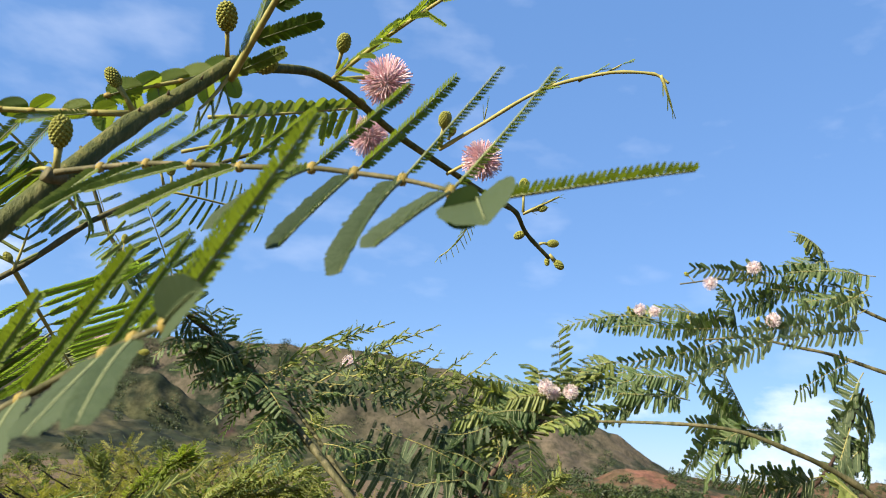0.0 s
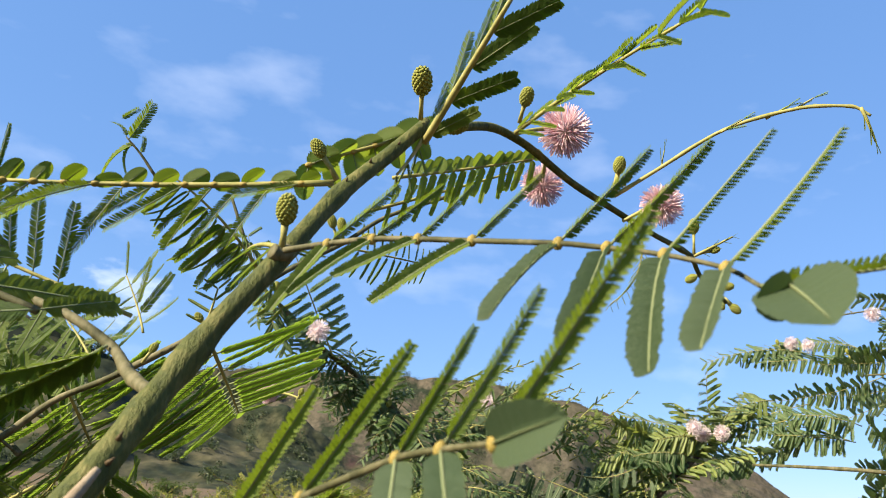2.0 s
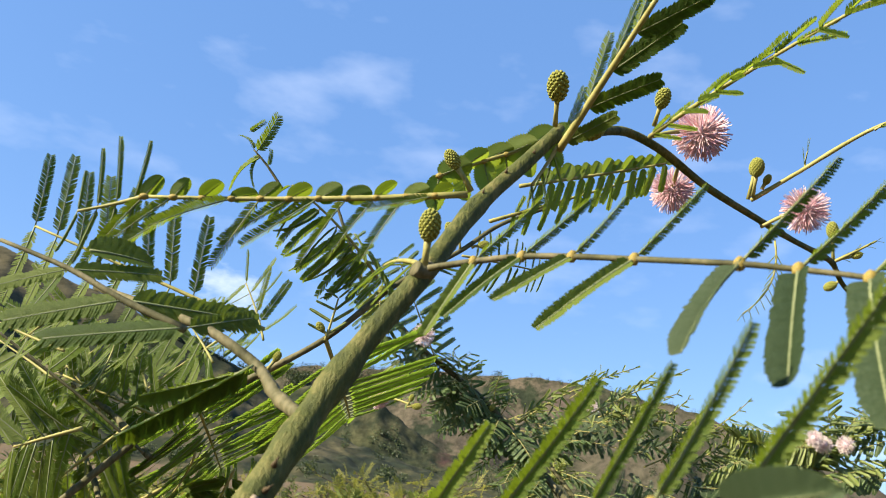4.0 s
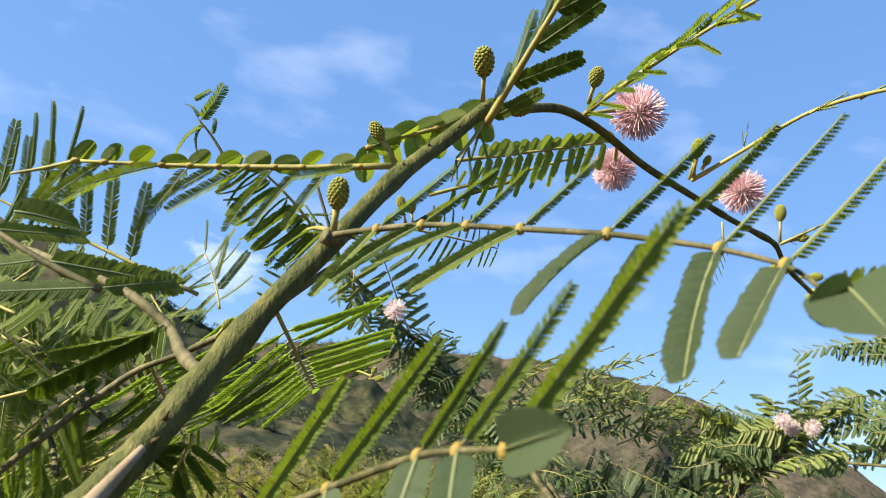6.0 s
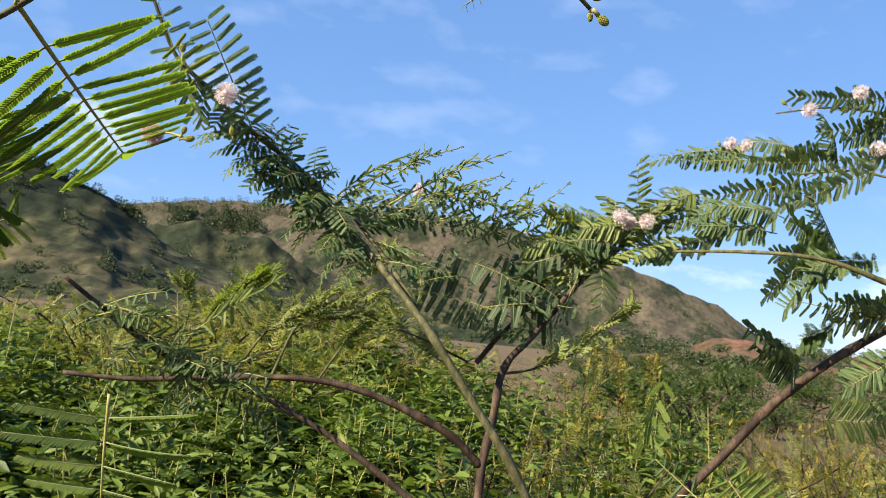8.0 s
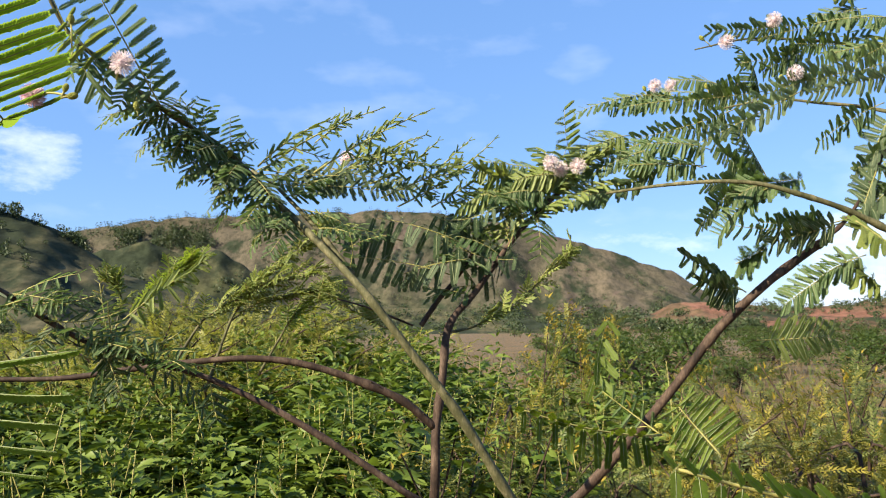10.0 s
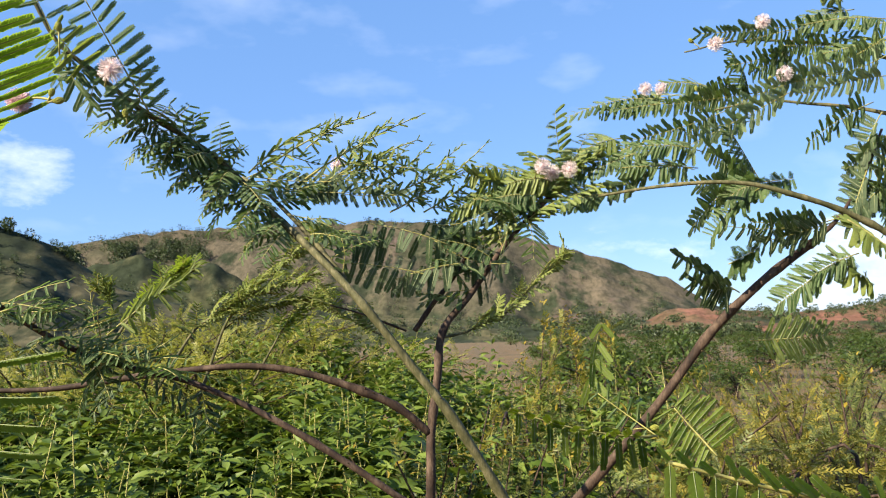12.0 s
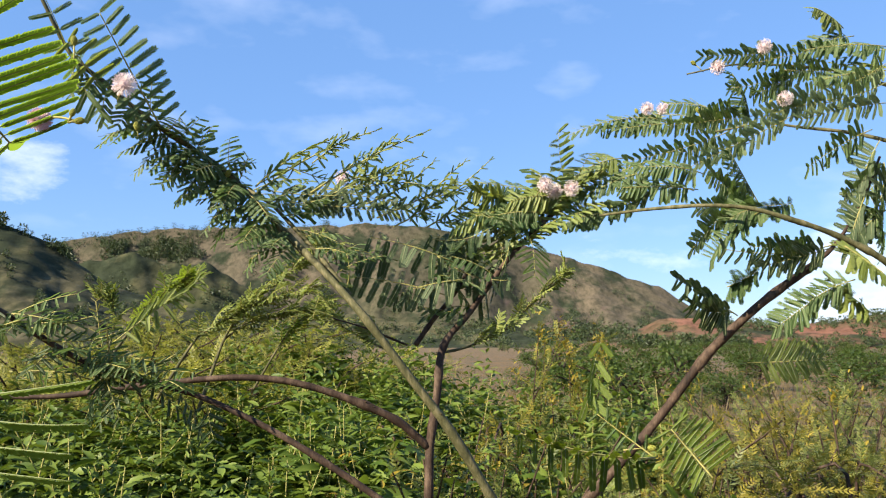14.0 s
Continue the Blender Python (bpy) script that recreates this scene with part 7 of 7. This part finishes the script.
leaf(far, (0.3920, 0.8015, 1.2687), (0.3182, 0.7819, 1.2646), (-0.41, -0.27, -0.87), (-0.45, -0.83, 0.33), 17, 0.0227, FAR, seed=155, bow=0.10482219522653091, bend=0.007386123187033841, jitter=13.0, fold='half')
leaf(far, (0.4974, 0.8546, 1.4110), (0.4134, 0.8403, 1.3629), (-0.17, -0.28, -0.94), (-0.51, -0.80, 0.32), 18, 0.0227, FAR, seed=156, bow=0.024604360890862, bend=-0.046959458091556966, jitter=13.0, fold='half')
leaf(far, (0.5052, 0.8506, 1.3612), (0.4491, 0.8343, 1.3295), (-0.26, -0.28, -0.93), (-0.51, -0.80, 0.32), 18, 0.0227, FAR, seed=157, bow=0.07863977589202702, bend=-0.048136319623882234, jitter=13.0, fold='open')
leaf(far, (0.5315, 0.8802, 1.3664), (0.5198, 0.9128, 1.3472), (-0.14, -0.38, -0.91), (-0.31, 0.81, 0.49), 7, 0.026, FAR, seed=158, bow=0.06, fold='half', jitter=12.0)
leaf(far, (0.4667, 0.8246, 1.3268), (0.4340, 0.8124, 1.2620), (-0.20, -0.28, -0.94), (-0.43, 0.73, 0.53), 12, 0.024, FAR_DARK, seed=159, bow=0.09733261777517047, bend=0.027842783362518067, jitter=13.0, fold='open')
leaf(far, (0.4910, 0.8266, 1.3109), (0.4403, 0.8112, 1.2721), (-0.15, -0.28, -0.95), (-0.52, 0.69, 0.50), 12, 0.024, FAR_DARK, seed=160, bow=0.10031137154877984, bend=-0.015629457810805124, jitter=13.0, fold='open')
leaf(far, (0.4953, 0.8366, 1.3935), (0.4569, 0.8268, 1.3087), (-0.38, -0.27, -0.88), (-0.49, 0.71, 0.51), 13, 0.024, FAR_DARK, seed=161, bow=0.057559831616972, bend=-0.02162498931905651, jitter=13.0, fold='open')
leaf(far, (0.4997, 0.8397, 1.3682), (0.4688, 0.8291, 1.2899), (-0.16, -0.28, -0.94), (-0.62, -0.72, 0.29), 13, 0.024, FAR_DARK, seed=162, bow=0.09699979210699226, bend=-0.029077150475596017, jitter=13.0, fold='half')
leaf(far, (0.4729, 0.8246, 1.3267), (0.4751, 0.8124, 1.2622), (-0.37, -0.27, -0.89), (-0.53, -0.78, 0.32), 17, 0.0227, FAR, seed=163, bow=0.06938632518661209, bend=0.014707583460136564, jitter=13.0, fold='half')
leaf(far, (0.3008, 0.7807, 1.1922), (0.2325, 0.7560, 1.2288), (-0.36, -0.27, -0.89), (-0.58, -0.75, 0.30), 12, 0.024, FAR_DARK, seed=164, bow=2.8100987612122984e-05, bend=-0.003092540004457557, jitter=13.0, fold='half')
leaf(far, (0.2952, 0.7803, 1.1952), (0.2487, 0.7592, 1.2034), (-0.40, -0.27, -0.88), (-0.52, -0.79, 0.32), 12, 0.024, FAR_DARK, seed=165, bow=0.07539013345312094, bend=0.0422200148567356, jitter=13.0, fold='open')
leaf(far, (0.2976, 0.7971, 1.2228), (0.3221, 0.7751, 1.2373), (-0.26, -0.28, -0.93), (-0.51, -0.80, 0.32), 17, 0.0227, FAR, seed=166, bow=0.08904342716576281, bend=0.04669356486605357, jitter=13.0, fold='open')
leaf(far, (0.4119, 0.7719, 1.2634), (0.4426, 0.7557, 1.2317), (-0.39, -0.27, -0.88), (-0.49, 0.71, 0.51), 12, 0.024, FAR_YOUNG, seed=167, bow=0.003404131230821887, bend=-0.03786387865010558, jitter=13.0, fold='open')
leaf(far, (0.3876, 0.7782, 1.2127), (0.3320, 0.7621, 1.1790), (-0.23, -0.28, -0.93), (-0.62, 0.64, 0.46), 17, 0.0227, FAR, seed=168, bow=0.06619015774293954, bend=0.012839590358309338, jitter=13.0, fold='half')
leaf(far, (0.3994, 0.7768, 1.2238), (0.4248, 0.7601, 1.1960), (-0.28, -0.28, -0.92), (-0.56, -0.77, 0.31), 12, 0.024, FAR_YOUNG, seed=169, bow=0.052894657117186605, bend=-0.008343683495647236, jitter=13.0, fold='open')
leaf(far, (0.4225, 0.7762, 1.2289), (0.3663, 0.7588, 1.2059), (-0.29, -0.28, -0.91), (-0.41, 0.74, 0.53), 17, 0.0227, FAR, seed=170, bow=0.0341847772237401, bend=-0.019054669444285223, jitter=13.0, fold='half')
leaf(far, (0.1699, 0.6345, 1.0697), (0.0529, 0.5708, 1.0965), (0.03, -0.08, -1.00), (-0.25, -0.96, 0.15), 10, 0.026, NEAR_WIDE, seed=171, bow=0.07, radius=0.0008)
leaf(far, (0.1699, 0.6345, 1.0697), (0.1268, 0.6505, 1.1035), (0.13, -0.33, 0.93), (-0.62, -0.43, -0.65), 6, 0.016, FAR, seed=172, bow=0.07, radius=0.0006, fold='half')
leaf(far, (0.1499, 0.8124, 1.0979), (0.1634, 0.8042, 1.1649), (0.73, -0.13, -0.68), (-0.55, -0.22, -0.81), 4, 0.03, NEAR_WIDE, seed=173, jitter=16.0)
leaf(far, (0.2324, 0.6777, 1.0463), (0.2020, 0.6929, 1.0864), (0.73, -0.08, 0.68), (-0.49, 0.00, -0.87), 11, 0.034, NEAR_MID, seed=174, fold='half', radius=0.0008, jitter=10.0)
leaf(far, (0.3190, 0.8068, 1.1433), (0.4056, 0.8265, 1.1471), (0.47, -0.11, 0.88), (0.51, 0.11, -0.86), 10, 0.026, FAR_YOUNG, seed=175)
leaf(far, (-0.3108, 0.5824, 1.1656), (-0.2551, 0.5818, 1.1705), (0.43, -0.58, -0.69), (0.56, 0.72, 0.41), 9, 0.015, FAR, seed=176, fold='shut', bow=0.08, jitter=14.0)
leaf(far, (-0.2954, 0.6042, 1.1523), (-0.2382, 0.6055, 1.1420), (0.43, -0.58, -0.69), (0.56, 0.72, 0.41), 9, 0.015, FAR, seed=177, fold='shut', bow=0.08, jitter=14.0)
leaf(far, (-0.3234, 0.5814, 1.1744), (-0.2889, 0.5802, 1.1841), (0.43, -0.58, -0.69), (0.56, 0.72, 0.41), 9, 0.015, FAR, seed=178, fold='shut', bow=0.08, jitter=14.0)
leaf(far, (-0.2692, 0.6059, 1.1384), (-0.2157, 0.6039, 1.1546), (0.43, -0.58, -0.69), (0.56, 0.72, 0.41), 9, 0.015, FAR, seed=179, fold='shut', bow=0.08, jitter=14.0)
leaf(far, (-0.2826, 0.6064, 1.1344), (-0.3399, 0.6057, 1.1403), (0.43, -0.58, -0.69), (0.56, 0.72, 0.41), 9, 0.015, FAR, seed=180, fold='shut', bow=0.08, jitter=14.0)
leaf(far, (-0.2603, 0.6054, 1.1426), (-0.2879, 0.6107, 1.0994), (0.43, -0.58, -0.69), (0.56, 0.72, 0.41), 9, 0.015, FAR, seed=181, fold='shut', bow=0.08, jitter=14.0)
leaf(far, (-0.3162, 0.5605, 1.1798), (-0.3497, 0.5627, 1.1622), (0.43, -0.58, -0.69), (0.56, 0.72, 0.41), 9, 0.015, FAR, seed=182, fold='shut', bow=0.08, jitter=14.0)
leaf(far, (-0.3259, 0.7440, 1.1626), (-0.2527, 0.7763, 1.2282), (0.52, 0.12, 0.84), (0.62, -0.23, -0.75), 11, 0.02, FAR_YOUNG, seed=183, fold='half', radius=0.0006, jitter=18.0)
leaf(far, (-0.3342, 0.7448, 1.1563), (-0.3411, 0.7389, 1.2041), (-0.73, -0.32, 0.60), (0.81, 0.16, 0.57), 5, 0.01, FAR_YELLOW, seed=184, fold='half', radius=0.0006, jitter=22.0)
for points, thick, count, size, kind, seed in (
        ([(-0.2960, 0.93, 1.085), (-0.2734, 0.95, 1.1693), (-0.2527, 0.95, 1.2001), (-0.2143, 0.95, 1.2376), (-0.1862, 0.95, 1.2581), (-0.1472, 0.95, 1.2855)], 0.0020, 26, 0.034, FAR_YOUNG, 71),
        ([(-0.3350, 0.90, 1.100), (-0.2985, 0.92, 1.1696), (-0.2616, 0.92, 1.1922), (-0.2143, 0.92, 1.2146), (-0.1634, 0.92, 1.2235)], 0.0018, 22, 0.034, FAR_YOUNG, 72),
        ([(-0.2734, 0.95, 1.1693), (-0.2498, 0.97, 1.1906), (-0.2066, 0.98, 1.2002), (-0.1633, 0.98, 1.2099)], 0.0013, 16, 0.034, FAR_YOUNG, 73),
        ([(-0.3840, 0.82, 1.110), (-0.3478, 0.85, 1.1824), (-0.3234, 0.85, 1.2098), (-0.3048, 0.85, 1.2219), (-0.2767, 0.85, 1.2338)], 0.0016, 20, 0.026, FAR_LIVE, 74),
        ([(-0.2500, 1.00, 1.100), (-0.2108, 1.0, 1.1683), (-0.1888, 1.0, 1.1933), (-0.1667, 1.0, 1.2038)], 0.0016, 14, 0.036, FAR_LIVE, 75),
        ([(-0.3950, 0.88, 1.110), (-0.3883, 0.9, 1.1914), (-0.3954, 0.9, 1.2114), (-0.4122, 0.9, 1.2172)], 0.0012, 8, 0.022, FAR_YOUNG, 76),
        ([(-0.0600, 0.87, 1.155), (-0.0843, 0.89, 1.1638), (-0.1236, 0.9, 1.1845), (-0.1566, 0.9, 1.192)], 0.0012, 9, 0.032, FAR_YOUNG, 77),
        ([(-0.0118, 0.85, 1.152), (0.0271, 0.86, 1.1606), (0.073, 0.87, 1.1819), (0.1067, 0.88, 1.2166), (0.1403, 0.88, 1.2406)], 0.0016, 15, 0.026, FAR_YOUNG, 78)):
    twig = stem(far, points, thick, 0.0006, BARK_OLIVE, nodes=4, seed=seed, name="twig")
    spray(far, twig, round(1.5 * count), size, Vector(points[-1]) - Vector(points[1]) + Vector((0.03, -0.02, 0.03)), kind, 0.011, 9, seed, 0.42, fold="half", stretch=(0.22, 1.0), droop=0.1, radius=0.0006, fan=1.2)
spray(far, low_stem[44:66], 16, 0.055, (0.5, -0.25, 0.05), FAR, 0.015, 7, 48, 0.45, fold='half')
spray(far, low_stem[40:66], 10, 0.045, (0.3, -0.2, -0.6), FAR_DARK, 0.015, 6, 49, 0.5, fold='half')
flower(far, (0.1130, 0.9182, 1.3437), (0.1191, 0.8821, 1.3507), 0.0105, pale=True, seed=4)
flower(far, (0.1286, 0.9339, 1.3395), (0.1323, 0.8978, 1.3464), 0.0105, pale=True, seed=5)
flower(far, (0.1585, 0.9237, 1.3402), (0.1516, 0.8875, 1.3477), 0.0105, pale=True, seed=6)
flower(far, (0.3004, 1.1052, 1.5028), (0.2964, 1.0698, 1.5040), 0.0105, pale=True, seed=7)
flower(far, (0.3227, 1.0956, 1.4991), (0.3171, 1.0601, 1.5010), 0.0105, pale=True, seed=8)
flower(far, (0.3834, 0.9701, 1.5371), (0.3520, 0.9373, 1.5170), 0.0105, pale=True, seed=0)
flower(far, (0.4208, 0.9693, 1.5435), (0.4124, 0.9339, 1.5440), 0.0105, pale=True, seed=1)
flower(far, (0.4283, 0.9485, 1.4668), (0.4258, 0.9131, 1.4676), 0.0105, pale=True, seed=2)
flower(far, (-0.2809, 0.6230, 1.3684), (-0.2608, 0.5876, 1.3698), 0.0105, pale=True, seed=3)
flower(far, (-0.1334, 0.9317, 1.3568), (-0.1227, 0.8959, 1.3617), 0.0105, pale=True, seed=4)
bud(far, (-0.3059, 0.5957, 1.3858), (-0.3062, 0.5929, 1.4085), 0.008, 0.0006)
bud(far, (-0.2770, 0.6609, 1.3475), (-0.2783, 0.6598, 1.3560), 0.008, 0.0006)
bud(far, (0.4294, 0.9687, 1.4662), (0.4313, 0.9671, 1.4793), 0.008, 0.0006)
bud(far, (0.3013, 1.1251, 1.5049), (0.2956, 1.1237, 1.5169), 0.008, 0.0006)
bud(far, (0.3612, 1.0284, 1.4721), (0.3553, 1.0265, 1.4877), 0.008, 0.0006)
bud(far, (0.3984, 0.9902, 1.5370), (0.4152, 0.9899, 1.5396), 0.008, 0.0006)
bud(far, (0.3527, 0.9910, 1.5307), (0.3394, 0.9896, 1.5423), 0.008, 0.0006)
bud(far, (-0.2242, 0.7450, 1.3185), (-0.2182, 0.7433, 1.3322), 0.008, 0.0006)
bud(far, (0.1408, 0.9427, 1.3497), (0.1447, 0.9412, 1.3622), 0.008, 0.0006)
bud(far, (0.1636, 0.7157, 1.0652), (0.1895, 0.7154, 1.0671), 0.008, 0.0006)

leaf(near, (0.1863, 0.3111, 1.0777), (0.0787, 0.2775, 1.1051), (0.03, -0.18, -0.98), (-0.52, -0.62, 0.59), 13, 0.032, BACK_BROAD, seed=239, kind_a=BACK_BROAD, fold='half', fold_a='open', size_b=0.5, bow=0.08, radius=0.001, jitter=10.0)
leaf(near, (-0.1643, 0.2616, 1.1529), (-0.1636, 0.2671, 1.1082), (0.99, -0.10, 0.01), (-0.96, -0.26, 0.12), 5, 0.036, NEAR_MID, seed=240, fold='half', bow=0.02, start=0.2, roll_a=60.0)
